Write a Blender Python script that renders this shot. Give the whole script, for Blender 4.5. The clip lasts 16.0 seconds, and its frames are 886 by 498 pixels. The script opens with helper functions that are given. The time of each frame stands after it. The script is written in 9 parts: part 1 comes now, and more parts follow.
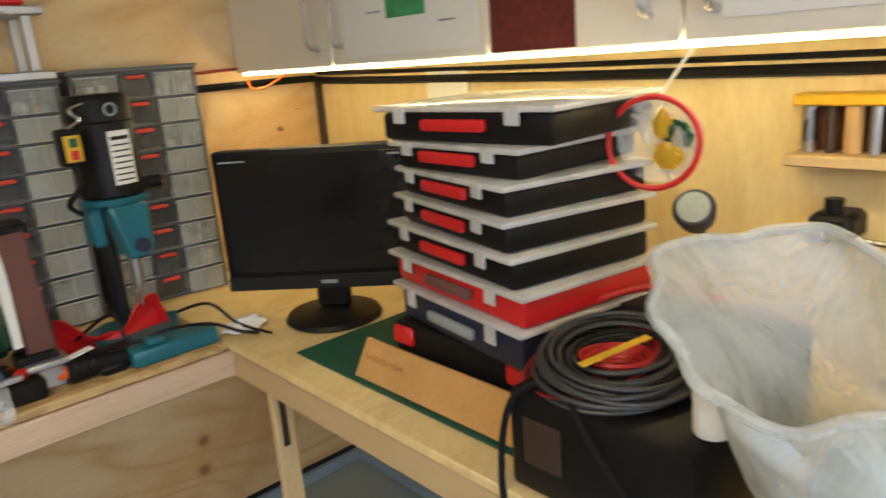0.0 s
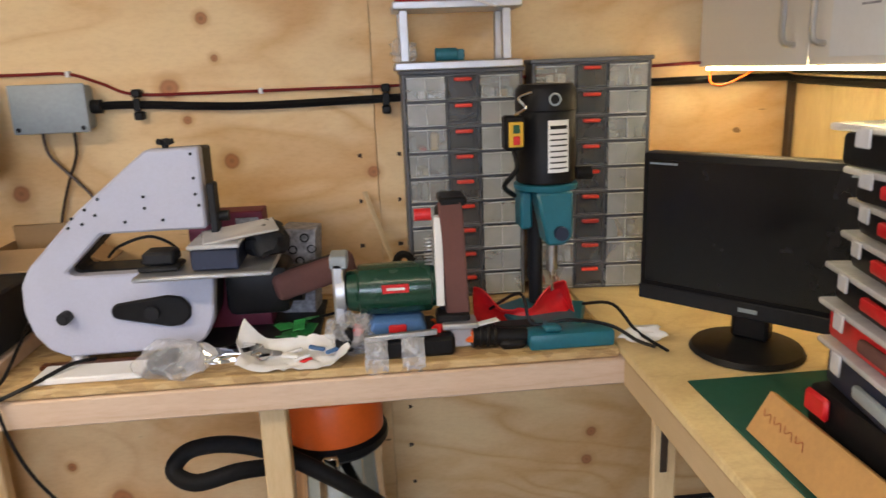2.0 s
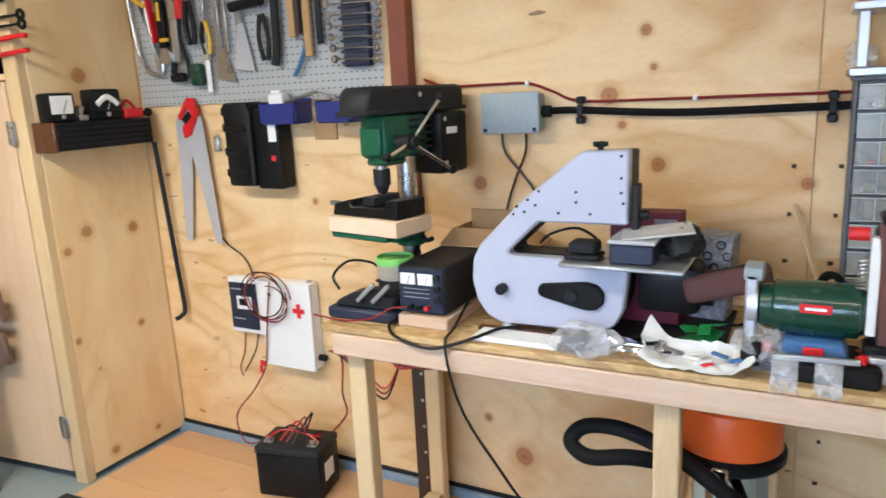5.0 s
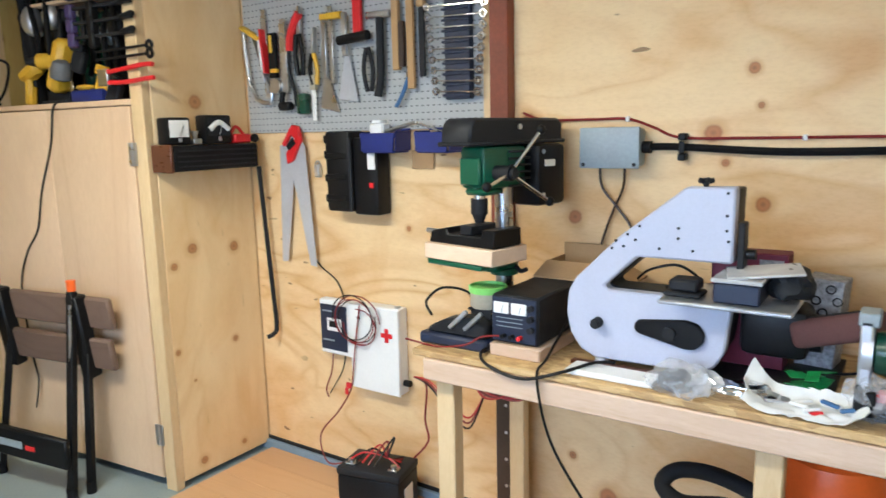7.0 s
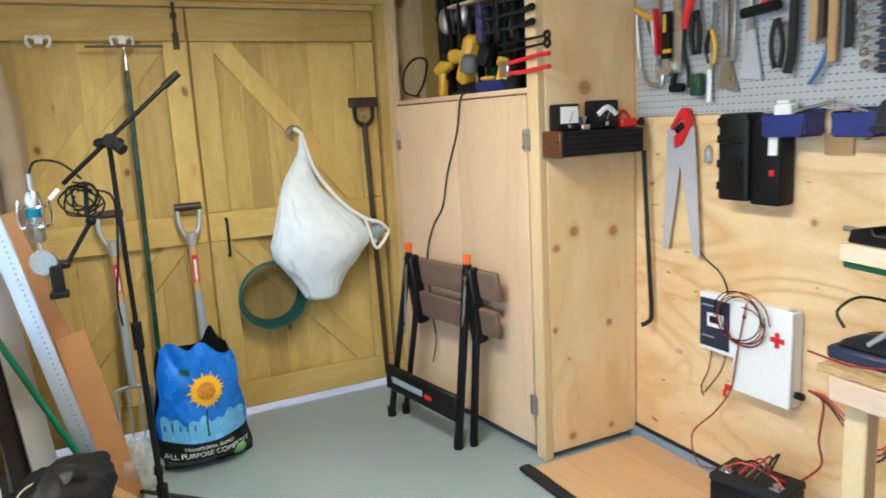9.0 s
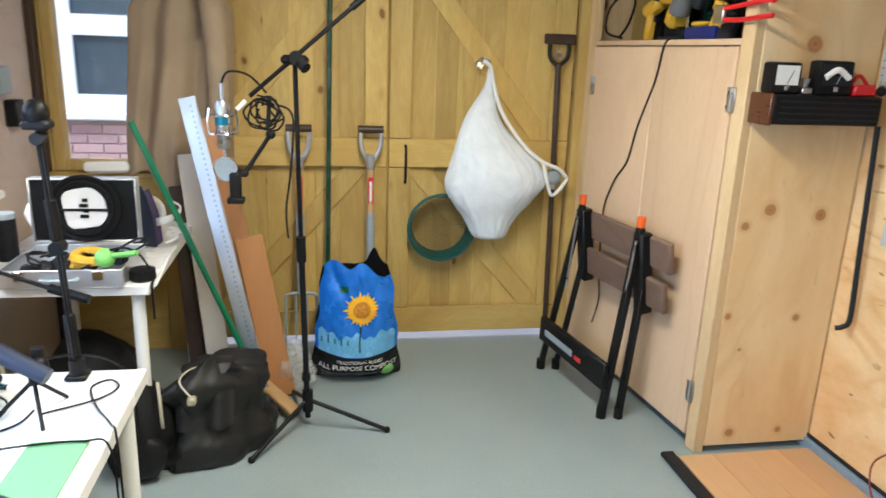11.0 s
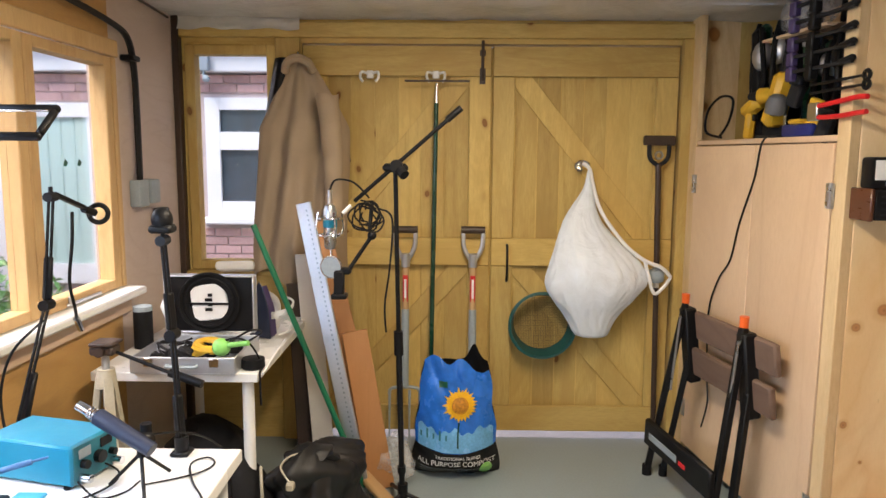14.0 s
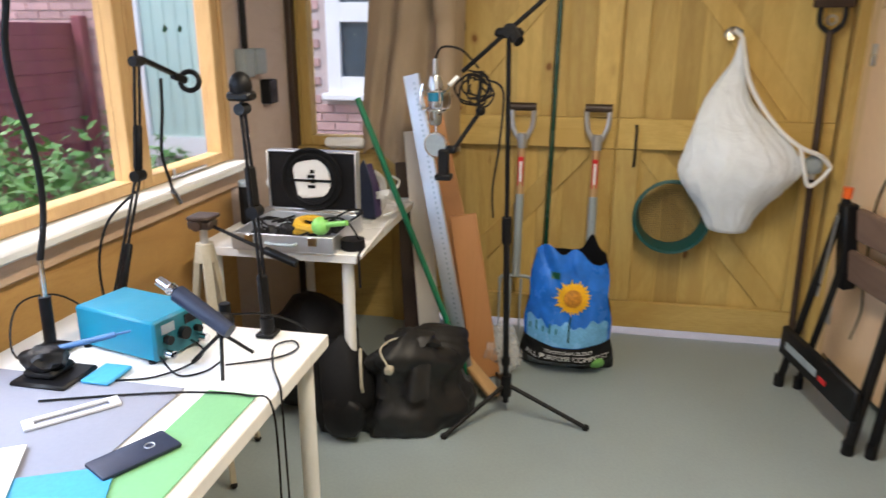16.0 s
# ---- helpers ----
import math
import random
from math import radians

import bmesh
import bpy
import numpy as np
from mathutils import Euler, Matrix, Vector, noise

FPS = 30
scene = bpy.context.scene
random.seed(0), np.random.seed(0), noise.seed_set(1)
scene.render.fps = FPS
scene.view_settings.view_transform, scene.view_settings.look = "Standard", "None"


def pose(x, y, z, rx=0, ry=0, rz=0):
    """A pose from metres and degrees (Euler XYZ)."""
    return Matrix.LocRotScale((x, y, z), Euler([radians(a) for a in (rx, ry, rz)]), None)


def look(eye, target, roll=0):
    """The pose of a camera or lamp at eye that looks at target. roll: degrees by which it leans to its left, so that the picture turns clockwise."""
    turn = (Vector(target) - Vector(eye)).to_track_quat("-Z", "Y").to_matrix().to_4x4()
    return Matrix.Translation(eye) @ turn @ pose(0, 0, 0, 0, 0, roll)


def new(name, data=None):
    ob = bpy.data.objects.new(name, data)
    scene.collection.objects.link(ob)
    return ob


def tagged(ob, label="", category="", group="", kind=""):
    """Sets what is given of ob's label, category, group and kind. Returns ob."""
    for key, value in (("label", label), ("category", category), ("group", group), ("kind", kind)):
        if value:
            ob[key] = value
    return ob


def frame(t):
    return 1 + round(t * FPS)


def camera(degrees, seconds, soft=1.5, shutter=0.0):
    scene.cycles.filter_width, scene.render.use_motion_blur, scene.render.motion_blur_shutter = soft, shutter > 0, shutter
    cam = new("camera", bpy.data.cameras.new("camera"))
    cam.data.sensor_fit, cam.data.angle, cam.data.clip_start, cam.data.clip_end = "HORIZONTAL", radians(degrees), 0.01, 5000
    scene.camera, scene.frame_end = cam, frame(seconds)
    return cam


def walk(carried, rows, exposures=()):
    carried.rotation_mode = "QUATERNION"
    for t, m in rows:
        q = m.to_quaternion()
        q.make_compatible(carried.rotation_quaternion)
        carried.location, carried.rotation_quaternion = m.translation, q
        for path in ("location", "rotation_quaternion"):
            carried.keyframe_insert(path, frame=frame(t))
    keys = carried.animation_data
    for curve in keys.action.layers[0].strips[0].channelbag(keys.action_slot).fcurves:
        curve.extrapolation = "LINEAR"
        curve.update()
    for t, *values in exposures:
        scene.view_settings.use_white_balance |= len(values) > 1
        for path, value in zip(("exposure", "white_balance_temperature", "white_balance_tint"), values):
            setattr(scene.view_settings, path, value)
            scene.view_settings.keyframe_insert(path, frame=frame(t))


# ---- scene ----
# tuning
SKY, SUN, LEDPOWER, TUBES, DAYLIGHT = 0.15, 1.5, 16.0, (18.5, 2.6), 5.6
EXPOSURES = [(0.0, 1.04, 6750, 8), (1.5, 1.12, 6700, 16), (2.5, 1.3, 6350, 17), (3.5, 1.6, 5850, 13), (5.0, 1.68, 5600, 10), (9.0, 1.76, 5350, 4), (12.5, 1.6, 5800, 13), (14.5, 1.42, 6300, 17), (16.0, 1.3, 6000, 14)]
cam = camera(64.1, 16.0, 1.5, 0.5)
PATH = [
    (0, (0.237, 0.543, 1.454), (1.516, 1.986, 0.925), -4.4),
    (0.5, (0.218, 0.585, 1.458), (1.273, 2.195, 0.917), -2.8),
    (1, (0.202, 0.61, 1.462), (0.922, 2.405, 0.953), -2.7),
    (1.5, (0.28, 0.604, 1.467), (0.666, 2.513, 1.011), -2.5),
    (2, (0.354, 0.599, 1.471), (0.521, 2.529, 0.974), -2.2),
    (2.5, (0.381, 0.591, 1.475), (0.343, 2.528, 0.979), -2.4),
    (3, (0.389, 0.582, 1.481), (0.129, 2.503, 0.989), -2.4),
    (3.5, (0.399, 0.561, 1.485), (-0.057, 2.453, 1.026), -2.8),
    (4, (0.412, 0.545, 1.488), (-0.208, 2.387, 1.02), -3.0),
    (4.5, (0.388, 0.528, 1.486), (-0.398, 2.309, 1.026), -2.4),
    (5, (0.365, 0.505, 1.481), (-0.563, 2.222, 1.045), -2.9),
    (5.2, (0.353, 0.5, 1.481), (-0.601, 2.202, 1.042), -3.0),
    (7.3, (0.323, 0.456, 1.47), (-0.862, 2.035, 1.148), -1.2),
    (7.5, (0.317, 0.463, 1.486), (-0.958, 1.967, 1.147), -2.1),
    (8, (0.304, 0.418, 1.51), (-1.24, 1.643, 1.17), -1.5),
    (8.5, (0.29, 0.402, 1.504), (-1.35, 1.489, 1.147), -1.3),
    (9, (0.251, 0.439, 1.505), (-1.514, 1.309, 1.147), -3.0),
    (9.5, (0.158, 0.527, 1.517), (-1.641, 1.302, 1.113), -1.6),
    (10, (0.155, 0.551, 1.498), (-1.696, 1.194, 1.096), -1.0),
    (10.2, (0.14, 0.544, 1.504), (-1.722, 1.131, 1.068), 0.2),
    (12.3, (0.238, 0.726, 1.531), (-1.705, 0.758, 1.058), 0.9),
    (12.5, (0.241, 0.724, 1.532), (-1.709, 0.732, 1.092), 0.9),
    (13, (0.254, 0.737, 1.542), (-1.71, 0.731, 1.162), 0.5),
    (13.5, (0.266, 0.741, 1.547), (-1.709, 0.754, 1.229), 0.9),
    (14, (0.277, 0.736, 1.537), (-1.705, 0.716, 1.275), 0.4),
    (14.5, (0.283, 0.744, 1.532), (-1.699, 0.74, 1.265), -0.0),
    (15, (0.269, 0.77, 1.523), (-1.7, 0.712, 1.178), -1.2),
    (15.5, (0.184, 0.794, 1.504), (-1.738, 0.611, 0.98), -0.6),
    (16, (0.04, 0.79, 1.487), (-1.837, 0.421, 0.903), 0.2),
]
walk(cam, [(t, look(eye, target, roll)) for t, eye, target, roll in PATH], EXPOSURES)

# ---- world and light ----
world = bpy.data.worlds.new("world")
scene.world = world
world.use_nodes = True
wn = world.node_tree.nodes
sky = wn.new("ShaderNodeTexSky")
sky.sky_type, sky.sun_disc = "NISHITA", False
sky.sun_elevation, sky.sun_rotation = radians(48), radians(200)
sky.air_density, sky.dust_density = 1.0, 3.0
wn["Background"].inputs[1].default_value = SKY
world.node_tree.links.new(sky.outputs[0], wn["Background"].inputs[0])
sun = new("sun", bpy.data.lights.new("sun", "SUN"))
sun.data.energy, sun.data.angle, sun.data.color = SUN, radians(25), (1.0, 0.95, 0.88)
sun.matrix_world = look((6, -4, 10), (0, 0, 0))


# two workshop tubes under the ceiling, above the camera
for x, power in ((-1.45, TUBES[0]), (0.1, TUBES[1])):
    lamp = new("ceiling_tube", bpy.data.lights.new("ceiling_tube", "AREA"))
    lamp.data.shape, lamp.data.size, lamp.data.size_y = "RECTANGLE", 1.4, 0.10
    lamp.data.energy, lamp.data.color = power, (1.0, 0.84, 0.58)
    lamp.matrix_world = look((x, 0.85, 2.235), (x, 0.8502, 0.0))

# sky light entering by the two south windows beside the camera
for x in (-0.72, 0.22):
    lamp = new("window_daylight", bpy.data.lights.new("window_daylight", "AREA"))
    lamp.data.shape, lamp.data.size, lamp.data.size_y = "RECTANGLE", 0.80, 0.84
    lamp.data.energy, lamp.data.color = DAYLIGHT, (0.57, 0.75, 1.0)
    lamp.matrix_world = look((x, -0.665, 1.45), (x, 1.0, 0.45))


# ---- materials ----
def nodes_of(name):
    m = bpy.data.materials.new(name)
    m.use_nodes = True
    return m, m.node_tree.nodes, m.node_tree.links, m.node_tree.nodes["Principled BSDF"]


def rgba(c):
    return (c[0], c[1], c[2], 1.0)


def mix_of(n, l, fac, a, b, blend="MIX"):
    mx = n.new("ShaderNodeMix")
    mx.data_type, mx.blend_type = "RGBA", blend
    for sock, v in ((mx.inputs[0], fac), (mx.inputs[6], a), (mx.inputs[7], b)):
        if isinstance(v, (int, float)):
            sock.default_value = v
        elif isinstance(v, tuple):
            sock.default_value = rgba(v)
        else:
            l.new(v, sock)
    return mx.outputs[2]


def ramp_of(n, l, src, *stops):
    r = n.new("ShaderNodeValToRGB")
    while len(r.color_ramp.elements) < len(stops):
        r.color_ramp.elements.new(0.5)
    for e, (p, c) in zip(r.color_ramp.elements, stops):
        e.position, e.color = p, rgba(c if isinstance(c, tuple) else (c, c, c))
    l.new(src, r.inputs[0])
    return r.outputs[0]


def coords(n, l, scale=(1, 1, 1), shift=True):
    tc, mp = n.new("ShaderNodeTexCoord"), n.new("ShaderNodeMapping")
    mp.inputs["Scale"].default_value = scale
    l.new(tc.outputs["Object"], mp.inputs["Vector"])
    if shift:
        info, ml = n.new("ShaderNodeObjectInfo"), n.new("ShaderNodeMath")
        ml.operation = "MULTIPLY"
        ml.inputs[1].default_value = 37.0
        l.new(info.outputs["Random"], ml.inputs[0])
        l.new(ml.outputs[0], mp.inputs["Location"])
    return mp.outputs[0]


def noise_of(n, l, vec, scale, detail=4, rough=0.6, distort=0.0):
    t = n.new("ShaderNodeTexNoise")
    t.inputs["Scale"].default_value, t.inputs["Detail"].default_value = scale, detail
    t.inputs["Roughness"].default_value, t.inputs["Distortion"].default_value = rough, distort
    l.new(vec, t.inputs["Vector"])
    return t.outputs["Fac"]


def bump_of(n, l, p, height, strength, dist=0.002):
    b = n.new("ShaderNodeBump")
    b.inputs["Strength"].default_value, b.inputs["Distance"].default_value = strength, dist
    l.new(height, b.inputs["Height"])
    l.new(b.outputs[0], p.inputs["Normal"])


def plain(name, c, rough=0.5, metal=0.0, var=0.14, scale=7.0, bump=0.12, fine=90.0, glow=0.0, clear=0.0, alpha=1.0, coat=0.0):
    """A surface of one colour with stains, wear and fine relief at two scales."""
    m, n, l, p = nodes_of(name)
    v = coords(n, l)
    big, small = noise_of(n, l, v, scale), noise_of(n, l, v, fine, 3)
    dark, lite = tuple(x * (1 - var) for x in c), tuple(min(1, x * (1 + var)) for x in c)
    col = ramp_of(n, l, big, (0.3, dark), (0.7, lite))
    col = mix_of(n, l, 0.35, col, ramp_of(n, l, small, (0.35, dark), (0.65, lite)))
    l.new(col, p.inputs["Base Color"])
    l.new(ramp_of(n, l, big, (0.3, max(0.03, rough - 0.08)), (0.7, min(1, rough + 0.1))), p.inputs["Roughness"])
    p.inputs["Metallic"].default_value, p.inputs["Transmission Weight"].default_value = metal, clear
    p.inputs["Alpha"].default_value, p.inputs["Coat Weight"].default_value = alpha, coat
    if glow:
        p.inputs["Emission Color"].default_value, p.inputs["Emission Strength"].default_value = rgba(c), glow
    if bump:
        bump_of(n, l, p, small, bump)
    return m


def wood(name, lite, dark, grain=(1, 1, 1), knots=1.6, knot_size=0.075, rough=0.6, rings=9.0, contrast=1.0, knot_col=(0.30, 0.12, 0.04), vary=0.16, blotch=(0.46, 0.68, 0.75)):
    """Timber or plywood: figure and pores along the grain, with brown knots. grain holds the scale per axis, small along the fibres."""
    m, n, l, p = nodes_of(name)
    v = coords(n, l, grain)
    fig = noise_of(n, l, v, rings * 0.22, 3, 0.5, 0.9)
    wave = n.new("ShaderNodeMath")
    wave.operation = "MULTIPLY"
    wave.inputs[1].default_value = rings
    l.new(fig, wave.inputs[0])
    frac = n.new("ShaderNodeMath")
    frac.operation = "PINGPONG"
    frac.inputs[1].default_value = 1.0
    l.new(wave.outputs[0], frac.inputs[0])
    mid = tuple(a * 0.6 + b * 0.4 for a, b in zip(lite, dark))
    col = ramp_of(n, l, frac.outputs[0], (0.0, mid), (0.45, lite), (0.9, tuple(a + (b - a) * 0.55 * contrast for a, b in zip(lite, dark))), (1.0, dark))
    pores = noise_of(n, l, coords(n, l, tuple(g * 6 for g in grain)), 14, 4, 0.7)
    col = mix_of(n, l, 0.55, col, ramp_of(n, l, pores, (0.32, tuple(a * 0.35 + b * 0.65 for a, b in zip(lite, dark))), (0.58, lite)))
    blot = noise_of(n, l, coords(n, l, tuple(0.4 + 0.6 * g for g in grain)), 3.2, 5, 0.7, 0.6)
    col = mix_of(n, l, ramp_of(n, l, blot, (blotch[0], 0.0), (blotch[1], blotch[2])), col, mix_of(n, l, 0.8, col, tuple(a * 0.35 + b * 0.65 for a, b in zip(lite, dark))))
    tone = noise_of(n, l, coords(n, l), 1.1, 2)
    col = mix_of(n, l, ramp_of(n, l, tone, (0.35, 0.0), (0.75, 0.55)), col, mix_of(n, l, 0.7, col, mid))
    if knots:
        vo = n.new("ShaderNodeTexVoronoi")
        vo.inputs["Scale"].default_value = knots
        kv = coords(n, l, tuple(0.55 + 0.45 * min(1, g) for g in grain))
        wob = n.new("ShaderNodeVectorMath")
        wob.operation = "MULTIPLY_ADD"
        wob.inputs[1].default_value = (1, 1, 1)
        nz = n.new("ShaderNodeTexNoise")
        nz.inputs["Scale"].default_value = 9
        l.new(kv, nz.inputs["Vector"])
        sc = n.new("ShaderNodeVectorMath")
        sc.operation = "SCALE"
        sc.inputs[3].default_value = 0.03
        l.new(nz.outputs["Color"], sc.inputs[0])
        l.new(kv, wob.inputs[0])
        l.new(sc.outputs[0], wob.inputs[2])
        l.new(wob.outputs[0], vo.inputs["Vector"])
        d, k = vo.outputs["Distance"], knot_size
        halo = tuple(a * 0.55 + b * 0.45 for a, b in zip(mid, knot_col))
        near = ramp_of(n, l, d, (0.0, tuple(x * 0.6 for x in knot_col)), (k * 0.35, knot_col), (k * 0.9, tuple(x * 0.8 for x in knot_col)), (k * 1.15, halo), (k * 2.2, mid))
        col = mix_of(n, l, ramp_of(n, l, d, (k * 1.0, 1.0), (k * 2.4, 0.0)), col, near)
    each = n.new("ShaderNodeObjectInfo")
    col = mix_of(n, l, 1.0, col, ramp_of(n, l, each.outputs["Random"], (0.0, (1 - vary, 0.98 - vary, 0.96 - vary)), (0.5, (0.97, 0.97, 0.97)), (1.0, (1.0 + 0.5 * vary, 1.0 + 0.5 * vary, 0.98 + 0.5 * vary))), "MULTIPLY")
    l.new(col, p.inputs["Base Color"])
    l.new(ramp_of(n, l, pores, (0.3, rough - 0.12), (0.7, min(1, rough + 0.12))), p.inputs["Roughness"])
    bump_of(n, l, p, pores, 0.25, 0.0015)
    return m


def maths(n, l, op, a, b=0.0):
    q = n.new("ShaderNodeMath")
    q.operation = op
    for k, v in ((0, a), (1, b)):
        if isinstance(v, (int, float)):
            q.inputs[k].default_value = v
        else:
            l.new(v, q.inputs[k])
    return q.outputs[0]


def ply(name, lite, dark, amber, grain, knots, flat, knot_col=(0.34, 0.12, 0.035), rough=0.6, bands=13.0, flecks=0.5):
    """Rotary-cut plywood: broad cathedral figure, amber clouds, short dark pitch marks and single knots.
    knots: (a, b, radius) along the two axes that flat names."""
    m, n, l, p = nodes_of(name)
    v = coords(n, l, grain)
    fig = noise_of(n, l, v, 2.4, 2, 0.42, 1.3)
    band = maths(n, l, "PINGPONG", maths(n, l, "MULTIPLY", fig, bands), 1.0)
    where = ramp_of(n, l, noise_of(n, l, coords(n, l), 1.6, 2), (0.36, 0.25), (0.58, 1.0))
    line = maths(n, l, "MULTIPLY", ramp_of(n, l, band, (0.0, 0.0), (0.5, 0.15), (0.86, 0.72), (1.0, 1.0)), where)
    mid = tuple(a * 0.5 + b * 0.5 for a, b in zip(lite, dark))
    col = mix_of(n, l, line, lite, tuple(a * 0.45 + b * 0.55 for a, b in zip(mid, amber)))
    cloud = noise_of(n, l, coords(n, l, tuple(0.5 + 0.5 * g for g in grain)), 1.9, 4, 0.6, 0.8)
    col = mix_of(n, l, ramp_of(n, l, cloud, (0.44, 0.0), (0.68, 0.9)), col, amber)
    pale = noise_of(n, l, coords(n, l, grain), 2.6, 3, 0.55)
    col = mix_of(n, l, ramp_of(n, l, pale, (0.52, 0.0), (0.75, 0.5)), col, tuple(min(1.0, x * 1.12 + 0.03) for x in lite))
    pores = noise_of(n, l, coords(n, l, tuple(g * 7 for g in grain)), 14, 4, 0.7)
    col = mix_of(n, l, 0.11, col, ramp_of(n, l, pores, (0.34, dark), (0.56, lite)))
    dash = noise_of(n, l, coords(n, l, tuple(g * 2.4 for g in grain)), 13, 1, 0.4)
    zone = noise_of(n, l, coords(n, l), 2.3, 1)
    col = mix_of(n, l, maths(n, l, "MULTIPLY", ramp_of(n, l, dash, (0.735, 0.0), (0.76, 0.9)), ramp_of(n, l, zone, (0.5, 0.0), (0.6, flecks * 1.6))), col, tuple(x * 0.32 for x in knot_col))
    base = n.new("ShaderNodeTexCoord").outputs["Object"]
    wob = n.new("ShaderNodeTexNoise")
    wob.inputs["Scale"].default_value = 17
    l.new(base, wob.inputs["Vector"])
    near = None
    for a, b, r in knots:
        c, k = [], [a, b]
        for f in flat:
            c.append(k.pop(0) if f else 0.0)
        sub, mul, ln = (n.new("ShaderNodeVectorMath") for _ in range(3))
        sub.operation, mul.operation, ln.operation = "SUBTRACT", "MULTIPLY", "LENGTH"
        sub.inputs[1].default_value = c
        mul.inputs[1].default_value = tuple(f / r for f in flat)
        l.new(base, sub.inputs[0])
        l.new(sub.outputs[0], mul.inputs[0])
        l.new(mul.outputs[0], ln.inputs[0])
        d = ln.outputs["Value"]
        near = d if near is None else maths(n, l, "MINIMUM", near, d)
    if near is not None:
        d = maths(n, l, "MULTIPLY", maths(n, l, "ADD", near, maths(n, l, "MULTIPLY", wob.outputs["Fac"], 0.7)), 0.25)
        heart = ramp_of(n, l, d, (0.10, tuple(x * 0.75 for x in knot_col)), (0.2, tuple(x * 1.25 for x in knot_col)), (0.31, knot_col), (0.36, tuple(a * 0.6 + b * 0.4 for a, b in zip(amber, knot_col))))
        col = mix_of(n, l, ramp_of(n, l, d, (0.28, 0.9), (0.35, 0.5), (0.60, 0.0)), col, heart)
    each = n.new("ShaderNodeObjectInfo")
    col = mix_of(n, l, 1.0, col, ramp_of(n, l, each.outputs["Random"], (0.0, (0.93, 0.92, 0.91)), (1.0, (1.03, 1.03, 1.03))), "MULTIPLY")
    l.new(col, p.inputs["Base Color"])
    l.new(ramp_of(n, l, pores, (0.3, rough - 0.12), (0.7, min(1, rough + 0.12))), p.inputs["Roughness"])
    bump_of(n, l, p, pores, 0.22, 0.0012)
    return m


def osb(name):
    m, n, l, p = nodes_of(name)
    vo = n.new("ShaderNodeTexVoronoi")
    vo.inputs["Scale"].default_value = 1.0
    l.new(coords(n, l, (28, 60, 60)), vo.inputs["Vector"])
    sep = n.new("ShaderNodeSeparateColor")
    l.new(vo.outputs["Color"], sep.inputs[0])
    col = ramp_of(n, l, sep.outputs[0], (0.0, (0.33, 0.19, 0.07)), (0.5, (0.56, 0.37, 0.15)), (1.0, (0.68, 0.49, 0.24)))
    fine = noise_of(n, l, coords(n, l, (8, 60, 60)), 3)
    col = mix_of(n, l, 0.4, col, ramp_of(n, l, fine, (0.3, (0.3, 0.18, 0.08)), (0.7, (0.7, 0.5, 0.25))))
    l.new(col, p.inputs["Base Color"])
    p.inputs["Roughness"].default_value = 0.7
    bump_of(n, l, p, sep.outputs[0], 0.4, 0.002)
    return m


def glass(name, c=(1, 1, 1), rough=0.02):
    m, n, l, p = nodes_of(name)
    p.inputs["Base Color"].default_value = rgba(c)
    p.inputs["Transmission Weight"].default_value, p.inputs["IOR"].default_value = 1.0, 1.3
    v = coords(n, l)
    l.new(ramp_of(n, l, noise_of(n, l, v, 5), (0.4, rough), (0.7, rough + 0.05)), p.inputs["Roughness"])
    return m


def film(name, c, see=0.5, rough=0.3, wrinkle=0.5, scale=14.0):
    """Thin plastic sheeting: part clear, part milky, creased."""
    m, n, l, p = nodes_of(name)
    v = coords(n, l)
    crease = noise_of(n, l, v, scale, 5, 0.65, 1.2)
    p.inputs["Base Color"].default_value = rgba(c)
    p.inputs["Roughness"].default_value = rough
    l.new(ramp_of(n, l, crease, (0.35, 1 - see), (0.7, min(1, 1.25 - see))), p.inputs["Alpha"])
    bump_of(n, l, p, crease, wrinkle, 0.01)
    return m


def brick_skin(name, c):
    m, n, l, p = nodes_of(name)
    info = n.new("ShaderNodeObjectInfo")
    geo = n.new("ShaderNodeNewGeometry")
    add = n.new("ShaderNodeMath")
    add.operation = "ADD"
    l.new(info.outputs["Random"], add.inputs[0])
    l.new(geo.outputs["Random Per Island"], add.inputs[1])
    fr = n.new("ShaderNodeMath")
    fr.operation = "FRACT"
    l.new(add.outputs[0], fr.inputs[0])
    col = ramp_of(n, l, fr.outputs[0], (0.0, tuple(x * 0.72 for x in c)), (0.6, c), (1.0, tuple(min(1, x * 1.3) for x in c)))
    g = noise_of(n, l, coords(n, l), 40)
    col = mix_of(n, l, 0.3, col, ramp_of(n, l, g, (0.3, tuple(x * 0.6 for x in c)), (0.7, tuple(min(1, x * 1.3) for x in c))))
    l.new(col, p.inputs["Base Color"])
    p.inputs["Roughness"].default_value = 0.9
    bump_of(n, l, p, g, 0.5, 0.004)
    return m


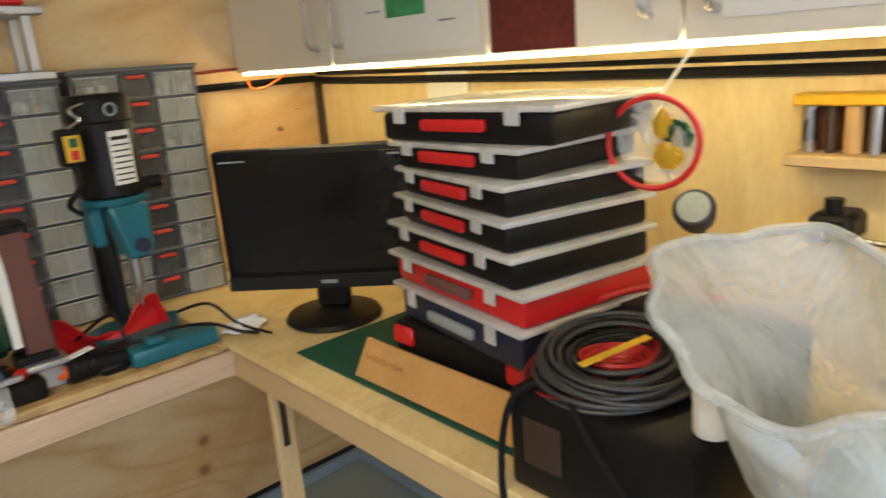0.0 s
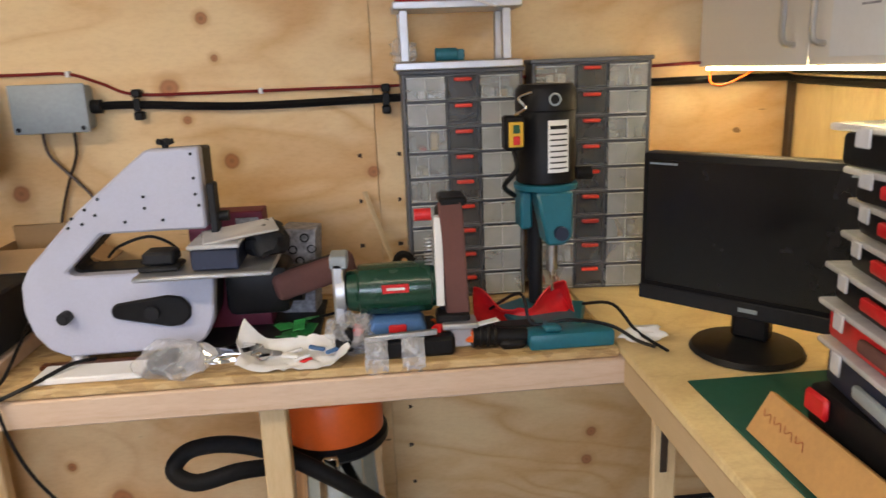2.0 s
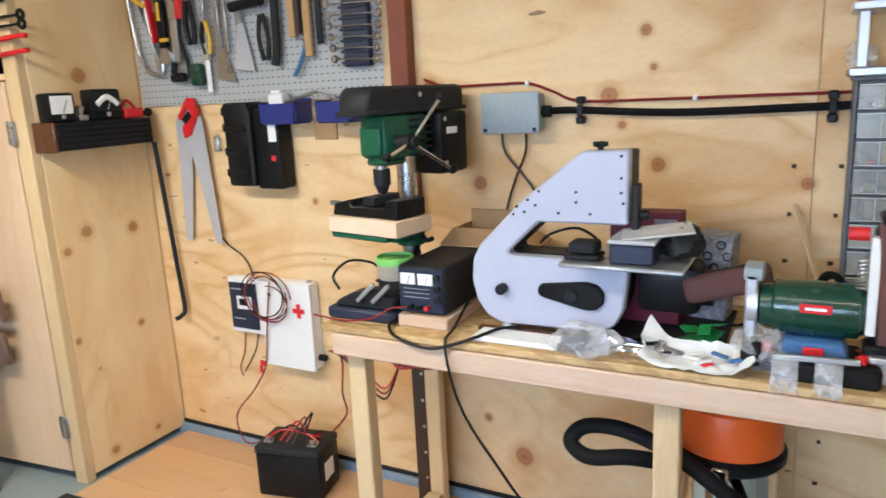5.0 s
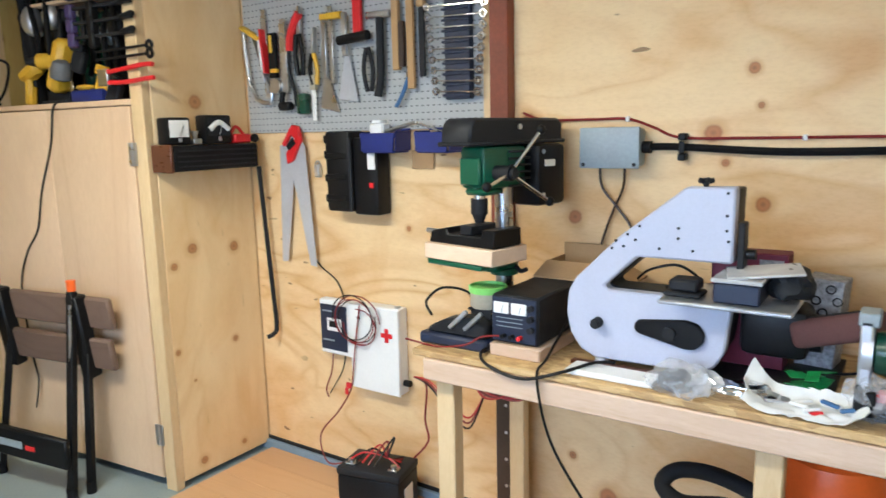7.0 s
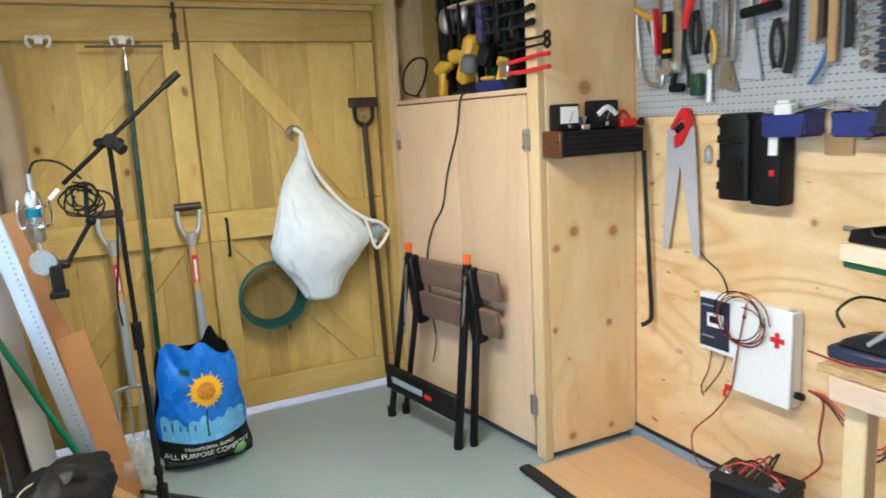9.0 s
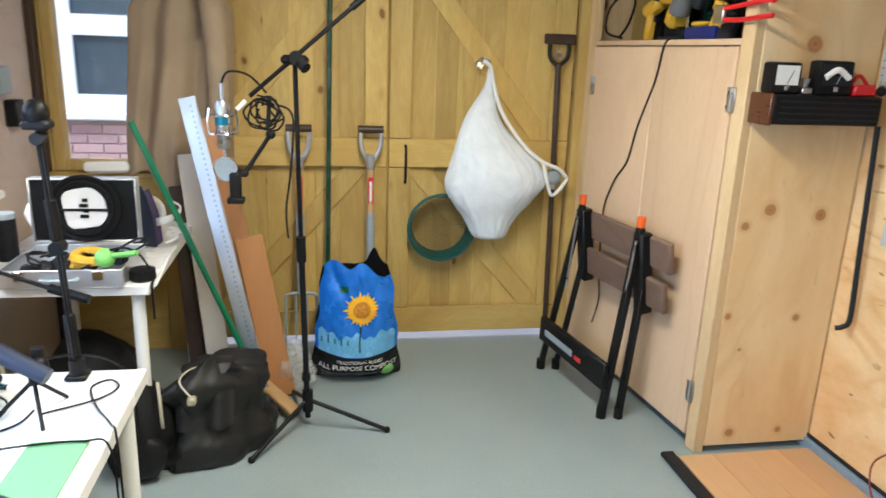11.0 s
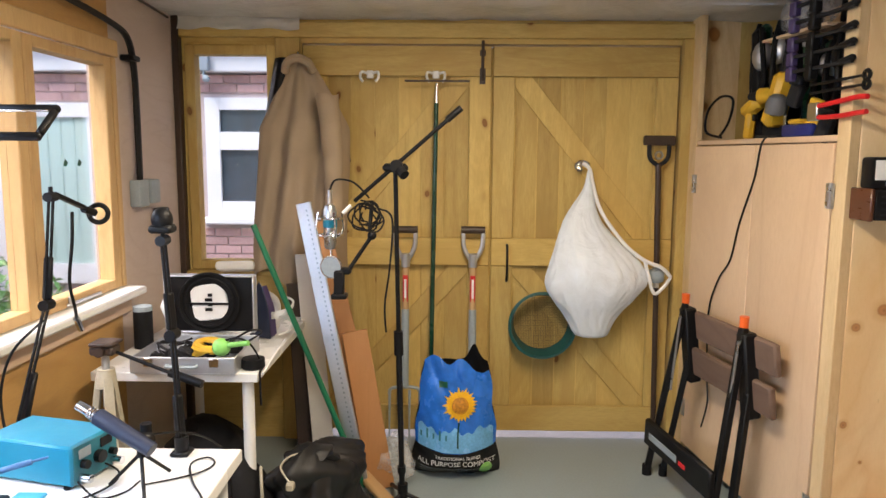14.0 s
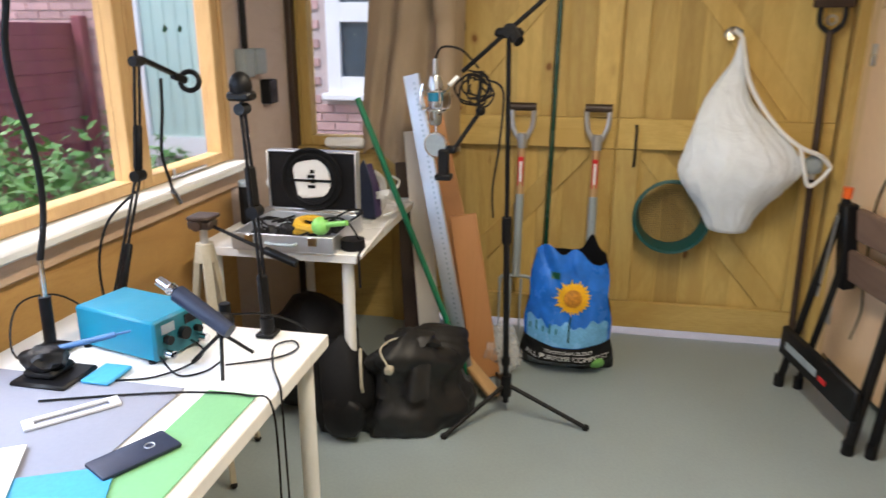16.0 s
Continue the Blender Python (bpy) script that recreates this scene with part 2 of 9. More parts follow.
NORTH_KNOTS = [(-0.088, 1.619, 0.015), (-0.065, 1.517, 0.011), (-0.191, 1.443, 0.027), (-0.153, 1.358, 0.012), (-0.049, 1.243, 0.022), (-0.615, 1.181, 0.024), (-0.485, 0.222, 0.036), (-0.618, 0.348, 0.013),
               (0.34, 1.193, 0.017), (0.834, 1.364, 0.024), (0.98, 0.324, 0.018), (0.967, 0.226, 0.02), (-0.78, 1.49, 0.028), (-1.30, 1.10, 0.012), (-0.30, 1.90, 0.018)]
PLY_N = ply("plywood", (0.81, 0.60, 0.33), (0.40, 0.18, 0.055), (0.64, 0.345, 0.115), (0.42, 1, 1.15), NORTH_KNOTS, (1, 0, 1))
SIDE_KNOTS = [(0.158, 1.009, 0.024), (0.367, 0.989, 0.022), (0.066, 0.946, 0.017), (0.227, 1.608, 0.030), (0.05, 0.589, 0.013), (0.342, 0.577, 0.015), (0.132, 0.086, 0.019), (0.348, 0.087, 0.014), (0.12, 0.45, 0.006), (0.40, 1.50, 0.016)]
PLY_SIDE = ply("plywood_side", (0.80, 0.61, 0.35), (0.58, 0.37, 0.16), (0.70, 0.45, 0.20), (1.5, 1.5, 0.45), SIDE_KNOTS, (0, 1, 1), (0.36, 0.15, 0.045), bands=7.0, flecks=0.1)
PLY_E = wood("plywood_end", (0.80, 0.64, 0.34), (0.55, 0.37, 0.17), (1, 1.5, 0.4), 1.5, 0.05)
PLY_V = wood("plywood_upright", (0.83, 0.64, 0.37), (0.58, 0.36, 0.15), (1.6, 1.6, 0.4), 5.4, 0.15, knot_col=(0.42, 0.18, 0.05))
PLY_DOOR = wood("plywood_door", (0.82, 0.61, 0.40), (0.66, 0.44, 0.27), (1.2, 1.2, 0.3), 0, rings=5, contrast=0.6)
PLY_S = wood("plywood_washed", (0.62, 0.52, 0.45), (0.50, 0.39, 0.32), (0.5, 1, 1.5), 1.9, 0.05, contrast=0.6)
PINE_S = wood("pine_wall", (0.60, 0.37, 0.13), (0.42, 0.22, 0.06), (0.4, 1, 1.7), 2.3, 0.08)
PINE = wood("pine", (0.70, 0.53, 0.31), (0.52, 0.34, 0.15), (1.4, 1.4, 0.25), 3.2, 0.05)
PINE_W = wood("pine_window", (0.60, 0.41, 0.19), (0.42, 0.24, 0.09), (1.4, 1.4, 0.25), 3.2, 0.05)
PINE_H = wood("pine_rail", (0.73, 0.56, 0.42), (0.54, 0.35, 0.21), (0.25, 1.5, 1.5), 6.5, 0.075)
PINE_Y = wood("pine_rail_side", (0.70, 0.53, 0.32), (0.54, 0.36, 0.16), (1.5, 0.25, 1.5), 3.2, 0.05)
SHED = wood("stained_board", (0.67, 0.50, 0.165), (0.40, 0.235, 0.05), (1.5, 1.5, 0.2), 4.6, 0.062, knot_col=(0.26, 0.11, 0.018), contrast=1.2, vary=0.24, blotch=(0.42, 0.60, 1.0))
SHED_H = wood("stained_rail", (0.66, 0.49, 0.16), (0.41, 0.24, 0.05), (1.5, 0.2, 1.5), 4.6, 0.055, knot_col=(0.26, 0.11, 0.018), contrast=1.2, vary=0.16, blotch=(0.42, 0.60, 1.0))
OSB = osb("strand_board")
FLOOR = plain("painted_floor", (0.27, 0.325, 0.335), 0.45, var=0.1, scale=2.2, bump=0.08)
SKIRT = plain("blue_grey_edging", (0.22, 0.30, 0.38), 0.6, var=0.15)
LAMINATE = wood("laminate", (0.60, 0.38, 0.205), (0.49, 0.28, 0.13), (0.25, 2.5, 1), 0, rough=0.4)
BLACK = plain("black_plastic", (0.008, 0.008, 0.009), 0.42, var=0.3)
DARK = plain("dark_grey_plastic", (0.018, 0.019, 0.022), 0.5, var=0.2)
RUBBER = plain("black_rubber", (0.008, 0.008, 0.009), 0.7, var=0.3)
GREYP = plain("grey_plastic", (0.30, 0.35, 0.38), 0.45)
WHITE = plain("white_paint", (0.80, 0.80, 0.78), 0.4, var=0.04)
WHITE_L = plain("white_laminate", (0.82, 0.82, 0.81), 0.28, var=0.04, scale=3)
CREAM = plain("cream_laminate", (0.78, 0.74, 0.67), 0.35, var=0.03, scale=2)
PAPER = plain("paper", (0.80, 0.80, 0.79), 0.7, var=0.04)
STEEL = plain("brushed_steel", (0.55, 0.56, 0.58), 0.3, 1.0, var=0.1)
CHROME = plain("chrome", (0.75, 0.75, 0.77), 0.1, 1.0, var=0.05, bump=0.03)
ALU = plain("aluminium", (0.62, 0.64, 0.68), 0.42, 0.9, var=0.08)
GREYPAINT = plain("grey_hammer_paint", (0.46, 0.48, 0.59), 0.45, var=0.06, scale=4, bump=0.25, fine=160)
RED = plain("red_plastic", (0.62, 0.015, 0.018), 0.4)
ORANGE = plain("orange_plastic", (0.80, 0.13, 0.015), 0.35, var=0.08)
YELLOW = plain("yellow_plastic", (0.66, 0.39, 0.025), 0.4)
GREEN = plain("dark_green_enamel", (0.008, 0.05, 0.028), 0.25, var=0.15, coat=0.4)
MIDGREEN = plain("green_enamel", (0.008, 0.085, 0.042), 0.35)
TEAL = plain("teal_enamel", (0.012, 0.14, 0.19), 0.4)
TEALBOX = plain("turquoise_enamel", (0.010, 0.22, 0.35), 0.4, var=0.06)
BLUE = plain("blue_plastic", (0.012, 0.022, 0.16), 0.45)
NAVY = plain("navy_plastic", (0.015, 0.022, 0.05), 0.45)
STEELBLUE = plain("blue_enamel", (0.06, 0.15, 0.33), 0.45)
MAROON = plain("maroon_card", (0.17, 0.012, 0.035), 0.55)
SAND = plain("abrasive_brown", (0.15, 0.065, 0.055), 0.95, var=0.2, bump=0.6, fine=400)
BROWNPOST = plain("red_brown_paint", (0.20, 0.045, 0.018), 0.5, var=0.25)
DARKPOST = plain("dark_brown_steel", (0.045, 0.026, 0.018), 0.45, var=0.3)
CARD = plain("cardboard", (0.40, 0.25, 0.12), 0.85, var=0.08)
TANBOARD = plain("tan_board", (0.58, 0.33, 0.12), 0.55, var=0.12, scale=9)
for dark_mat in (BLACK, DARK, RUBBER):
    dark_mat.node_tree.nodes["Principled BSDF"].inputs["Specular IOR Level"].default_value = 0.2
CABLEGREY = plain("grey_black_cable", (0.045, 0.045, 0.05), 0.5, var=0.25)
TANINK = plain("faded_red_ink", (0.42, 0.12, 0.05), 0.7)
MDF = wood("faced_board", (0.50, 0.24, 0.09), (0.40, 0.18, 0.06), (2, 2, 0.3), 0, rough=0.45)
GREENMAT = plain("green_cutting_mat", (0.006, 0.075, 0.05), 0.6)
LEAFMAT = plain("light_green_mat", (0.20, 0.44, 0.21), 0.6, var=0.06)
GREYMAT = plain("grey_mat", (0.27, 0.28, 0.34), 0.7, var=0.05)
SKYBLUE = plain("light_blue_card", (0.06, 0.34, 0.62), 0.5)
CLEAR = film("clear_drawer", (0.58, 0.60, 0.58), 0.70, 0.2, 0.03, 2.0)
RIMCLEAR = film("moulded_edge", (0.62, 0.63, 0.62), 0.3, 0.25, 0.03, 2.0)
CASEGREY = plain("cabinet_grey", (0.115, 0.12, 0.13), 0.5, var=0.1)
# clear front of the middle drawers, its shadow painted in as dark grey
SHADEFRONT = film("shaded_clear_front", (0.10, 0.105, 0.11), 0.35, 0.2, 0.03, 3)
PULL = plain("red_pull", (0.72, 0.055, 0.03), 0.4)
CLEARLID = film("clear_lid", (0.68, 0.69, 0.71), 0.42, 0.15, 0.08, 6)
BAGFILM = film("clear_bag", (0.86, 0.87, 0.90), 0.84, 0.12, 0.6, 16)
MILKY = film("milky_sack", (0.62, 0.67, 0.70), 0.72, 0.3, 0.9, 7)
SHEETING = film("roof_sheeting", (0.66, 0.66, 0.63), 0.12, 0.25, 0.9, 5)
BAGWHITE = film("white_plastic_bag", (0.80, 0.86, 0.93), 0.12, 0.42, 0.9, 7)
COAT = plain("taupe_cloth", (0.36, 0.275, 0.185), 0.92, var=0.1, scale=6, bump=0.4, fine=300)
WALNUT = wood("walnut", (0.13, 0.045, 0.02), (0.07, 0.022, 0.01), (0.4, 1, 1), 0, rough=0.35)
WEATHERED = wood("worn_plank", (0.20, 0.13, 0.095), (0.12, 0.07, 0.05), (0.4, 1.5, 1.5), 2.0, 0.05, rough=0.8)
ASH = wood("ash_handle", (0.56, 0.36, 0.17), (0.42, 0.25, 0.10), (2, 2, 0.3), 0)
SOIL = plain("dark_compost", (0.02, 0.015, 0.012), 0.95, bump=0.8, fine=60)
GLASS = glass("window_glass")
BRICK = brick_skin("pink_brick", (0.55, 0.35, 0.33))
MORTAR = plain("mortar", (0.52, 0.43, 0.41), 0.95)
UPVC = plain("white_frame", (0.82, 0.82, 0.82), 0.35, var=0.03)
DARKGLASS = plain("dark_window", (0.05, 0.07, 0.085), 0.08, var=0.3, scale=2)
FENCE = plain("maroon_fence", (0.30, 0.085, 0.105), 0.8, var=0.2)
PALEGREEN = plain("pale_green_panel", (0.48, 0.64, 0.58), 0.5, var=0.04)
LEAF = plain("leaf", (0.12, 0.27, 0.07), 0.5, var=0.4, scale=20)
PAVING = plain("paving", (0.30, 0.29, 0.28), 0.9, var=0.2, scale=1.5)
LED = plain("led_strip", (1.0, 0.82, 0.42), 0.5, glow=LEDPOWER, bump=0)
SCREEN = plain("switched_off_screen", (0.008, 0.008, 0.010), 0.22, var=0.1, bump=0)
REDDARK = plain("dark_red_print", (0.13, 0.02, 0.02), 0.5, var=0.5, scale=18)
GREENPRINT = plain("green_print", (0.05, 0.30, 0.12), 0.6, var=0.4, scale=40)
GREYPRINT = plain("grey_print", (0.30, 0.30, 0.32), 0.6, var=0.5, scale=45)
SKYPRINT = plain("blue_print", (0.022, 0.15, 0.60), 0.22, var=0.3, scale=5, bump=0.5, fine=24)
PALESKY = plain("pale_blue_print", (0.16, 0.42, 0.72), 0.25, var=0.25, scale=9)
FLOWER = plain("flower_centre", (0.50, 0.20, 0.01), 0.5, var=0.5, scale=60)
RIDDLE = plain("sieve_green", (0.006, 0.075, 0.07), 0.4, var=0.15)
PETAL = plain("yellow_print", (0.85, 0.46, 0.01), 0.35)
PCB = plain("green_circuit", (0.02, 0.20, 0.05), 0.4, var=0.5, scale=60)
COPPER = plain("dark_red_wire", (0.20, 0.012, 0.012), 0.45)
REDWIRE = plain("red_wire", (0.45, 0.02, 0.02), 0.4)
GREYPEG = plain("pegboard_grey", (0.42, 0.43, 0.43), 0.5, var=0.05)
SLOTSHADE = plain("slot_shadow_grey", (0.17, 0.175, 0.18), 0.6)
SAWBLADE = plain("saw_blade", (0.55, 0.57, 0.63), 0.35, 0.35, var=0.1)
GREENBROOM = plain("green_handle", (0.01, 0.16, 0.075), 0.35)
PURPLE = plain("purple_plastic", (0.055, 0.038, 0.12), 0.4)
LIME = plain("lime_plastic", (0.25, 0.62, 0.14), 0.4)
BEIGE = plain("beige_enamel", (0.42, 0.38, 0.29), 0.5)


# ---- mesh helpers ----
def join(*parts):
    out = bmesh.new()
    for b in parts:
        tmp = bpy.data.meshes.new("tmp")
        b.to_mesh(tmp)
        out.from_mesh(tmp)
        bpy.data.meshes.remove(tmp)
        b.free()
    return out


def moved(bm, m):
    bm.transform(m)
    return bm


def box(x0, y0, z0, x1, y1, z1, bev=0.002, seg=1):
    bm = bmesh.new()
    bmesh.ops.create_cube(bm, size=1)
    sx, sy, sz = abs(x1 - x0), abs(y1 - y0), abs(z1 - z0)
    bm.transform(Matrix.Translation(((x0 + x1) / 2, (y0 + y1) / 2, (z0 + z1) / 2)) @ Matrix.Diagonal((sx, sy, sz, 1)))
    bev = min(bev, 0.45 * min(sx, sy, sz))
    if bev > 0:
        bmesh.ops.bevel(bm, geom=bm.edges[:], offset=bev, segments=seg, affect="EDGES", profile=0.5)
    return bm


def turn_to(p, q):
    d = Vector(q) - Vector(p)
    return Matrix.Translation(p) @ d.to_track_quat("Z", "Y").to_matrix().to_4x4(), d.length


def cyl(p, q, r, r2=None, seg=16):
    m, h = turn_to(p, q)
    bm = bmesh.new()
    bmesh.ops.create_cone(bm, cap_ends=True, segments=seg, radius1=r, radius2=r if r2 is None else r2, depth=h)
    bm.transform(m @ Matrix.Translation((0, 0, h / 2)))
    return bm


def beam(p, q, w, t, bev=0.002):
    """A squared bar from p to q, w wide and t thick."""
    m, h = turn_to(p, q)
    return moved(box(-w / 2, -t / 2, 0, w / 2, t / 2, h, bev), m)


def lathe(profile, at=(0, 0, 0), up=(0, 0, 1), seg=24):
    bm = bmesh.new()
    rings = []
    for r, z in profile:
        rings.append([bm.verts.new((max(r, 1e-4) * math.cos(2 * math.pi * i / seg), max(r, 1e-4) * math.sin(2 * math.pi * i / seg), z)) for i in range(seg)])
    for a, b in zip(rings, rings[1:]):
        for i in range(seg):
            bm.faces.new((a[i], a[(i + 1) % seg], b[(i + 1) % seg], b[i]))
    bm.faces.new(rings[0][::-1])
    bm.faces.new(rings[-1])
    q = Vector(up).to_track_quat("Z", "Y").to_matrix().to_4x4()
    bm.transform(Matrix.Translation(at) @ q)
    bmesh.ops.recalc_face_normals(bm, faces=bm.faces[:])
    return bm


def smooth_path(pts, per=6):
    pts = [Vector(p) for p in pts]
    if len(pts) < 3:
        return pts
    out = []
    for i in range(len(pts) - 1):
        a, b, c, d = pts[max(i - 1, 0)], pts[i], pts[i + 1], pts[min(i + 2, len(pts) - 1)]
        for k in range(per):
            t = k / per
            out.append(0.5 * ((2 * b) + (c - a) * t + (2 * a - 5 * b + 4 * c - d) * t * t + (3 * b - a - 3 * c + d) * t ** 3))
    return out + [pts[-1]]


def tube(pts, r, seg=8, per=6, closed=False):
    path = smooth_path(pts, per)
    bm = bmesh.new()
    rings, up = [], Vector((0.31, 0.17, 0.93))
    for i, p in enumerate(path):
        d = (path[min(i + 1, len(path) - 1)] - path[max(i - 1, 0)]).normalized()
        side = d.cross(up)
        side = side.normalized() if side.length > 1e-3 else d.orthogonal().normalized()
        up = side.cross(d).normalized()
        rings.append([bm.verts.new(p + r * (math.cos(2 * math.pi * k / seg) * side + math.sin(2 * math.pi * k / seg) * up)) for k in range(seg)])
    for a, b in zip(rings, rings[1:]):
        for k in range(seg):
            bm.faces.new((a[k], a[(k + 1) % seg], b[(k + 1) % seg], b[k]))
    bm.faces.new(rings[0][::-1])
    bm.faces.new(rings[-1])
    bmesh.ops.recalc_face_normals(bm, faces=bm.faces[:])
    return bm


def prism(poly, y0, y1, bev=0.002, plane="xz"):
    """A polygon in the xz plane (or xy, yz) given depth along the third axis."""
    bm = bmesh.new()
    put = {"xz": lambda a, b, d: (a, d, b), "xy": lambda a, b, d: (a, b, d), "yz": lambda a, b, d: (d, a, b)}[plane]
    f = [bm.verts.new(put(a, b, y0)) for a, b in poly]
    g = [bm.verts.new(put(a, b, y1)) for a, b in poly]
    bm.faces.new(f)
    bm.faces.new(g[::-1])
    for i in range(len(poly)):
        j = (i + 1) % len(poly)
        bm.faces.new((f[i], g[i], g[j], f[j]))
    bmesh.ops.recalc_face_normals(bm, faces=bm.faces[:])
    if bev:
        bmesh.ops.bevel(bm, geom=bm.edges[:], offset=bev, segments=1, affect="EDGES")
    return bm


def ring(at, R, r, up=(0, 0, 1), seg=40, sub=8, squash=1.0):
    q = Vector(up).to_track_quat("Z", "Y").to_matrix().to_4x4()
    bm = bmesh.new()
    rows = []
    for i in range(seg):
        a = 2 * math.pi * i / seg
        rows.append([bm.verts.new(((R + r * math.cos(2 * math.pi * k / sub)) * math.cos(a), (R + r * math.cos(2 * math.pi * k / sub)) * math.sin(a), squash * r * math.sin(2 * math.pi * k / sub))) for k in range(sub)])
    for i in range(seg):
        a, b = rows[i], rows[(i + 1) % seg]
        for k in range(sub):
            bm.faces.new((a[k], b[k], b[(k + 1) % sub], a[(k + 1) % sub]))
    bm.transform(Matrix.Translation(at) @ q)
    bmesh.ops.recalc_face_normals(bm, faces=bm.faces[:])
    return bm


def ball(at, r, sx=1, sy=1, sz=1, seg=16):
    bm = bmesh.new()
    bmesh.ops.create_uvsphere(bm, u_segments=seg, v_segments=max(6, seg // 2), radius=r)
    bm.transform(Matrix.Translation(at) @ Matrix.Diagonal((sx, sy, sz, 1)))
    return bm


def sheet(fn, nu, nv, thick=0.0, wrap=False):
    """A surface from fn(u, v), u and v from 0 to 1, made solid by thick."""
    bm = bmesh.new()
    rows = [[bm.verts.new(fn(i / (nu if wrap else nu - 1), j / (nv - 1))) for i in range(nu)] for j in range(nv)]
    for a, b in zip(rows, rows[1:]):
        for i in range(nu if wrap else nu - 1):
            bm.faces.new((a[i], a[(i + 1) % nu], b[(i + 1) % nu], b[i]))
    bmesh.ops.recalc_face_normals(bm, faces=bm.faces[:])
    if thick:
        bmesh.ops.solidify(bm, geom=bm.faces[:], thickness=thick)
    return bm


def crumple(at, sx, sy, sz, seed, rough=0.35):
    bm = bmesh.new()
    bmesh.ops.create_icosphere(bm, subdivisions=3, radius=1)
    for v in bm.verts:
        k = 1 + rough * noise.noise(v.co * 1.7 + Vector((seed, 0, 0))) + 0.5 * rough * noise.noise(v.co * 4.3 + Vector((0, seed, 0)))
        v.co = v.co * k
        v.co.z = max(v.co.z, -0.8)
    bm.transform(Matrix.Translation((at[0], at[1], at[2] + 0.8 * sz)) @ Matrix.Diagonal((sx, sy, sz, 1)))
    return bm


def words(text, size, m, depth=0.0006):
    cu = bpy.data.curves.new("lettering", "FONT")
    cu.body, cu.size, cu.extrude, cu.align_x, cu.align_y = text, size, depth, "CENTER", "CENTER"
    ob = bpy.data.objects.new("lettering", cu)
    scene.collection.objects.link(ob)
    me = ob.to_mesh()
    bm = bmesh.new()
    bm.from_mesh(me)
    ob.to_mesh_clear()
    bpy.data.objects.remove(ob)
    bpy.data.curves.remove(cu)
    bm.transform(m)
    return bm


def finish(name, bm, material):
    me = bpy.data.meshes.new(name)
    bm.to_mesh(me)
    bm.free()
    me.materials.append(material)
    me.polygons.foreach_set("use_smooth", [True] * len(me.polygons))
    me.set_sharp_from_angle(angle=radians(38))
    return new(name, me)


def part(name, bm, material, parent, label=""):
    ob = finish(name, bm, material)
    ob.parent = parent
    if parent.get("laid"):
        root = parent
        while root.parent:
            root = root.parent
        ob.data.transform(root.matrix_basis.inverted())
        ob["laid"] = 1
    return tagged(ob, label) if label else ob


def thing(name, at, label, category, group="", kind="", rz=0, laid=True):
    """An Empty at the thing's base. laid: its parts are given in the room's own metres."""
    ob = new(name)
    ob.empty_display_size = 0.05
    ob.matrix_basis = pose(*at, 0, 0, rz)
    if laid:
        ob["laid"] = 1
    return tagged(ob, label, category, group, kind)


def single(name, bm, material, label, category, group="", kind=""):
    return tagged(finish(name, bm, material), label, category, group, kind)


def slab(name, bm, material, label, category="wall"):
    return single(name, bm, material, label, category, "", "structure")


# ---- the large structure ----
XW, XE, YN, YS, ZC = -3.43, 1.56, 2.60, -0.68, 2.30
slab("floor", box(XW - 0.03, YS - 0.1, -0.08, XE + 0.1, YN + 0.1, 0.0, 0), FLOOR, "worn grey-blue painted timber floor of the shed", "floor")

wall_n = thing("wall_north", (0, YN, 0), "shed wall lined with knotty plywood sheets", "wall", kind="structure")
part("backing", box(XW - 0.1, YN + 0.012, 0, XE + 0.1, YN + 0.1, ZC, 0), PINE, wall_n)
for x0, x1 in ((XW, -2.17), (-2.168, -0.87), (-0.868, 0.35), (0.352, XE)):
    for z0, z1 in ((0, ZC),):
        part("panel", box(x0, YN, z0, x1, YN + 0.012, z1, 0.001), PLY_N, wall_n)
for i in range(9):
    for x in (0.30, 0.41):
        part("screw", cyl((x + 0.012 * math.sin(i * 5), YN - 0.001, 0.2 + i * 0.13), (x, YN + 0.003, 0.2 + i * 0.13), 0.006, seg=8), DARKPOST, wall_n)

slab("wall_east", box(XE, YS - 0.1, 0, XE + 0.1, YN + 0.012, ZC, 0), PLY_E, "shed end wall lined with pale plywood")

# west wall: a tall narrow window and the doorway
WY0, WY1, WZ0, WZ1 = -0.63, -0.16, 0.93, 2.09
DY0, DY1, DZ1 = -0.03, 1.91, 2.10
wall_w = thing("wall_west", (XW, 0.6, 0), "stained timber end wall round the shed doors", "wall", kind="structure")
for y0, y1, z0, z1, m in ((YS - 0.1, WY0, 0, ZC, SHED), (WY1, DY0, 0, ZC, SHED), (WY0, WY1, 0, WZ0, SHED_H), (WY0, WY1, WZ1, ZC, SHED_H), (DY0, DY1, DZ1, ZC, SHED_H), (DY1, YN + 0.012, 0, ZC, SHED)):
    part("board", box(XW - 0.09, y0, z0, XW, y1, z1, 0.001), m, wall_w)
slab("trim", box(XW, YS, 2.125, XW + 0.035, 2.0, 2.20, 0.004), SHED_H, "stained timber head rail above the doors", "trim")
slab("trim", box(XW, -0.16, 0.0, XW + 0.03, -0.035, 2.125, 0.004), SHED, "stained upright timber between window and door", "trim")
slab("trim", box(XW - 0.03, YS, 0.0, XW + 0.05, YS + 0.035, ZC, 0.006), DARKPOST, "dark corner strip where the walls meet", "trim")
slab("trim", box(XW, 1.905, 0.0, XW + 0.04, 1.975, 2.125, 0.004), SHED, "stained door jamb beside the cupboard", "trim")


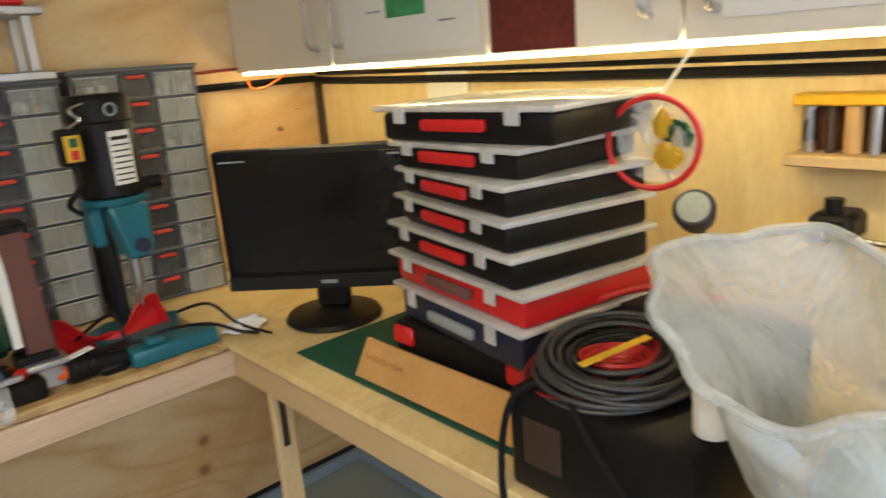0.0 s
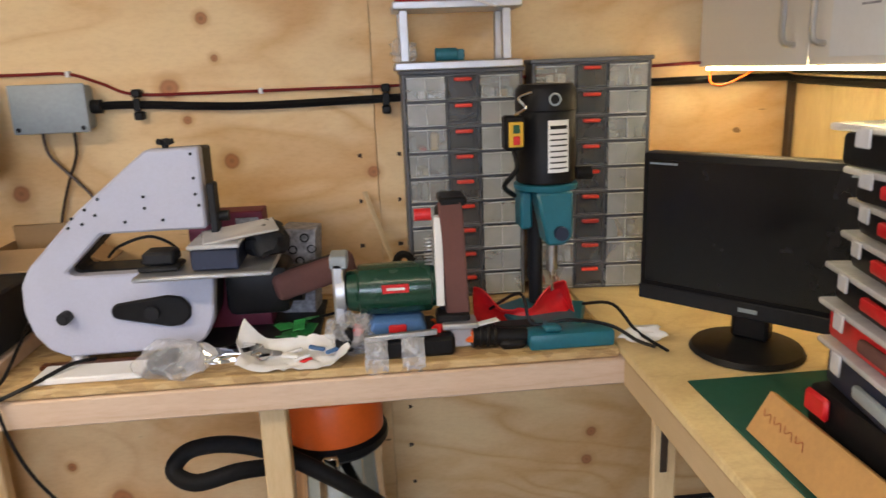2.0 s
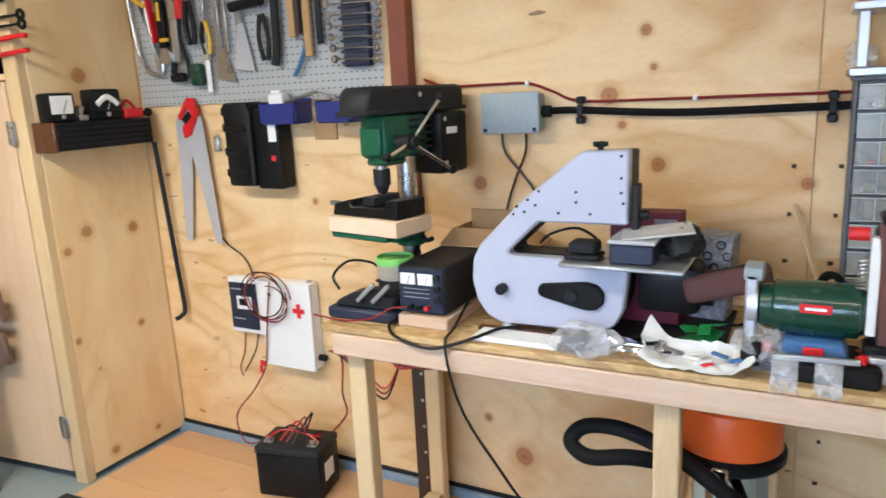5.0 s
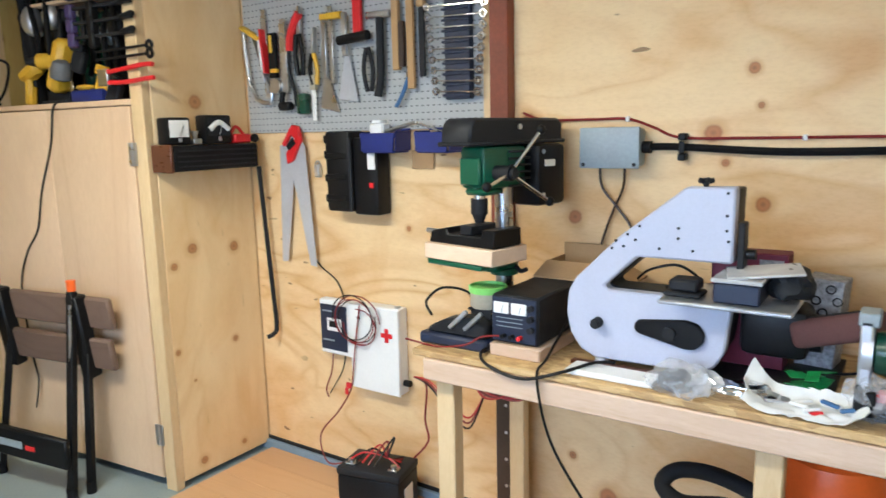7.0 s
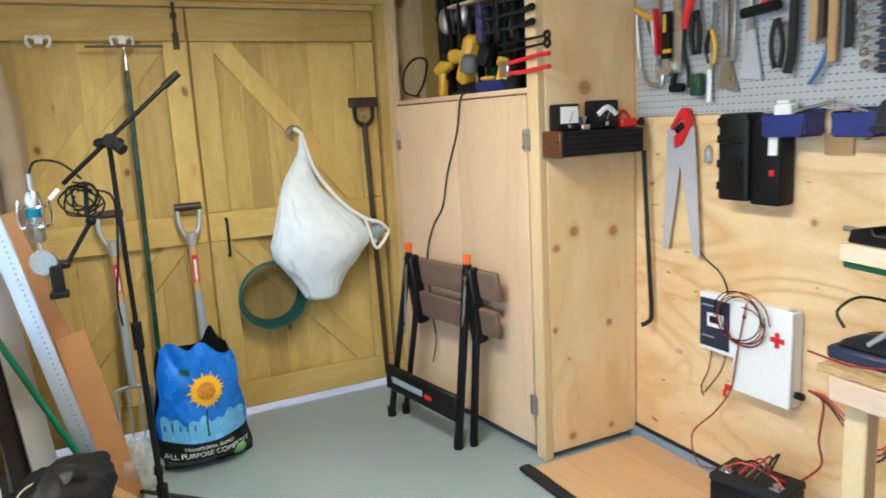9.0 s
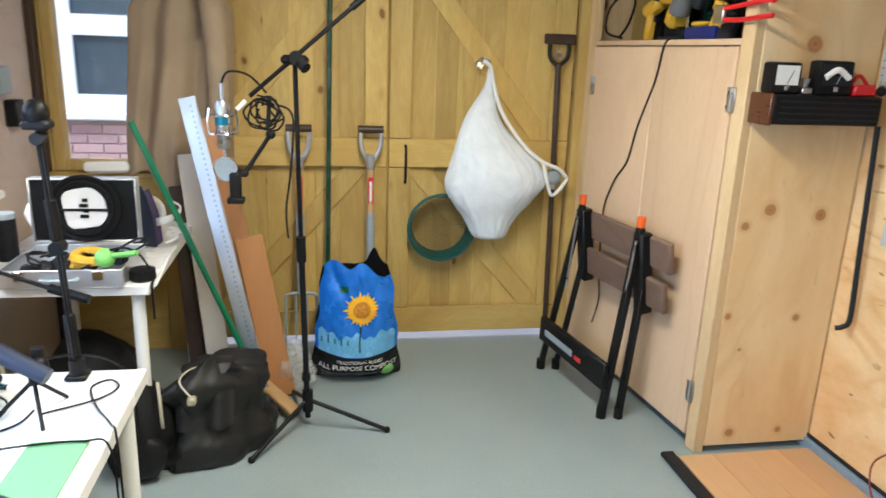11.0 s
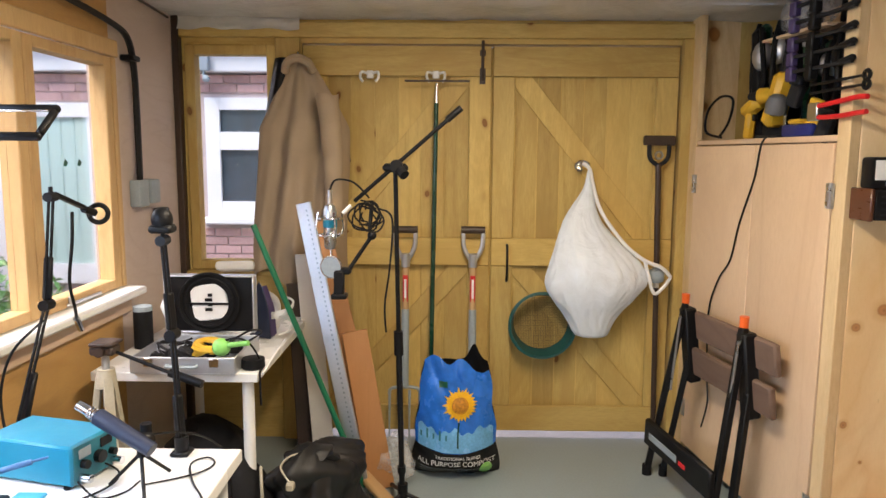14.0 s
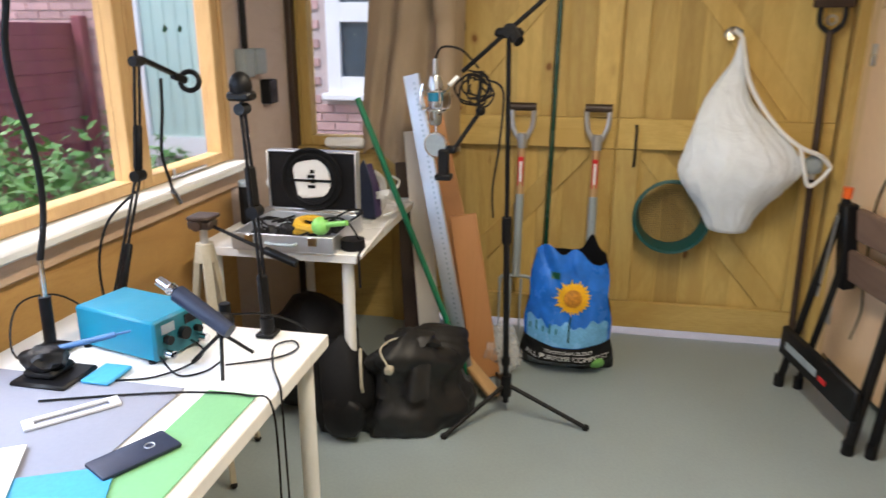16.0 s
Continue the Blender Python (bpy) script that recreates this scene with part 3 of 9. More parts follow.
def shed_door(name, y0, y1, lean, label):
    d = thing(name, (XW, y0, 0.02), label, "door", kind="structure")
    # unseen sheet added behind the boards to keep daylight out of their gaps
    part("backing", box(XW - 0.062, y0 + 0.002, 0.05, XW - 0.046, y1 - 0.002, 2.09, 0), SHED, d)
    n = 8
    for i in range(n):
        a, b = y0 + (y1 - y0) * i / n, y0 + (y1 - y0) * (i + 1) / n
        part("board", box(XW - 0.045, a + 0.003, 0.05, XW - 0.05, b - 0.001, 2.09, 0.004), SHED, d)
    for z0, z1 in ((1.94, 2.09), (0.96, 1.105), (0.05, 0.19)):
        part("rail", box(XW - 0.025, y0 + 0.004, z0, XW, y1 - 0.004, z1, 0.003), SHED_H, d)
    for a, b in ((y0 + 0.004, y0 + 0.115), (y1 - 0.115, y1 - 0.004)):
        for z0, z1 in ((0.192, 0.958), (1.107, 1.938)):
            part("stile", box(XW - 0.025, a, z0, XW - 0.003, b, z1, 0.003), SHED, d)
    for z0, z1 in ((0.14, 1.01), (1.06, 1.99)):
        a, b = (y0 + 0.10, y1 - 0.10) if lean > 0 else (y1 - 0.10, y0 + 0.10)
        part("brace", beam((XW - 0.037, a, z0), (XW - 0.037, b, z1), 0.014, 0.10), SHED, d)
    return d


door_l = shed_door("door_1", -0.028, 0.944, 1, "closed stained plank shed door with ledges and braces")
door_r = shed_door("door_2", 0.948, 1.903, -1, "closed stained plank shed door with ledges and braces")
part("meeting_strip", box(XW - 0.085, 0.915, 0.05, XW - 0.064, 0.975, 2.09, 0.002), SHED, door_l)
part("slide_bolt", join(cyl((XW + 0.012, 0.895, 1.915), (XW + 0.012, 0.895, 2.115), 0.008, seg=8), box(XW, 0.88, 1.90, XW + 0.006, 0.91, 1.98), box(XW, 0.88, 2.04, XW + 0.006, 0.91, 2.07)), DARKPOST, door_l, "dark steel slide bolt")
part("pull_handle", join(tube([(XW, 1.035, 1.07), (XW + 0.035, 1.035, 1.055), (XW + 0.035, 1.035, 0.90), (XW, 1.035, 0.885)], 0.007)), BLACK, door_r, "black iron pull handle")


def casement(name, frame_boxes, pane_boxes, material, label, sill=None):
    w = thing(name, (frame_boxes[0][0], frame_boxes[0][1], frame_boxes[0][2]), label, "window", kind="structure")
    for b in frame_boxes:
        part("window_frame", box(*b, 0.004), material, w)
    for b in pane_boxes:
        ob = part("pane", box(*b, 0), GLASS, w)
        ob.visible_shadow = False
    if sill:
        part("window_sill", box(*sill, 0.006), WHITE if material is PINE else material, w)
    return w


F = 0.05
casement("window_1", [(XW - 0.07, WY0, WZ0, XW + 0.012, WY0 + F, WZ1), (XW - 0.07, WY1 - F, WZ0, XW + 0.012, WY1, WZ1), (XW - 0.07, WY0 + F, WZ1 - F, XW + 0.012, WY1 - F, WZ1), (XW - 0.07, WY0 + F, WZ0, XW + 0.012, WY1 - F, WZ0 + F)],
         [(XW - 0.05, WY0 + F, WZ0 + F, XW - 0.046, WY1 - F, WZ1 - F)], SHED, "narrow fixed window with a stained frame", (XW, WY0 - 0.02, WZ0 - 0.03, XW + 0.05, WY1 + 0.02, WZ0 - 0.002))

# south wall: a run of four lights over a deep sill
SZ0, SZ1 = 0.97, 1.93
LIGHTS = [(-2.67, -2.125), (-2.06, -1.22), (-1.16, -0.28), (-0.22, 0.66)]
SX0, SX1 = -2.71, 0.72
wall_s = thing("wall_south", (0, YS, 0), "window wall with washed plywood and pine cladding", "wall", kind="structure")
part("panel", box(XW - 0.1, YS - 0.1, 0, SX0, YS, ZC, 0.001), PLY_S, wall_s)
part("panel", box(SX0, YS - 0.1, 0, SX1, YS, SZ0 - 0.05, 0.001), PINE_S, wall_s)
part("panel", box(SX0, YS - 0.1, SZ1 + 0.05, SX1, YS, ZC, 0.001), PINE_S, wall_s)
part("panel", box(SX1, YS - 0.1, 0, XE + 0.1, YS, ZC, 0.001), PLY_N, wall_s)
for k, (a, b) in enumerate(LIGHTS):
    fr = [(a - 0.03, YS - 0.06, SZ0, a + 0.025, YS + 0.01, SZ1), (b - 0.025, YS - 0.06, SZ0, b + 0.03, YS + 0.01, SZ1), (a + 0.025, YS - 0.06, SZ1 - 0.04, b - 0.025, YS + 0.01, SZ1), (a + 0.025, YS - 0.06, SZ0, b - 0.025, YS + 0.01, SZ0 + 0.04)]
    casement("window_%d" % (k + 2), fr, [(a + 0.025, YS - 0.035, SZ0 + 0.04, b - 0.025, YS - 0.031, SZ1 - 0.04)], PINE_W, "pine casement window over the workbench")
slab("trim", box(SX0 - 0.03, YS, SZ1 + 0.002, SX1, YS + 0.025, SZ1 + 0.07, 0.004), PINE_W, "pine lining above the windows", "trim")
slab("trim", box(SX0 - 0.02, YS + 0.0, SZ0, SX0 + 0.008, YS + 0.018, SZ1, 0.004), PINE_W, "pine lining at the window's end", "trim")
slab("window_sill", box(SX0 - 0.03, YS - 0.06, SZ0 - 0.035, SX1, YS + 0.10, SZ0 - 0.002, 0.008), WHITE, "deep white-painted timber window sill", "window sill")
slab("trim", box(SX0 - 0.03, YS, SZ0 - 0.115, SX1, YS + 0.03, SZ0 - 0.036, 0.004), PINE_H, "pine apron rail beneath the sill", "trim")

# ceiling: boards with clear sheeting sagging beneath
slab("ceiling", box(XW - 0.1, YS - 0.1, ZC + 0.03, XE + 0.1, YN + 0.1, ZC + 0.1, 0), PINE_H, "boarded shed roof above sheeting", "ceiling")
slab("ceiling_sheeting", sheet(lambda u, v: Vector((XW + (XE - XW) * u, YS + (YN - YS) * v, ZC + 0.012 - 0.095 * math.exp(-(XE - XW) * u / 0.45) - 0.035 * abs(math.sin(u * 8 * math.pi)) * (0.6 + 0.5 * noise.noise(Vector((u * 9, v * 9, 0)))) + 0.012 * noise.noise(Vector((u * 26, v * 22, 3))))), 110, 70), SHEETING, "crumpled translucent plastic sheeting under the roof", "ceiling")
slab("sheeting_flap", sheet(lambda u, v: Vector((XW + 0.02 + 0.03 * v + 0.012 * noise.noise(Vector((u * 7, v * 5, 1))), YS + 0.03 + 0.62 * u, 2.30 - 0.14 * v + 0.012 * noise.noise(Vector((u * 6, 0, 4))))), 40, 14), SHEETING, "loose flap of plastic sheeting over the window", "sheeting")

# edging along the floor
for b in ((XW, YN - 0.022, 0.0, XE, YN, 0.045), (XE - 0.022, 1.2, 0.0, XE, YN - 0.024, 0.045)):
    slab("baseboard", box(*b, 0.003), SKIRT, "low blue-grey edging along the wall", "baseboard")
for b in ((XW, YN - 0.008, 0.046, XE, YN - 0.001, 0.062), (XE - 0.008, 1.2, 0.046, XE - 0.001, YN - 0.01, 0.062)):
    slab("trim", box(*b, 0.001), DARK, "dark sealing strip above the edging", "trim")

# wall post behind the bench
slab("wall_post", box(-0.905, YN - 0.05, 1.02, -0.835, YN - 0.002, ZC, 0.003), BROWNPOST, "red-brown painted upright batten on the wall", "post")
slab("wall_post", box(-0.945, YN - 0.025, 1.30, -0.908, YN - 0.002, ZC, 0.003), PINE, "pale pine batten beside the pegboard", "post")
legpost = thing("bench_back_post", (-0.83, 2.53, 0), "dark brown slotted steel post under the bench", "post")
part("angle", join(box(-0.865, 2.50, 0.0, -0.785, 2.506, 0.80, 0.001), box(-0.865, 2.506, 0.0, -0.859, 2.57, 0.80, 0.001)), DARKPOST, legpost)
for i in range(7):
    part("bolt_hole", cyl((-0.825, 2.4985, 0.12 + i * 0.1), (-0.825, 2.503, 0.12 + i * 0.1), 0.006, seg=8), STEEL, legpost)

# ---- outside ----
slab("ground", box(-60, -60, -0.32, 60, 60, -0.25, 0), PAVING, "grey paved yard outside the shed", "ground")
XH = -5.7
house = thing("house", (XH, -2, -0.25), "pink brick house with white window and door", "house")
part("wall", box(XH - 0.3, -9, -0.25, XH - 0.012, 3.0, 2.19, 0), MORTAR, house, "pale mortar behind the bricks")
part("fascia", box(XH - 0.3, -9, 2.20, XH + 0.10, 3.0, 2.42, 0.01), UPVC, house, "white eaves board")
part("roof", prism([(XH + 0.2, 2.42), (XH - 4, 4.2), (XH - 4, 2.42)], -9, 3.0, 0), DARKPOST, house)
wf = part("window", join(box(XH - 0.02, -1.31, 1.01, XH + 0.03, -1.19, 2.0), box(XH - 0.02, -0.20, 1.01, XH + 0.03, -0.10, 2.0), box(XH - 0.02, -1.19, 1.90, XH + 0.03, -0.2, 2.0), box(XH - 0.02, -1.19, 1.01, XH + 0.03, -0.2, 1.14), box(XH - 0.02, -1.19, 1.57, XH + 0.03, -0.2, 1.72)), UPVC, house, "white framed house window")
part("pane", box(XH - 0.01, -1.19, 1.14, XH + 0.0, -0.2, 1.57, 0), DARKGLASS, wf)
part("pane", box(XH - 0.01, -1.19, 1.72, XH + 0.0, -0.2, 1.90, 0), DARKGLASS, wf)
part("sill", box(XH, -1.35, 0.95, XH + 0.09, -0.06, 1.008, 0.01), UPVC, wf)
dr = part("door", join(box(XH - 0.02, -3.12, -0.1, XH + 0.04, -2.98, 1.95), box(XH - 0.02, -2.30, -0.1, XH + 0.04, -2.20, 1.95), box(XH - 0.02, -2.98, 1.83, XH + 0.04, -2.30, 1.95), box(XH - 0.02, -2.98, 0.43, XH + 0.04, -2.30, 0.60)), UPVC, house, "white framed house door")
for i in range(6):
    part("panel", box(XH - 0.01, -2.98 + i * 0.113, 0.60, XH + 0.015, -2.872 + i * 0.113, 1.83, 0.004), PALEGREEN, dr, "pale green vertical panel")
flood = part("flood_lamp", join(box(XH + 0.12, -1.40, 2.20, XH + 0.17, -1.22, 2.33, 0.01), cyl((XH + 0.10, -1.27, 2.24), (XH + 0.13, -1.27, 2.24), 0.02), cyl((XH + 0.14, -1.27, 2.16), (XH + 0.14, -1.27, 2.20), 0.012), ball((XH + 0.14, -1.25, 2.14), 0.03)), GREYP, house, "grey flood lamp with sensor under the eaves")

hedge = thing("shrub", (-3.6, -2.3, -0.25), "leafy green shrub growing outside the window", "shrub")
for i in range(9):
    part("stem", cyl((-3.6 + 0.3 * math.sin(i * 2.4), -2.3 + 0.25 * math.cos(i * 1.7), -0.25), (-3.6 + 0.9 * math.sin(i * 2.4), -2.3 + 0.4 * math.cos(i * 1.7), 0.3), 0.012, 0.006, 6), DARKPOST, hedge)
lv = bmesh.new()
rnd = random.Random(4)
for i in range(4600):
    a, r, h = rnd.uniform(0, 2 * math.pi), rnd.random() ** 0.5, rnd.random()
    c = Vector((-3.6 + 1.5 * r * math.cos(a), -2.35 + 0.65 * r * math.sin(a), -0.2 + 1.0 * h * (1.15 - 0.6 * r * r) + 0.12 * math.sin(3 * a)))
    q = Euler((rnd.uniform(-1, 1), rnd.uniform(-1, 1), rnd.uniform(0, 6))).to_matrix()
    s = rnd.uniform(0.03, 0.06)
    vs = [lv.verts.new(c + q @ Vector(p) * s) for p in ((0, -1, 0), (0.45, 0, 0.15), (0, 1, 0), (-0.45, 0, 0.15))]
    lv.faces.new(vs)
part("crown", lv, LEAF, hedge)
yard_fence = thing("garden_fence", (-4.5, -3.6, -0.25), "maroon painted garden fence with overlapping boards", "fence")
for i in range(18):
    part("board", box(-8.0, -3.62 - 0.01 * (i % 2), -0.25 + i * 0.1, 2.5, -3.60 - 0.01 * (i % 2), -0.14 + i * 0.1, 0.004), FENCE, yard_fence)
for i in range(6):
    part("post", box(-7.5 + i * 1.8, -3.59, -0.25, -7.4 + i * 1.8, -3.50, 1.62, 0.006), FENCE, yard_fence)
for x in (-1.45, 0.1):
    bl = thing("batten_light", (x, 0.85, 2.24), "white ceiling batten holding a workshop tube", "ceiling light", "ceiling battens")
    part("housing", box(x - 0.72, 0.79, 2.245, x + 0.72, 0.91, 2.28, 0.006), WHITE, bl)

# bricks of the house wall that the windows show
brick_me = bpy.data.meshes.new("brick")
bb_ = box(-0.012, 0.0, 0.0, 0.004, 0.215, 0.065, 0.003)
bb_.to_mesh(brick_me)
bb_.free()
brick_me.materials.append(BRICK)
rest, count = bmesh.new(), 0
for k in range(29):
    z = 0.02 + k * 0.075
    for i in range(24):
        y = -0.25 - i * 0.225 + (0.1125 if k % 2 else 0.0)
        if (-1.36 < y + 0.215 and y < -0.05 and 0.93 < z + 0.065 and z < 2.01) or (-3.13 < y + 0.215 and y < -2.19 and z < 1.96):
            continue
        if count < 300:
            o = new("brick", brick_me)
            o.parent, o.location = house, (0.0, y + 2.0, z + 0.25)
            count += 1
        else:
            tmp = bpy.data.meshes.new("tmp")
            t_ = box(XH - 0.012, y, z, XH + 0.004, y + 0.215, z + 0.065, 0)
            t_.to_mesh(tmp)
            t_.free()
            rest.from_mesh(tmp)
            bpy.data.meshes.remove(tmp)
part("brickwork", rest, BRICK, house)["kind"] = "stuff"

# ---- bench, desk, cupboard, tables ----
BZ = 0.850
bench = thing("workbench", (-0.86, 2.03, 0), "home-built pine workbench with strand-board top", "workbench")
part("top", box(-0.87, 2.03, BZ - 0.02, 0.865, 2.575, BZ, 0.003), OSB, bench, "strand-board worktop")
part("front_rail", box(-0.83, 2.025, BZ - 0.085, 0.93, 2.065, BZ - 0.022, 0.004), PINE_H, bench)
part("side_rail", box(-0.83, 2.067, BZ - 0.085, -0.79, 2.56, BZ - 0.022, 0.004), PINE_Y, bench)
for x in (-0.815, 0.055):
    part("leg", box(x, 2.069, 0, x + 0.06, 2.12, BZ - 0.022 if x > -0.7 else BZ - 0.087, 0.004), PINE, bench)
part("leg", box(-0.785, 2.45, 0, -0.73, 2.49, BZ - 0.022, 0.004), PINE, bench)
part("foot_rail", box(-0.785, 2.13, 0.03, -0.73, 2.44, 0.11, 0.004), PINE_Y, bench)
part("side_rail", box(0.82, 2.13, BZ - 0.085, 0.86, 2.56, BZ - 0.022, 0.004), PINE_Y, bench)

desk = thing("side_desk", (0.87, 0.4, 0), "pine-edged side desk along the end wall", "desk")
part("top", box(0.868, 0.25, BZ - 0.018, XE - 0.002, 2.595, BZ + 0.001, 0.003), PLY_E, desk)
part("front_rail", box(0.872, 0.25, BZ - 0.085, 0.912, 2.02, BZ - 0.020, 0.004), PINE_Y, desk)
part("leg", box(0.93, 0.30, 0, 0.98, 0.36, BZ - 0.02, 0.004), PINE, desk)
part("leg", box(0.94, 2.0, 0, 0.995, 2.022, BZ - 0.02, 0.004), PINE, desk)
part("leg_bracket", box(0.955, 1.994, 0.55, 0.972, 1.9995, 0.68, 0.002), DARKPOST, desk, "dark steel bracket")

CA = math.degrees(math.atan2(0.135, 1.25))
cup = thing("tool_cupboard", (-2.180, 2.098, 0), "tall plywood corner cupboard, closed doors, open top shelf", "cupboard", rz=CA, laid=False)
part("side_panel", moved(box(-0.007, 0.03, 0.03, 0.011, 0.497, ZC - 0.01, 0.002), pose(0, 0, 0, 0, 0, -CA)), PLY_SIDE, cup)
part("post", box(-0.055, -0.012, 0.0, 0.012, 0.03, ZC - 0.01, 0.004), PINE, cup)
part("post", box(-1.25, -0.012, 0.0, -1.145, 0.02, ZC - 0.01, 0.004), PINE, cup)
part("back_panel", box(-1.24, 0.545, 1.62, -0.06, 0.555, ZC - 0.01, 0.001), PLY_N, cup)
part("inner_side", box(-1.245, 0.03, 1.62, -1.232, 0.54, ZC - 0.01, 0.001), PLY_V, cup)
part("shelf", box(-1.144, -0.008, 1.595, -0.056, 0.54, 1.618, 0.003), PLY_DOOR, cup)
for a, b, hx in ((-1.14, -0.582, -1.13), (-0.578, -0.06, -0.058)):
    d = part("door", box(a, -0.016, 0.05, b, 0.002, 1.59, 0.003), PLY_DOOR, cup)
    for z in (0.20, 1.36):
        part("hinge", join(box(hx - 0.022, -0.021, z, hx - 0.002, -0.0165, z + 0.09, 0.001), box(hx + 0.002, -0.021, z, hx + 0.022, -0.0165, z + 0.09, 0.001), cyl((hx, -0.021, z), (hx, -0.021, z + 0.09), 0.005, seg=8)), STEEL, d, "steel butt hinge")

lam = thing("laminate_patch", (-1.5, 2.2, 0.0), "oak laminate boards laid over the painted floor", "flooring", kind="structure")
for k in range(4):
    y0 = 2.0 + k * 0.145
    xs = [-2.13, -1.25 - 0.35 * (k % 2), -0.10] if k else [-2.13, -0.10]
    for a, b in zip(xs, xs[1:]):
        part("plank", box(a, y0, 0.001, b - 0.001, min(y0 + 0.144, 2.575), 0.018, 0.001), LAMINATE, lam)
part("edge_strip", box(-2.17, 1.94, 0.0, -0.10, 1.998, 0.022, 0.008), DARK, lam, "dark grey edging strip")


def white_table(at, w, d, label):
    """at: the corner of the top nearest the middle of the room, low x end."""
    t = thing("table", (at[0], at[1], 0), label, "table", "white tables", laid=False)
    part("top", box(0, -d, 0.70, w, 0, 0.735, 0.003), WHITE_L, t)
    for x in (0.05, w - 0.05):
        for y in (-0.05, -d + 0.05):
            part("leg", join(cyl((x, y, 0.005), (x, y, 0.699), 0.022), cyl((x, y, 0), (x, y, 0.012), 0.024)), WHITE, t)
    return t


white_table((-3.25, 0.03), 1.01, 0.62, "white laminate table with round tube legs under the window")
white_table((-1.57, 0.17), 1.50, 0.75, "white laminate desk used as electronics bench")

# wall cabinets with a light strip
CX, CZ0, CZ1 = 1.275, 1.445, 2.15
edges = [2.595, 2.075, 1.535, 1.125, 0.58, 0.04]
for k in range(5):
    c = thing("wall_cabinet", (CX, edges[k + 1], CZ0), "cream laminate wall cabinet above the desk", "cabinet", "wall cabinets")
    part("body", box(CX + 0.02, edges[k + 1] + 0.001, CZ0 + 0.012, XE - 0.002, edges[k] - 0.001, CZ1, 0.002), CREAM, c)
    dd = part("door", box(CX, edges[k + 1] + 0.002, CZ0, CX + 0.018, edges[k] - 0.002, CZ1, 0.003), CREAM, c)
    hy = edges[k + 1] + 0.055 if k % 2 == 0 else edges[k] - 0.055
    part("handle", tube([(CX, hy, 1.49), (CX - 0.028, hy, 1.50), (CX - 0.03, hy, 1.56), (CX - 0.028, hy, 1.62), (CX, hy, 1.63)], 0.007), STEEL, dd, "brushed steel bow handle")
strip = single("light_strip", box(CX + 0.004, 0.06, CZ0 - 0.009, CX + 0.018, 2.56, CZ0 - 0.001, 0.002), LED, "glowing warm LED strip under the wall cabinets", "light strip")
single("wall_poster", box(CX - 0.003, 1.325, 1.45, CX - 0.001, 1.525, 1.74, 0), REDDARK, "dark red printed poster on a cabinet door", "poster")
sheet1 = thing("wall_chart", (CX, 1.56, 1.46), "white printed chart with a green diagram", "chart")
part("paper", box(CX - 0.003, 1.56, 1.463, CX - 0.001, 2.0, 1.80, 0), PAPER, sheet1)
part("diagram", box(CX - 0.005, 1.71, 1.54, CX - 0.0035, 1.84, 1.72, 0), GREENPRINT, sheet1)
for i in range(6):
    part("print_bar", box(CX - 0.005, 1.62 + 0.24 * (i % 2), 1.52 + 0.035 * i, CX - 0.0035, 1.67 + 0.24 * (i % 2), 1.524 + 0.035 * i, 0), GREYPRINT, sheet1)
sheet2 = thing("wall_chart", (CX, 0.4, 1.46), "white sheet with printed tables", "chart")
part("paper", box(CX - 0.003, 0.45, 1.475, CX - 0.001, 1.06, 1.80, 0), PAPER, sheet2)
for i in range(2):
    for k in range(7):
        part("print_bar", box(CX - 0.005, 0.96 - 0.05 * i, 1.50 + 0.012 * k, CX - 0.0035, 1.0 - 0.05 * i, 1.507 + 0.012 * k, 0), GREYPRINT, sheet2)


def cable(pts, r, material, label, name="cable", per=6):
    return single(name, tube(pts, r, 6, per), material, label, "cable")


# ---- on the workbench ----
saw = thing("bandsaw", (-0.23, 2.2, BZ), "grey painted bench bandsaw with a riveted frame", "bandsaw")
outline = [(-0.028, 1.326), (-0.14, 1.324), (-0.30, 1.198), (-0.42, 1.078), (-0.44, 1.04), (-0.445, 0.98), (-0.432, 0.925), (-0.405, 0.888), (-0.365, 0.868), (-0.095, 0.872), (-0.06, 0.892), (-0.04, 0.93), (-0.026, 1.055), (-0.33, 1.055), (-0.34, 1.066), (-0.255, 1.147), (-0.03, 1.147)]
part("frame", prism(outline, 2.16, 2.20, 0.005), GREYPAINT, saw)
part("rear_frame", prism([(x * 0.98 - 0.004, 1.09 + (z - 1.09) * 0.97) for x, z in outline], 2.203, 2.29, 0.004), DARK, saw, "dark rear casing")
part("wheel_cover", prism([(-0.255, 0.978), (-0.245, 0.990), (-0.13, 1.003), (-0.10, 0.997), (-0.083, 0.975), (-0.085, 0.95), (-0.105, 0.932), (-0.13, 0.930), (-0.245, 0.955), (-0.255, 0.962)], 2.146, 2.159, 0.004), BLACK, saw, "black drop-shaped wheel cover")
part("hub", cyl((-0.165, 2.135, 0.967), (-0.165, 2.146, 0.967), 0.016), DARK, saw)
part("knob", join(cyl((-0.354, 2.135, 0.967), (-0.354, 2.159, 0.967), 0.014), cyl((-0.354, 2.13, 0.967), (-0.354, 2.136, 0.967), 0.010)), DARK, saw)
part("blade_guard", box(-0.022, 2.165, 1.12, -0.006, 2.205, 1.245, 0.003), DARK, saw)
part("guard_knob", cyl((-0.004, 2.185, 1.17), (0.016, 2.185, 1.17), 0.012), BLACK, saw)
part("table", box(-0.175, 2.07, 1.057, 0.115, 2.30, 1.068, 0.004), ALU, saw, "machined grey saw table")
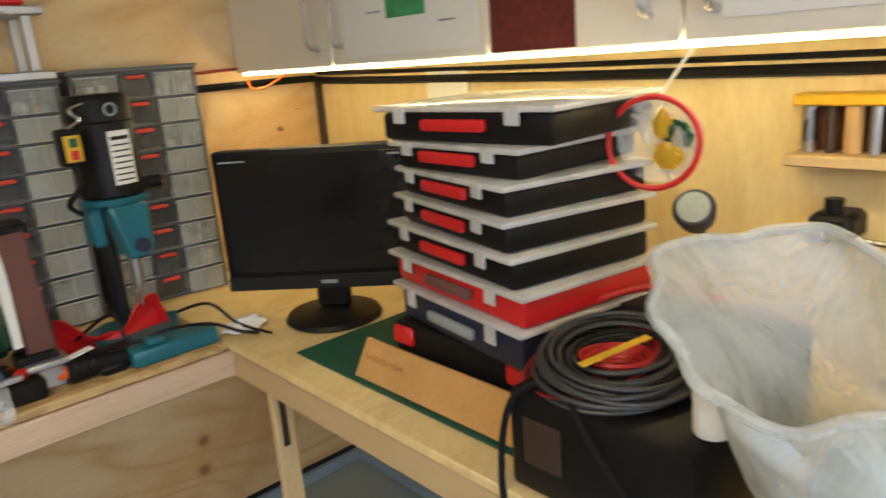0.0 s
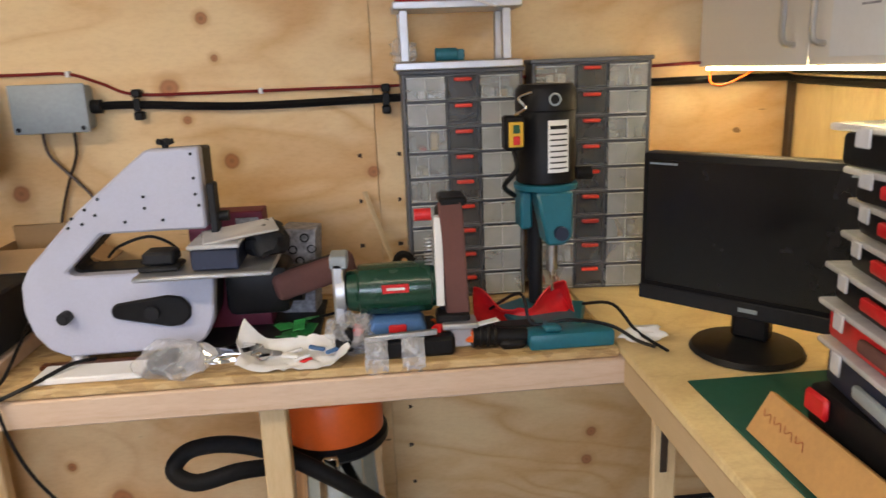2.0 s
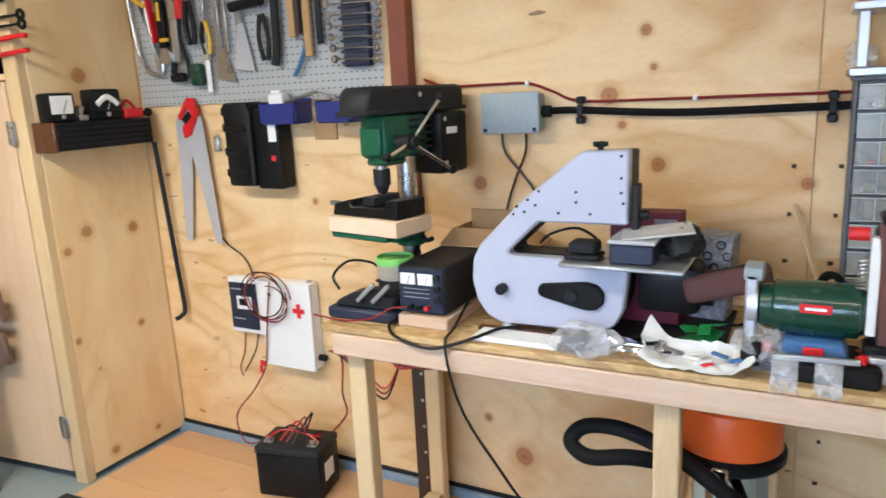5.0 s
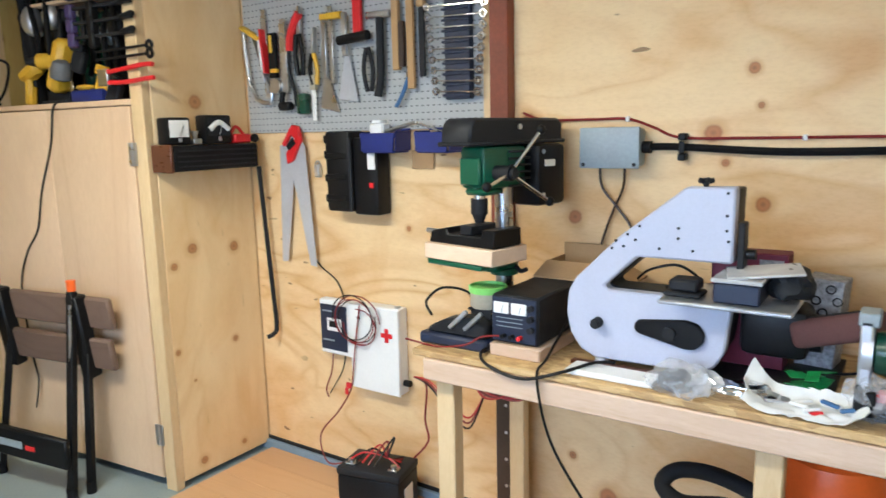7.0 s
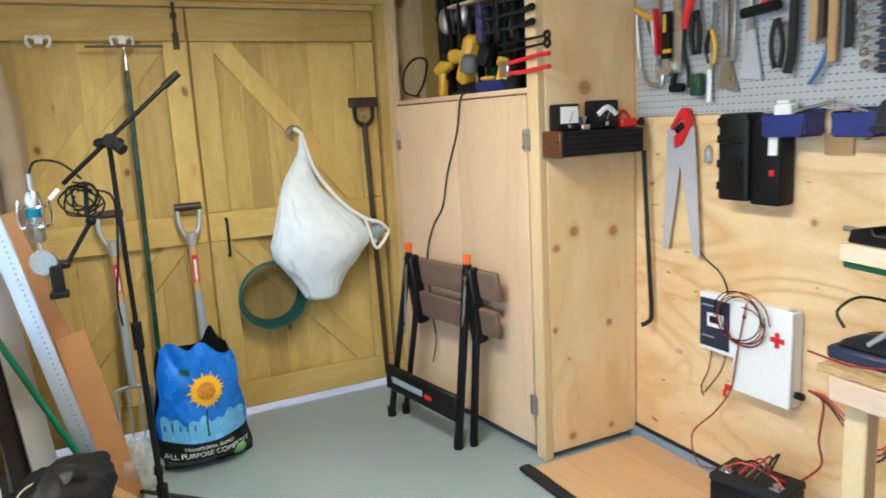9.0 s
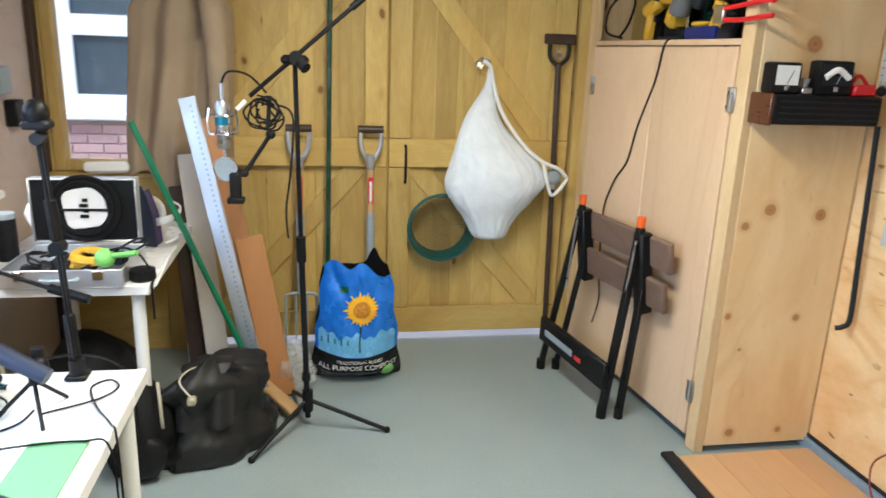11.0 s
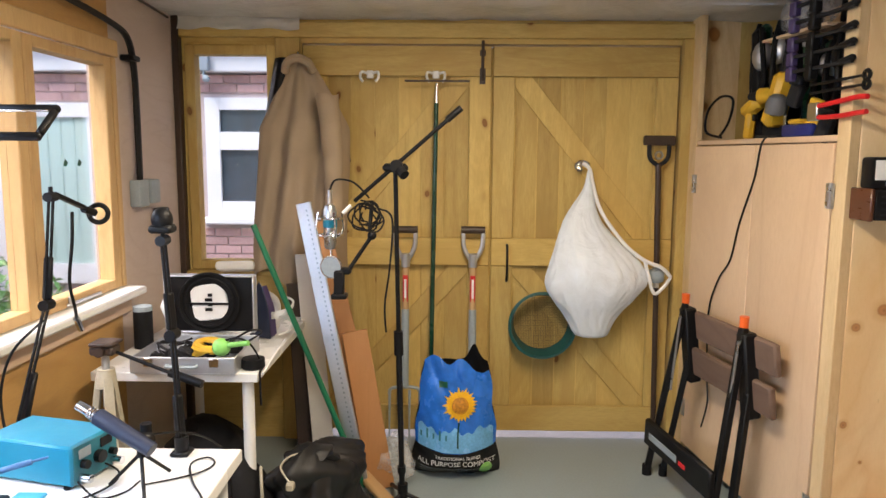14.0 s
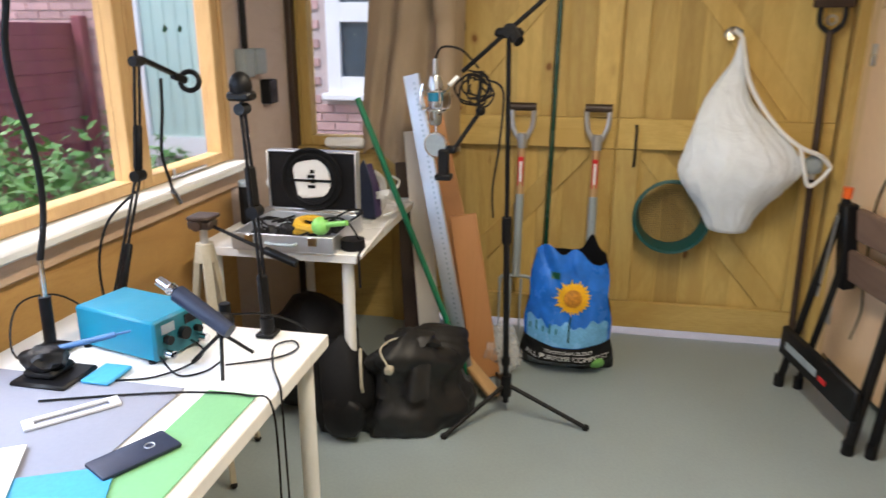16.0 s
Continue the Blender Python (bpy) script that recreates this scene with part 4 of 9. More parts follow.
part("motor", join(box(-0.02, 2.21, 0.92, 0.13, 2.34, 1.04, 0.02, 2), cyl((0.13, 2.27, 0.98), (0.155, 2.27, 0.98), 0.045)), BLACK, saw)
part("tension_knob", join(*[cyl((-0.10, 2.18, 1.335), (-0.10 + 0.018 * math.cos(a), 2.18 + 0.018 * math.sin(a), 1.340), 0.006, seg=8) for a in (0.3, 1.55, 2.8, 4.1, 5.3)], cyl((-0.10, 2.18, 1.32), (-0.10, 2.18, 1.345), 0.007)), DARK, saw)
for x in (-0.35, -0.11):
    part("foot", join(cyl((x, 2.18, BZ), (x, 2.18, 0.870), 0.018), cyl((x, 2.155, BZ + 0.001), (x, 2.155, BZ + 0.012), 0.014)), ALU, saw)
for x, z in ((-0.045, 1.312), (-0.045, 1.26), (-0.045, 1.225), (-0.155, 1.225), (-0.25, 1.225), (-0.04, 1.20), (-0.155, 1.20), (-0.28, 1.203), (-0.31, 1.185), (-0.29, 1.172), (-0.20, 1.172), (-0.12, 1.172), (-0.26, 1.19), (-0.32, 1.165)):
    part("rivet", cyl((x, 2.157, z), (x, 2.161, z), 0.0035, seg=8), DARK, saw)

single("dust_box", join(box(-0.17, 2.10, 1.070, -0.085, 2.17, 1.082, 0.004), box(-0.16, 2.105, 1.083, -0.092, 2.165, 1.112, 0.006)), DARK, "small dark plastic case lying on the saw table", "case")
cb = thing("parts_box", (0.02, 2.15, 1.069), "clear lidded parts box full of dark bits", "box")
part("body", box(-0.055, 2.09, 1.070, 0.045, 2.20, 1.116, 0.004), NAVY, cb)
part("lid", box(-0.06, 2.085, 1.117, 0.05, 2.205, 1.127, 0.003), CLEARLID, cb)
single("parts_bag", crumple((0.085, 2.20, 1.075), 0.055, 0.06, 0.04, 3), DARK, "dark bag of parts on the saw table", "bag")
single("blister_card", moved(box(-0.08, -0.05, 0, 0.08, 0.05, 0.006, 0.002), pose(0.04, 2.16, 1.135, 4, -6, 14)), CLEARLID, "clear plastic blister pack lying on the box", "packaging")
mb = thing("tool_carton", (0.02, 2.36, 1.07), "maroon tool carton behind the saw", "carton")
part("carton", box(-0.115, 2.325, BZ, 0.065, 2.40, 1.150, 0.003), MAROON, mb)
part("label_panel", box(0.0, 2.322, 1.10, 0.055, 2.3245, 1.135, 0), GREYPRINT, mb)
pc = thing("printed_carton", (0.16, 2.42, BZ), "black and white printed carton", "carton")
part("carton", moved(box(-0.045, -0.04, 0, 0.045, 0.04, 0.265, 0.003), pose(0.125, 2.44, BZ - 0.03, 0, 4, -8)), GREYPRINT, pc)
for i in range(5):
    part("print_shape", ring((0.105 + 0.016 * i, 2.394, 1.06 - 0.03 * (i % 3)), 0.010, 0.002, (0, 1, 0), 16, 5), BLACK, pc)

press = thing("drill_press", (-0.73, 2.33, BZ), "green bench drill press with black belt cover", "drill press", rz=-11, laid=False)
h = -BZ
part("column", cyl((0, 0, 0.02), (0, 0, 0.45), 0.028, seg=24), STEEL, press)
part("base", join(box(-0.10, -0.20, 0, 0.10, 0.08, 0.022, 0.006), cyl((0, 0, 0.022), (0, 0, 0.06), 0.045, 0.036)), DARK, press)
part("head", join(box(-0.050, -0.140, 1.298 + h, 0.050, 0.05, 1.423 + h, 0.016, 2), box(-0.04, -0.135, 1.280 + h, 0.04, -0.04, 1.30 + h, 0.01)), MIDGREEN, press)
part("front_plate", box(-0.040, -0.152, 1.31 + h, 0.040, -0.141, 1.39 + h, 0.005), MIDGREEN, press)
part("belt_cover", join(prism([(-0.21, 1.428 + h), (-0.205, 1.480 + h), (-0.185, 1.502 + h), (0.20, 1.500 + h), (0.22, 1.485 + h), (0.22, 1.428 + h)], -0.058, 0.058, 0.008, "yz"), box(-0.064, -0.216, 1.424 + h, 0.064, 0.226, 1.436 + h, 0.004)), DARK, press, "black pressed belt cover")
part("motor", box(-0.03, 0.065, 1.235 + h, 0.085, 0.20, 1.422 + h, 0.016, 2), BLACK, press)
for z in (1.30, 1.32, 1.34, 1.36, 1.38, 1.40):
    part("fin", box(0.053, -0.04, z + h, 0.062, 0.055, z + 0.007 + h, 0.001), DARK, press)
part("name_bar", box(0.0865, 0.09, 1.355 + h, 0.088, 0.14, 1.375 + h, 0), PAPER, press, "pale lettering bar")
for z in (1.40, 1.27):
    part("motor_screw", cyl((0.084, 0.085, z + h), (0.088, 0.085, z + h), 0.007, seg=8), STEEL, press)
part("cover_screw", cyl((0.062, 0.0, 1.475 + h), (0.068, 0.0, 1.475 + h), 0.008, seg=8), STEEL, press)
part("quill", cyl((0, -0.11, 1.25 + h), (0, -0.11, 1.30 + h), 0.018), STEEL, press)
part("chuck", join(cyl((0, -0.11, 1.225 + h), (0, -0.11, 1.270 + h), 0.025), cyl((0, -0.11, 1.200 + h), (0, -0.11, 1.225 + h), 0.013, 0.022)), DARK, press)
part("feed_hub", join(cyl((0.052, -0.09, 1.345 + h), (0.11, -0.09, 1.345 + h), 0.022), cyl((0.11, -0.09, 1.345 + h), (0.122, -0.09, 1.345 + h), 0.015)), DARK, press)
for tip in ((0.135, 0.01, 1.465 + h), (0.135, 0.05, 1.255 + h), (0.12, -0.21, 1.315 + h)):
    s = part("feed_spoke", cyl((0.10, -0.09, 1.345 + h), tip, 0.0055, seg=10), CHROME, press)
    part("knob", ball(tip, 0.014), BLACK, s)
part("bracket", join(cyl((0, 0, 1.03 + h), (0, 0, 1.10 + h), 0.043), box(-0.05, -0.10, 1.050 + h, 0.05, 0.0, 1.075 + h, 0.008)), MIDGREEN, press)
part("work_table", box(-0.135, -0.20, 1.076 + h, 0.085, -0.035, 1.092 + h, 0.004), MIDGREEN, press)
part("lock_lever", tube([(0.045, 0, 1.06 + h), (0.08, -0.02, 1.05 + h), (0.11, -0.03, 1.06 + h)], 0.007), DARK, press)
single("timber_block", moved(box(-0.14, -0.205, 1.093, 0.13, -0.05, 1.140, 0.003), pose(-0.73, 2.33, 0, 0, 0, -11)), PINE_H, "pale softwood block on the drill table", "block")
vice = thing("machine_vice", (-0.73, 2.33, 1.141), "black machine vice clamped under the drill", "vice", rz=-11, laid=False)
part("body", prism([(-0.135, 0), (0.125, 0), (0.125, 0.052), (0.08, 0.052), (0.075, 0.03), (-0.055, 0.03), (-0.06, 0.048), (-0.125, 0.034)], -0.19, -0.07, 0.004), BLACK, vice)
part("jaw", box(-0.01, -0.185, 0.031, 0.035, -0.075, 0.058, 0.003), DARK, vice)
part("screw", cyl((-0.20, -0.13, 0.022), (-0.135, -0.13, 0.022), 0.008), STEEL, vice)

psu = thing("bench_power_supply", (-0.57, 2.2, 0.887), "black bench power supply with two white meters", "power supply")
part("case", box(-0.645, 2.105, 0.888, -0.50, 2.37, 1.022, 0.006), DARK, psu)
part("front_panel", box(-0.640, 2.099, 0.893, -0.505, 2.1045, 1.017, 0.002), NAVY, psu)
for x in (-0.632, -0.578):
    m = part("meter", box(x, 2.093, 0.972, x + 0.047, 2.0985, 1.004, 0.002), PAPER, psu, "white analogue meter")
    part("needle", beam((x + 0.024, 2.0925, 0.976), (x + 0.032, 2.0925, 0.997), 0.0012, 0.001, 0), BLACK, m)
for x, z in ((-0.518, 0.995), (-0.518, 0.965), (-0.518, 0.935)):
    part("dial", cyl((x, 2.086, z), (x, 2.099, z), 0.009), DARK, psu)
for x in (-0.60, -0.575, -0.55):
    part("terminal", cyl((x, 2.082, 0.91), (x, 2.099, 0.91), 0.006), RED if x > -0.56 else BLACK, psu)
for k in range(3):
    part("print_bar", box(-0.625, 2.0975, 0.935 + 0.012 * k, -0.545, 2.0987, 0.937 + 0.012 * k, 0), GREYP, psu)
single("timber_block", box(-0.645, 2.09, BZ, -0.49, 2.32, 0.886, 0.004), PINE_H, "softwood offcut under the power supply", "block")

chg = thing("battery_charger", (-0.76, 2.15, BZ), "dark flat bench charger with metal clamps on top", "charger")
part("base", box(-0.885, 2.085, BZ, -0.655, 2.16, BZ + 0.035, 0.008), NAVY, chg)
part("body", prism([(-0.865, BZ + 0.036), (-0.66, BZ + 0.036), (-0.66, 0.925), (-0.72, 0.945), (-0.80, 0.93), (-0.85, 0.905)], 2.095, 2.155, 0.006), DARK, chg)
for x in (-0.775, -0.725):
    part("clamp", beam((x, 2.09, 0.91), (x + 0.06, 2.085, 0.965), 0.014, 0.012), ALU, chg)
tin = thing("tin", (-0.715, 2.19, 0.93), "round tin with a lime green lid rim", "tin")
part("body", lathe([(0.05, 0), (0.053, 0.005), (0.053, 0.05), (0.04, 0.052)], (-0.715, 2.205, 0.955)), BEIGE, tin)
part("lid", lathe([(0.056, 0.0), (0.057, 0.018), (0.052, 0.02), (0.050, 0.012), (0.0, 0.011)], (-0.715, 2.205, 1.0)), LIME, tin)
part("stand", box(-0.75, 2.162, BZ, -0.68, 2.168, 0.956, 0.002), DARK, tin)
part("stand_shelf", box(-0.76, 2.162, 0.947, -0.67, 2.25, 0.9545, 0.002), DARK, tin)
cable([(-0.86, 2.12, 0.93), (-0.90, 2.15, 0.96), (-0.86, 2.18, 1.0), (-0.78, 2.2, 0.99), (-0.74, 2.16, 0.95)], 0.004, BLACK, "black lead looping over the charger")
cable([(-0.93, 2.08, BZ + 0.006), (-0.80, 2.06, BZ + 0.008), (-0.70, 2.05, 0.88), (-0.655, 2.07, 0.905), (-0.61, 2.085, 0.91)], 0.003, COPPER, "red test lead running to the power supply")
cable([(-0.655, 2.15, 0.87), (-0.655, 2.06, 0.86), (-0.60, 2.015, 0.845), (-0.50, 2.012, 0.83), (-0.40, 2.03, 0.86), (-0.34, 2.10, 0.875), (-0.30, 2.14, 0.87)], 0.0045, BLACK, "black mains lead drooping over the bench edge")
cable([(-0.50, 2.35, 0.95), (-0.47, 2.10, 0.87), (-0.46, 2.015, 0.84), (-0.42, 2.01, 0.68), (-0.33, 2.03, 0.52), (-0.26, 2.1, 0.36), (-0.18, 2.3, 0.15), (-0.1, 2.5, 0.03)], 0.0038, BLACK, "black lead hanging down in front of the bench")
single("foam_sheet", box(-0.40, 2.05, BZ + 0.001, -0.175, 2.125, BZ + 0.016, 0.003), WHITE, "flat white foam strip lying on the bench", "packing")
single("timber_offcut", box(-0.42, 2.13, BZ + 0.001, -0.02, 2.155, BZ + 0.012, 0.002), WALNUT, "thin brown timber offcut on the bench", "offcut")
ob = thing("bagged_part", (-0.11, 2.06, BZ), "dark part sealed in a clear plastic bag", "bag")
part("contents", crumple((-0.125, 2.075, BZ), 0.045, 0.028, 0.03, 8, 0.2), DARK, ob)
part("bag", crumple((-0.105, 2.062, BZ), 0.078, 0.05, 0.042, 5, 0.4), BAGFILM, ob, "crinkled clear plastic")
single("foil_bag", crumple((0.005, 2.10, BZ), 0.09, 0.035, 0.022, 12, 0.6), CHROME, "crumpled silver antistatic bag on the bench", "bag")
single("rubber_mat", box(-0.16, 2.17, BZ + 0.001, 0.19, 2.50, BZ + 0.008, 0.002), DARK, "dark rubber mat under the saw", "mat")

tray = thing("parts_tray", (0.14, 2.12, BZ), "crumpled white paper wrapper holding electronic parts", "tray")
part("tray", sheet(lambda u, v: Vector((0.025 + 0.235 * u + 0.008 * math.sin(v * 7), 2.028 + 0.125 * v, BZ + 0.006 + 0.055 * max(0.0, 1 - u * 4.5) ** 1.5 * (0.4 + 0.6 * v) + 0.03 * max(0.0, u * 5 - 4) ** 1.5 + 0.026 * max(0.0, v * 4 - 3) + 0.014 * abs(noise.noise(Vector((u * 7, v * 4, 2)))))), 34, 18, 0.0012), PAPER, tray, "crumpled white paper wrapper")
rnd = random.Random(7)
for k in range(9):
    x, y = rnd.uniform(0.13, 0.24), rnd.uniform(2.05, 2.13)
    single("component", moved(box(-0.02, -0.005, 0, 0.02, 0.005, 0.008, 0.002), pose(x, y, BZ + 0.007 + 0.002 * k, rnd.uniform(-8, 8), rnd.uniform(-8, 8), rnd.uniform(-60, 60))), rnd.choice((STEELBLUE, PAPER, RED, BLACK, PAPER)), "small electronic component lying in the tray", "component", "loose components")
for k in range(11):
    a = k * 1.26
    single("circuit_board", moved(box(-0.022, -0.014, 0, 0.022, 0.014, 0.002, 0.0005), pose(0.14 + 0.03 * math.cos(a), 2.19 + 0.025 * math.sin(a), BZ + 0.012 + 0.005 * k, 14 * math.sin(a * 2), 16 * math.cos(a * 3), 50 * k)), PCB, "green circuit board in a loose pile", "circuit board", "pile of boards")
single("clear_bag", crumple((0.27, 2.13, BZ), 0.055, 0.06, 0.05, 21, 0.5), BAGFILM, "crumpled clear plastic bag on the bench", "bag")

gr = thing("bench_grinder", (0.38, 2.15, BZ), "dark green bench grinder with belt sander attachment", "grinder")
part("foot", join(box(0.30, 2.055, BZ, 0.50, 2.10, BZ + 0.045, 0.008), box(0.27, 2.10, BZ, 0.47, 2.24, BZ + 0.035, 0.008)), BLACK, gr)
part("pedestal", prism([(0.305, BZ + 0.035), (0.445, BZ + 0.035), (0.43, 0.925), (0.32, 0.925)], 2.105, 2.22, 0.006), STEELBLUE, gr, "blue enamelled pedestal")
part("switch", box(0.355, 2.098, 0.885, 0.395, 2.1045, 0.915, 0.003), RED, gr)
part("motor", lathe([(0.028, -0.115), (0.045, -0.108), (0.05, -0.085), (0.058, -0.08), (0.06, 0.0), (0.058, 0.08), (0.05, 0.085), (0.045, 0.108), (0.028, 0.115)], (0.375, 2.16, 0.985), (1, 0, 0), 32), GREEN, gr)
part("badge", box(0.345, 2.0985, 0.990, 0.405, 2.1015, 1.010, 0.001), RED, gr)
part("badge_bar", box(0.355, 2.0965, 0.997, 0.395, 2.0983, 1.003, 0), PAPER, gr)
part("wheel_guard", join(cyl((0.242, 2.16, 0.985), (0.262, 2.16, 0.985), 0.05, seg=28), box(0.236, 2.12, 0.90, 0.262, 2.145, 1.06, 0.005)), ALU, gr, "cast grey wheel guard")
part("guard_top", box(0.232, 2.12, 1.045, 0.272, 2.19, 1.075, 0.004), GREYP, gr)
part("knob", cyl((0.285, 2.10, 0.905), (0.285, 2.12, 0.905), 0.012), RED, gr)
part("tool_rest", box(0.235, 2.08, 0.865, 0.275, 2.13, 0.92, 0.004), BLACK, gr)
belt = part("belt_arm", moved(box(-0.11, -0.012, -0.036, 0.06, 0.012, 0.036, 0.025, 3), pose(0.215, 2.25, 1.01, 0, -12, 14)), DARK, gr)
part("belt", moved(box(-0.13, -0.025, -0.034, 0.07, 0.025, 0.034, 0.018, 3), pose(0.215, 2.25, 1.01, 0, -12, 14)), SAND, belt, "brown abrasive belt")
up = part("belt_sander", box(0.475, 2.14, 0.915, 0.535, 2.20, 1.17, 0.012, 2), DARK, gr)
part("belt", moved(box(-0.027, -0.008, 0.0, 0.027, 0.005, 0.265, 0.004), pose(0.515, 2.122, 0.925, 3, -2.5, -3)), SAND, up, "upright brown abrasive belt")
part("platen_cap", box(0.48, 2.10, 1.178, 0.54, 2.19, 1.198, 0.005), BLACK, up)
part("side_rail", box(0.466, 2.106, 0.95, 0.484, 2.135, 1.155, 0.002), WHITE, up, "white painted side plate")
part("base_block", box(0.465, 2.10, 0.90, 0.54, 2.16, 0.93, 0.004), BLACK, up)
part("tracking_spring", tube([(0.455 + 0.010 * math.cos(i * 1.05), 2.13 + 0.010 * math.sin(i * 1.05), 1.04 + 0.0014 * i) for i in range(50)], 0.0018, 5, 2), STEEL, up)
part("knob", cyl((0.425, 2.13, 1.158), (0.462, 2.13, 1.158), 0.014), RED, up)
part("lower_rest", join(box(0.475, 2.08, 0.90, 0.555, 2.14, 0.914, 0.003), box(0.485, 2.10, BZ, 0.545, 2.14, 0.899, 0.004)), ALU, up)
part("knob", cyl((0.46, 2.09, 0.90), (0.475, 2.11, 0.90), 0.012), RED, gr)
for x in (0.325, 0.405):
    single("parts_bag", sheet(lambda u, v, x=x: Vector((x + (u - 0.5) * 0.05, 2.045 - 0.02 * math.sin(v * 3) + 0.008 * noise.noise(Vector((u * 5, v * 6, x * 9))), 0.905 - 0.085 * v + 0.006 * noise.noise(Vector((u * 7, v * 3, x * 40))))), 14, 16, 0.002), BAGFILM, "small clear grip bag draped over the grinder foot", "bag", "draped bags")
single("steel_bar", beam((0.30, 2.05, 0.906), (0.46, 2.05, 0.912), 0.012, 0.012), ALU, "plain metal bar lying across the grinder foot", "bar")
cable([(0.45, 2.20, 0.87), (0.52, 2.12, 0.865), (0.55, 2.09, 0.875), (0.53, 2.13, 0.89), (0.46, 2.2, 0.88)], 0.008, ORANGE, "orange lead coiled beside the grinder")
cable([(0.16, 2.30, 0.88), (0.22, 2.25, 0.90), (0.30, 2.30, 0.92), (0.25, 2.4, 0.87)], 0.0035, BLACK, "black lead behind the grinder")
cable([(-0.30, 2.30, 1.062), (-0.25, 2.25, 1.10), (-0.18, 2.26, 1.115), (-0.12, 2.24, 1.08), (-0.20, 2.22, 1.064)], 0.0035, BLACK, "black lead lying in the saw's throat")
single("timber_strip", beam((0.42, 2.42, BZ), (0.31, 2.585, 1.14), 0.016, 0.005), PINE, "thin pale timber strip leaning on the wall", "offcut")
cable([(0.37, 2.45, 0.90), (0.39, 2.42, 0.985), (0.42, 2.41, 0.99), (0.44, 2.42, 0.93)], 0.011, RUBBER, "thick black rubber hose end", "hose")


def organiser(at, rz, tall, label):
    o = thing("drawer_cabinet", at, label, "drawer cabinet", "small parts drawers", rz=rz, laid=False)
    w, d, rows = 0.315, 0.135, 9
    for n, b in (("side_panel", (0, 0.0, 0, 0.009, d, tall - 0.01)), ("side_panel", (w - 0.009, 0.0, 0, w, d, tall - 0.01)), ("bottom_panel", (0.009, 0.006, 0, w - 0.009, d, 0.006)), ("back_panel", (0.009, d - 0.006, 0.006, w - 0.009, d, tall - 0.012)), ("top_rim", (-0.005, -0.006, tall - 0.011, w + 0.005, d, tall))):
        part(n, box(*b, 0.002), CASEGREY, o)
    h = (tall - 0.018) / rows
    r = random.Random(int(at[0] * 100))
    for x in (0.1135, 0.1955):
        part("upright", box(x, 0.004, 0.007, x + 0.005, d - 0.008, tall - 0.013, 0.001), CASEGREY, o)
    for k in range(rows):
        z = 0.007 + k * h
        zt = z + h - 0.007
        part("divider", box(0.0095, 0.003, zt + 0.001, w - 0.0095, d - 0.01, z + h - 0.0005, 0.001), CASEGREY, o)
        dr = part("drawer", join(box(0.011, 0.0, z + 0.001, 0.304, d - 0.012, z + 0.003, 0), box(0.011, d - 0.0115, z + 0.001, 0.304, d - 0.009, zt - 0.01, 0)), CLEAR, o, "clear plastic drawer")
        for a, b in ((0.011, 0.111), (0.203, 0.304)):
            part("front", box(a, -0.004, z + 0.001, b, -0.001, zt, 0.001), CLEAR, dr)
            part("rim", box(a, -0.0065, zt - 0.0035, b, -0.0043, zt, 0.0006), RIMCLEAR, dr, "paler moulded edge")
            part("rim", box(a, -0.0065, z + 0.001, b, -0.0043, z + 0.0035, 0.0006), RIMCLEAR, dr)
            part("rib", box((a + b) / 2 - 0.001, -0.006, z + 0.004, (a + b) / 2 + 0.001, -0.0043, zt - 0.004, 0.0005), RIMCLEAR, dr)
        # recessed middle front, darkened by colour for the shadow there
        part("centre_front", box(0.1195, 0.002, z + 0.002, 0.1945, 0.005, zt, 0.001), SHADEFRONT, dr, "clear middle drawer front with shade in its dark colour")
        part("label_slot", box(0.122, -0.002, z + 0.004, 0.192, 0.0015, z + 0.007, 0.001), CASEGREY, dr)
        part("pull", box(0.134, -0.014, zt - 0.013, 0.180, 0.0015, zt - 0.003, 0.004, 2), PULL, dr, "orange-red finger pull")
        for q in range(8):
            x = (0.015, 0.04, 0.067, 0.09, 0.208, 0.23, 0.254, 0.278)[q] + r.uniform(-0.002, 0.004)
            if r.random() < 0.2:
                continue
            m = r.choice((PAPER, GREYP, DARK, BEIGE, STEEL, WHITE, RED if r.random() < 0.25 else GREYP, YELLOW if r.random() < 0.25 else PAPER, CARD, NAVY))
            part("contents", moved(box(0, 0, 0, r.uniform(0.012, 0.024), 0.05, r.uniform(0.008, 0.045), 0.003), pose(x, r.uniform(0.004, 0.03), z + 0.0035, 0, r.uniform(-5, 5), r.uniform(-14, 14))), m, dr)
    return o


organiser((0.425, 2.46, BZ), 0, 0.616, "dark small-parts cabinet with nine clear drawers")
organiser((0.768, 2.475, BZ), -4, 0.632, "dark small-parts cabinet with clear drawers, beside its twin")

sh = thing("small_shelf", (0.57, 2.5, 1.464), "small aluminium two-tier shelf on the drawer cabinet", "shelf")
for z in (1.466, 1.612):
    part("board", box(0.41, 2.43, z, 0.735, 2.585, z + 0.020, 0.003), ALU, sh)
for x in (0.425, 0.685):
    for y in (2.44, 2.555):
        part("leg", box(x, y, 1.487, x + 0.022, y + 0.022, 1.611, 0.002), ALU, sh)
single("spool", join(cyl((0.52, 2.47, 1.503), (0.57, 2.47, 1.503), 0.016), cyl((0.515, 2.47, 1.503), (0.52, 2.47, 1.503), 0.0165), box(0.57, 2.46, 1.487, 0.59, 2.48, 1.515, 0.003)), TEAL, "small teal and white fitting on the shelf", "fitting")
single("red_tray", box(0.42, 2.435, 1.633, 0.70, 2.58, 1.65, 0.006), RED, "flat red tray on the top shelf", "tray")
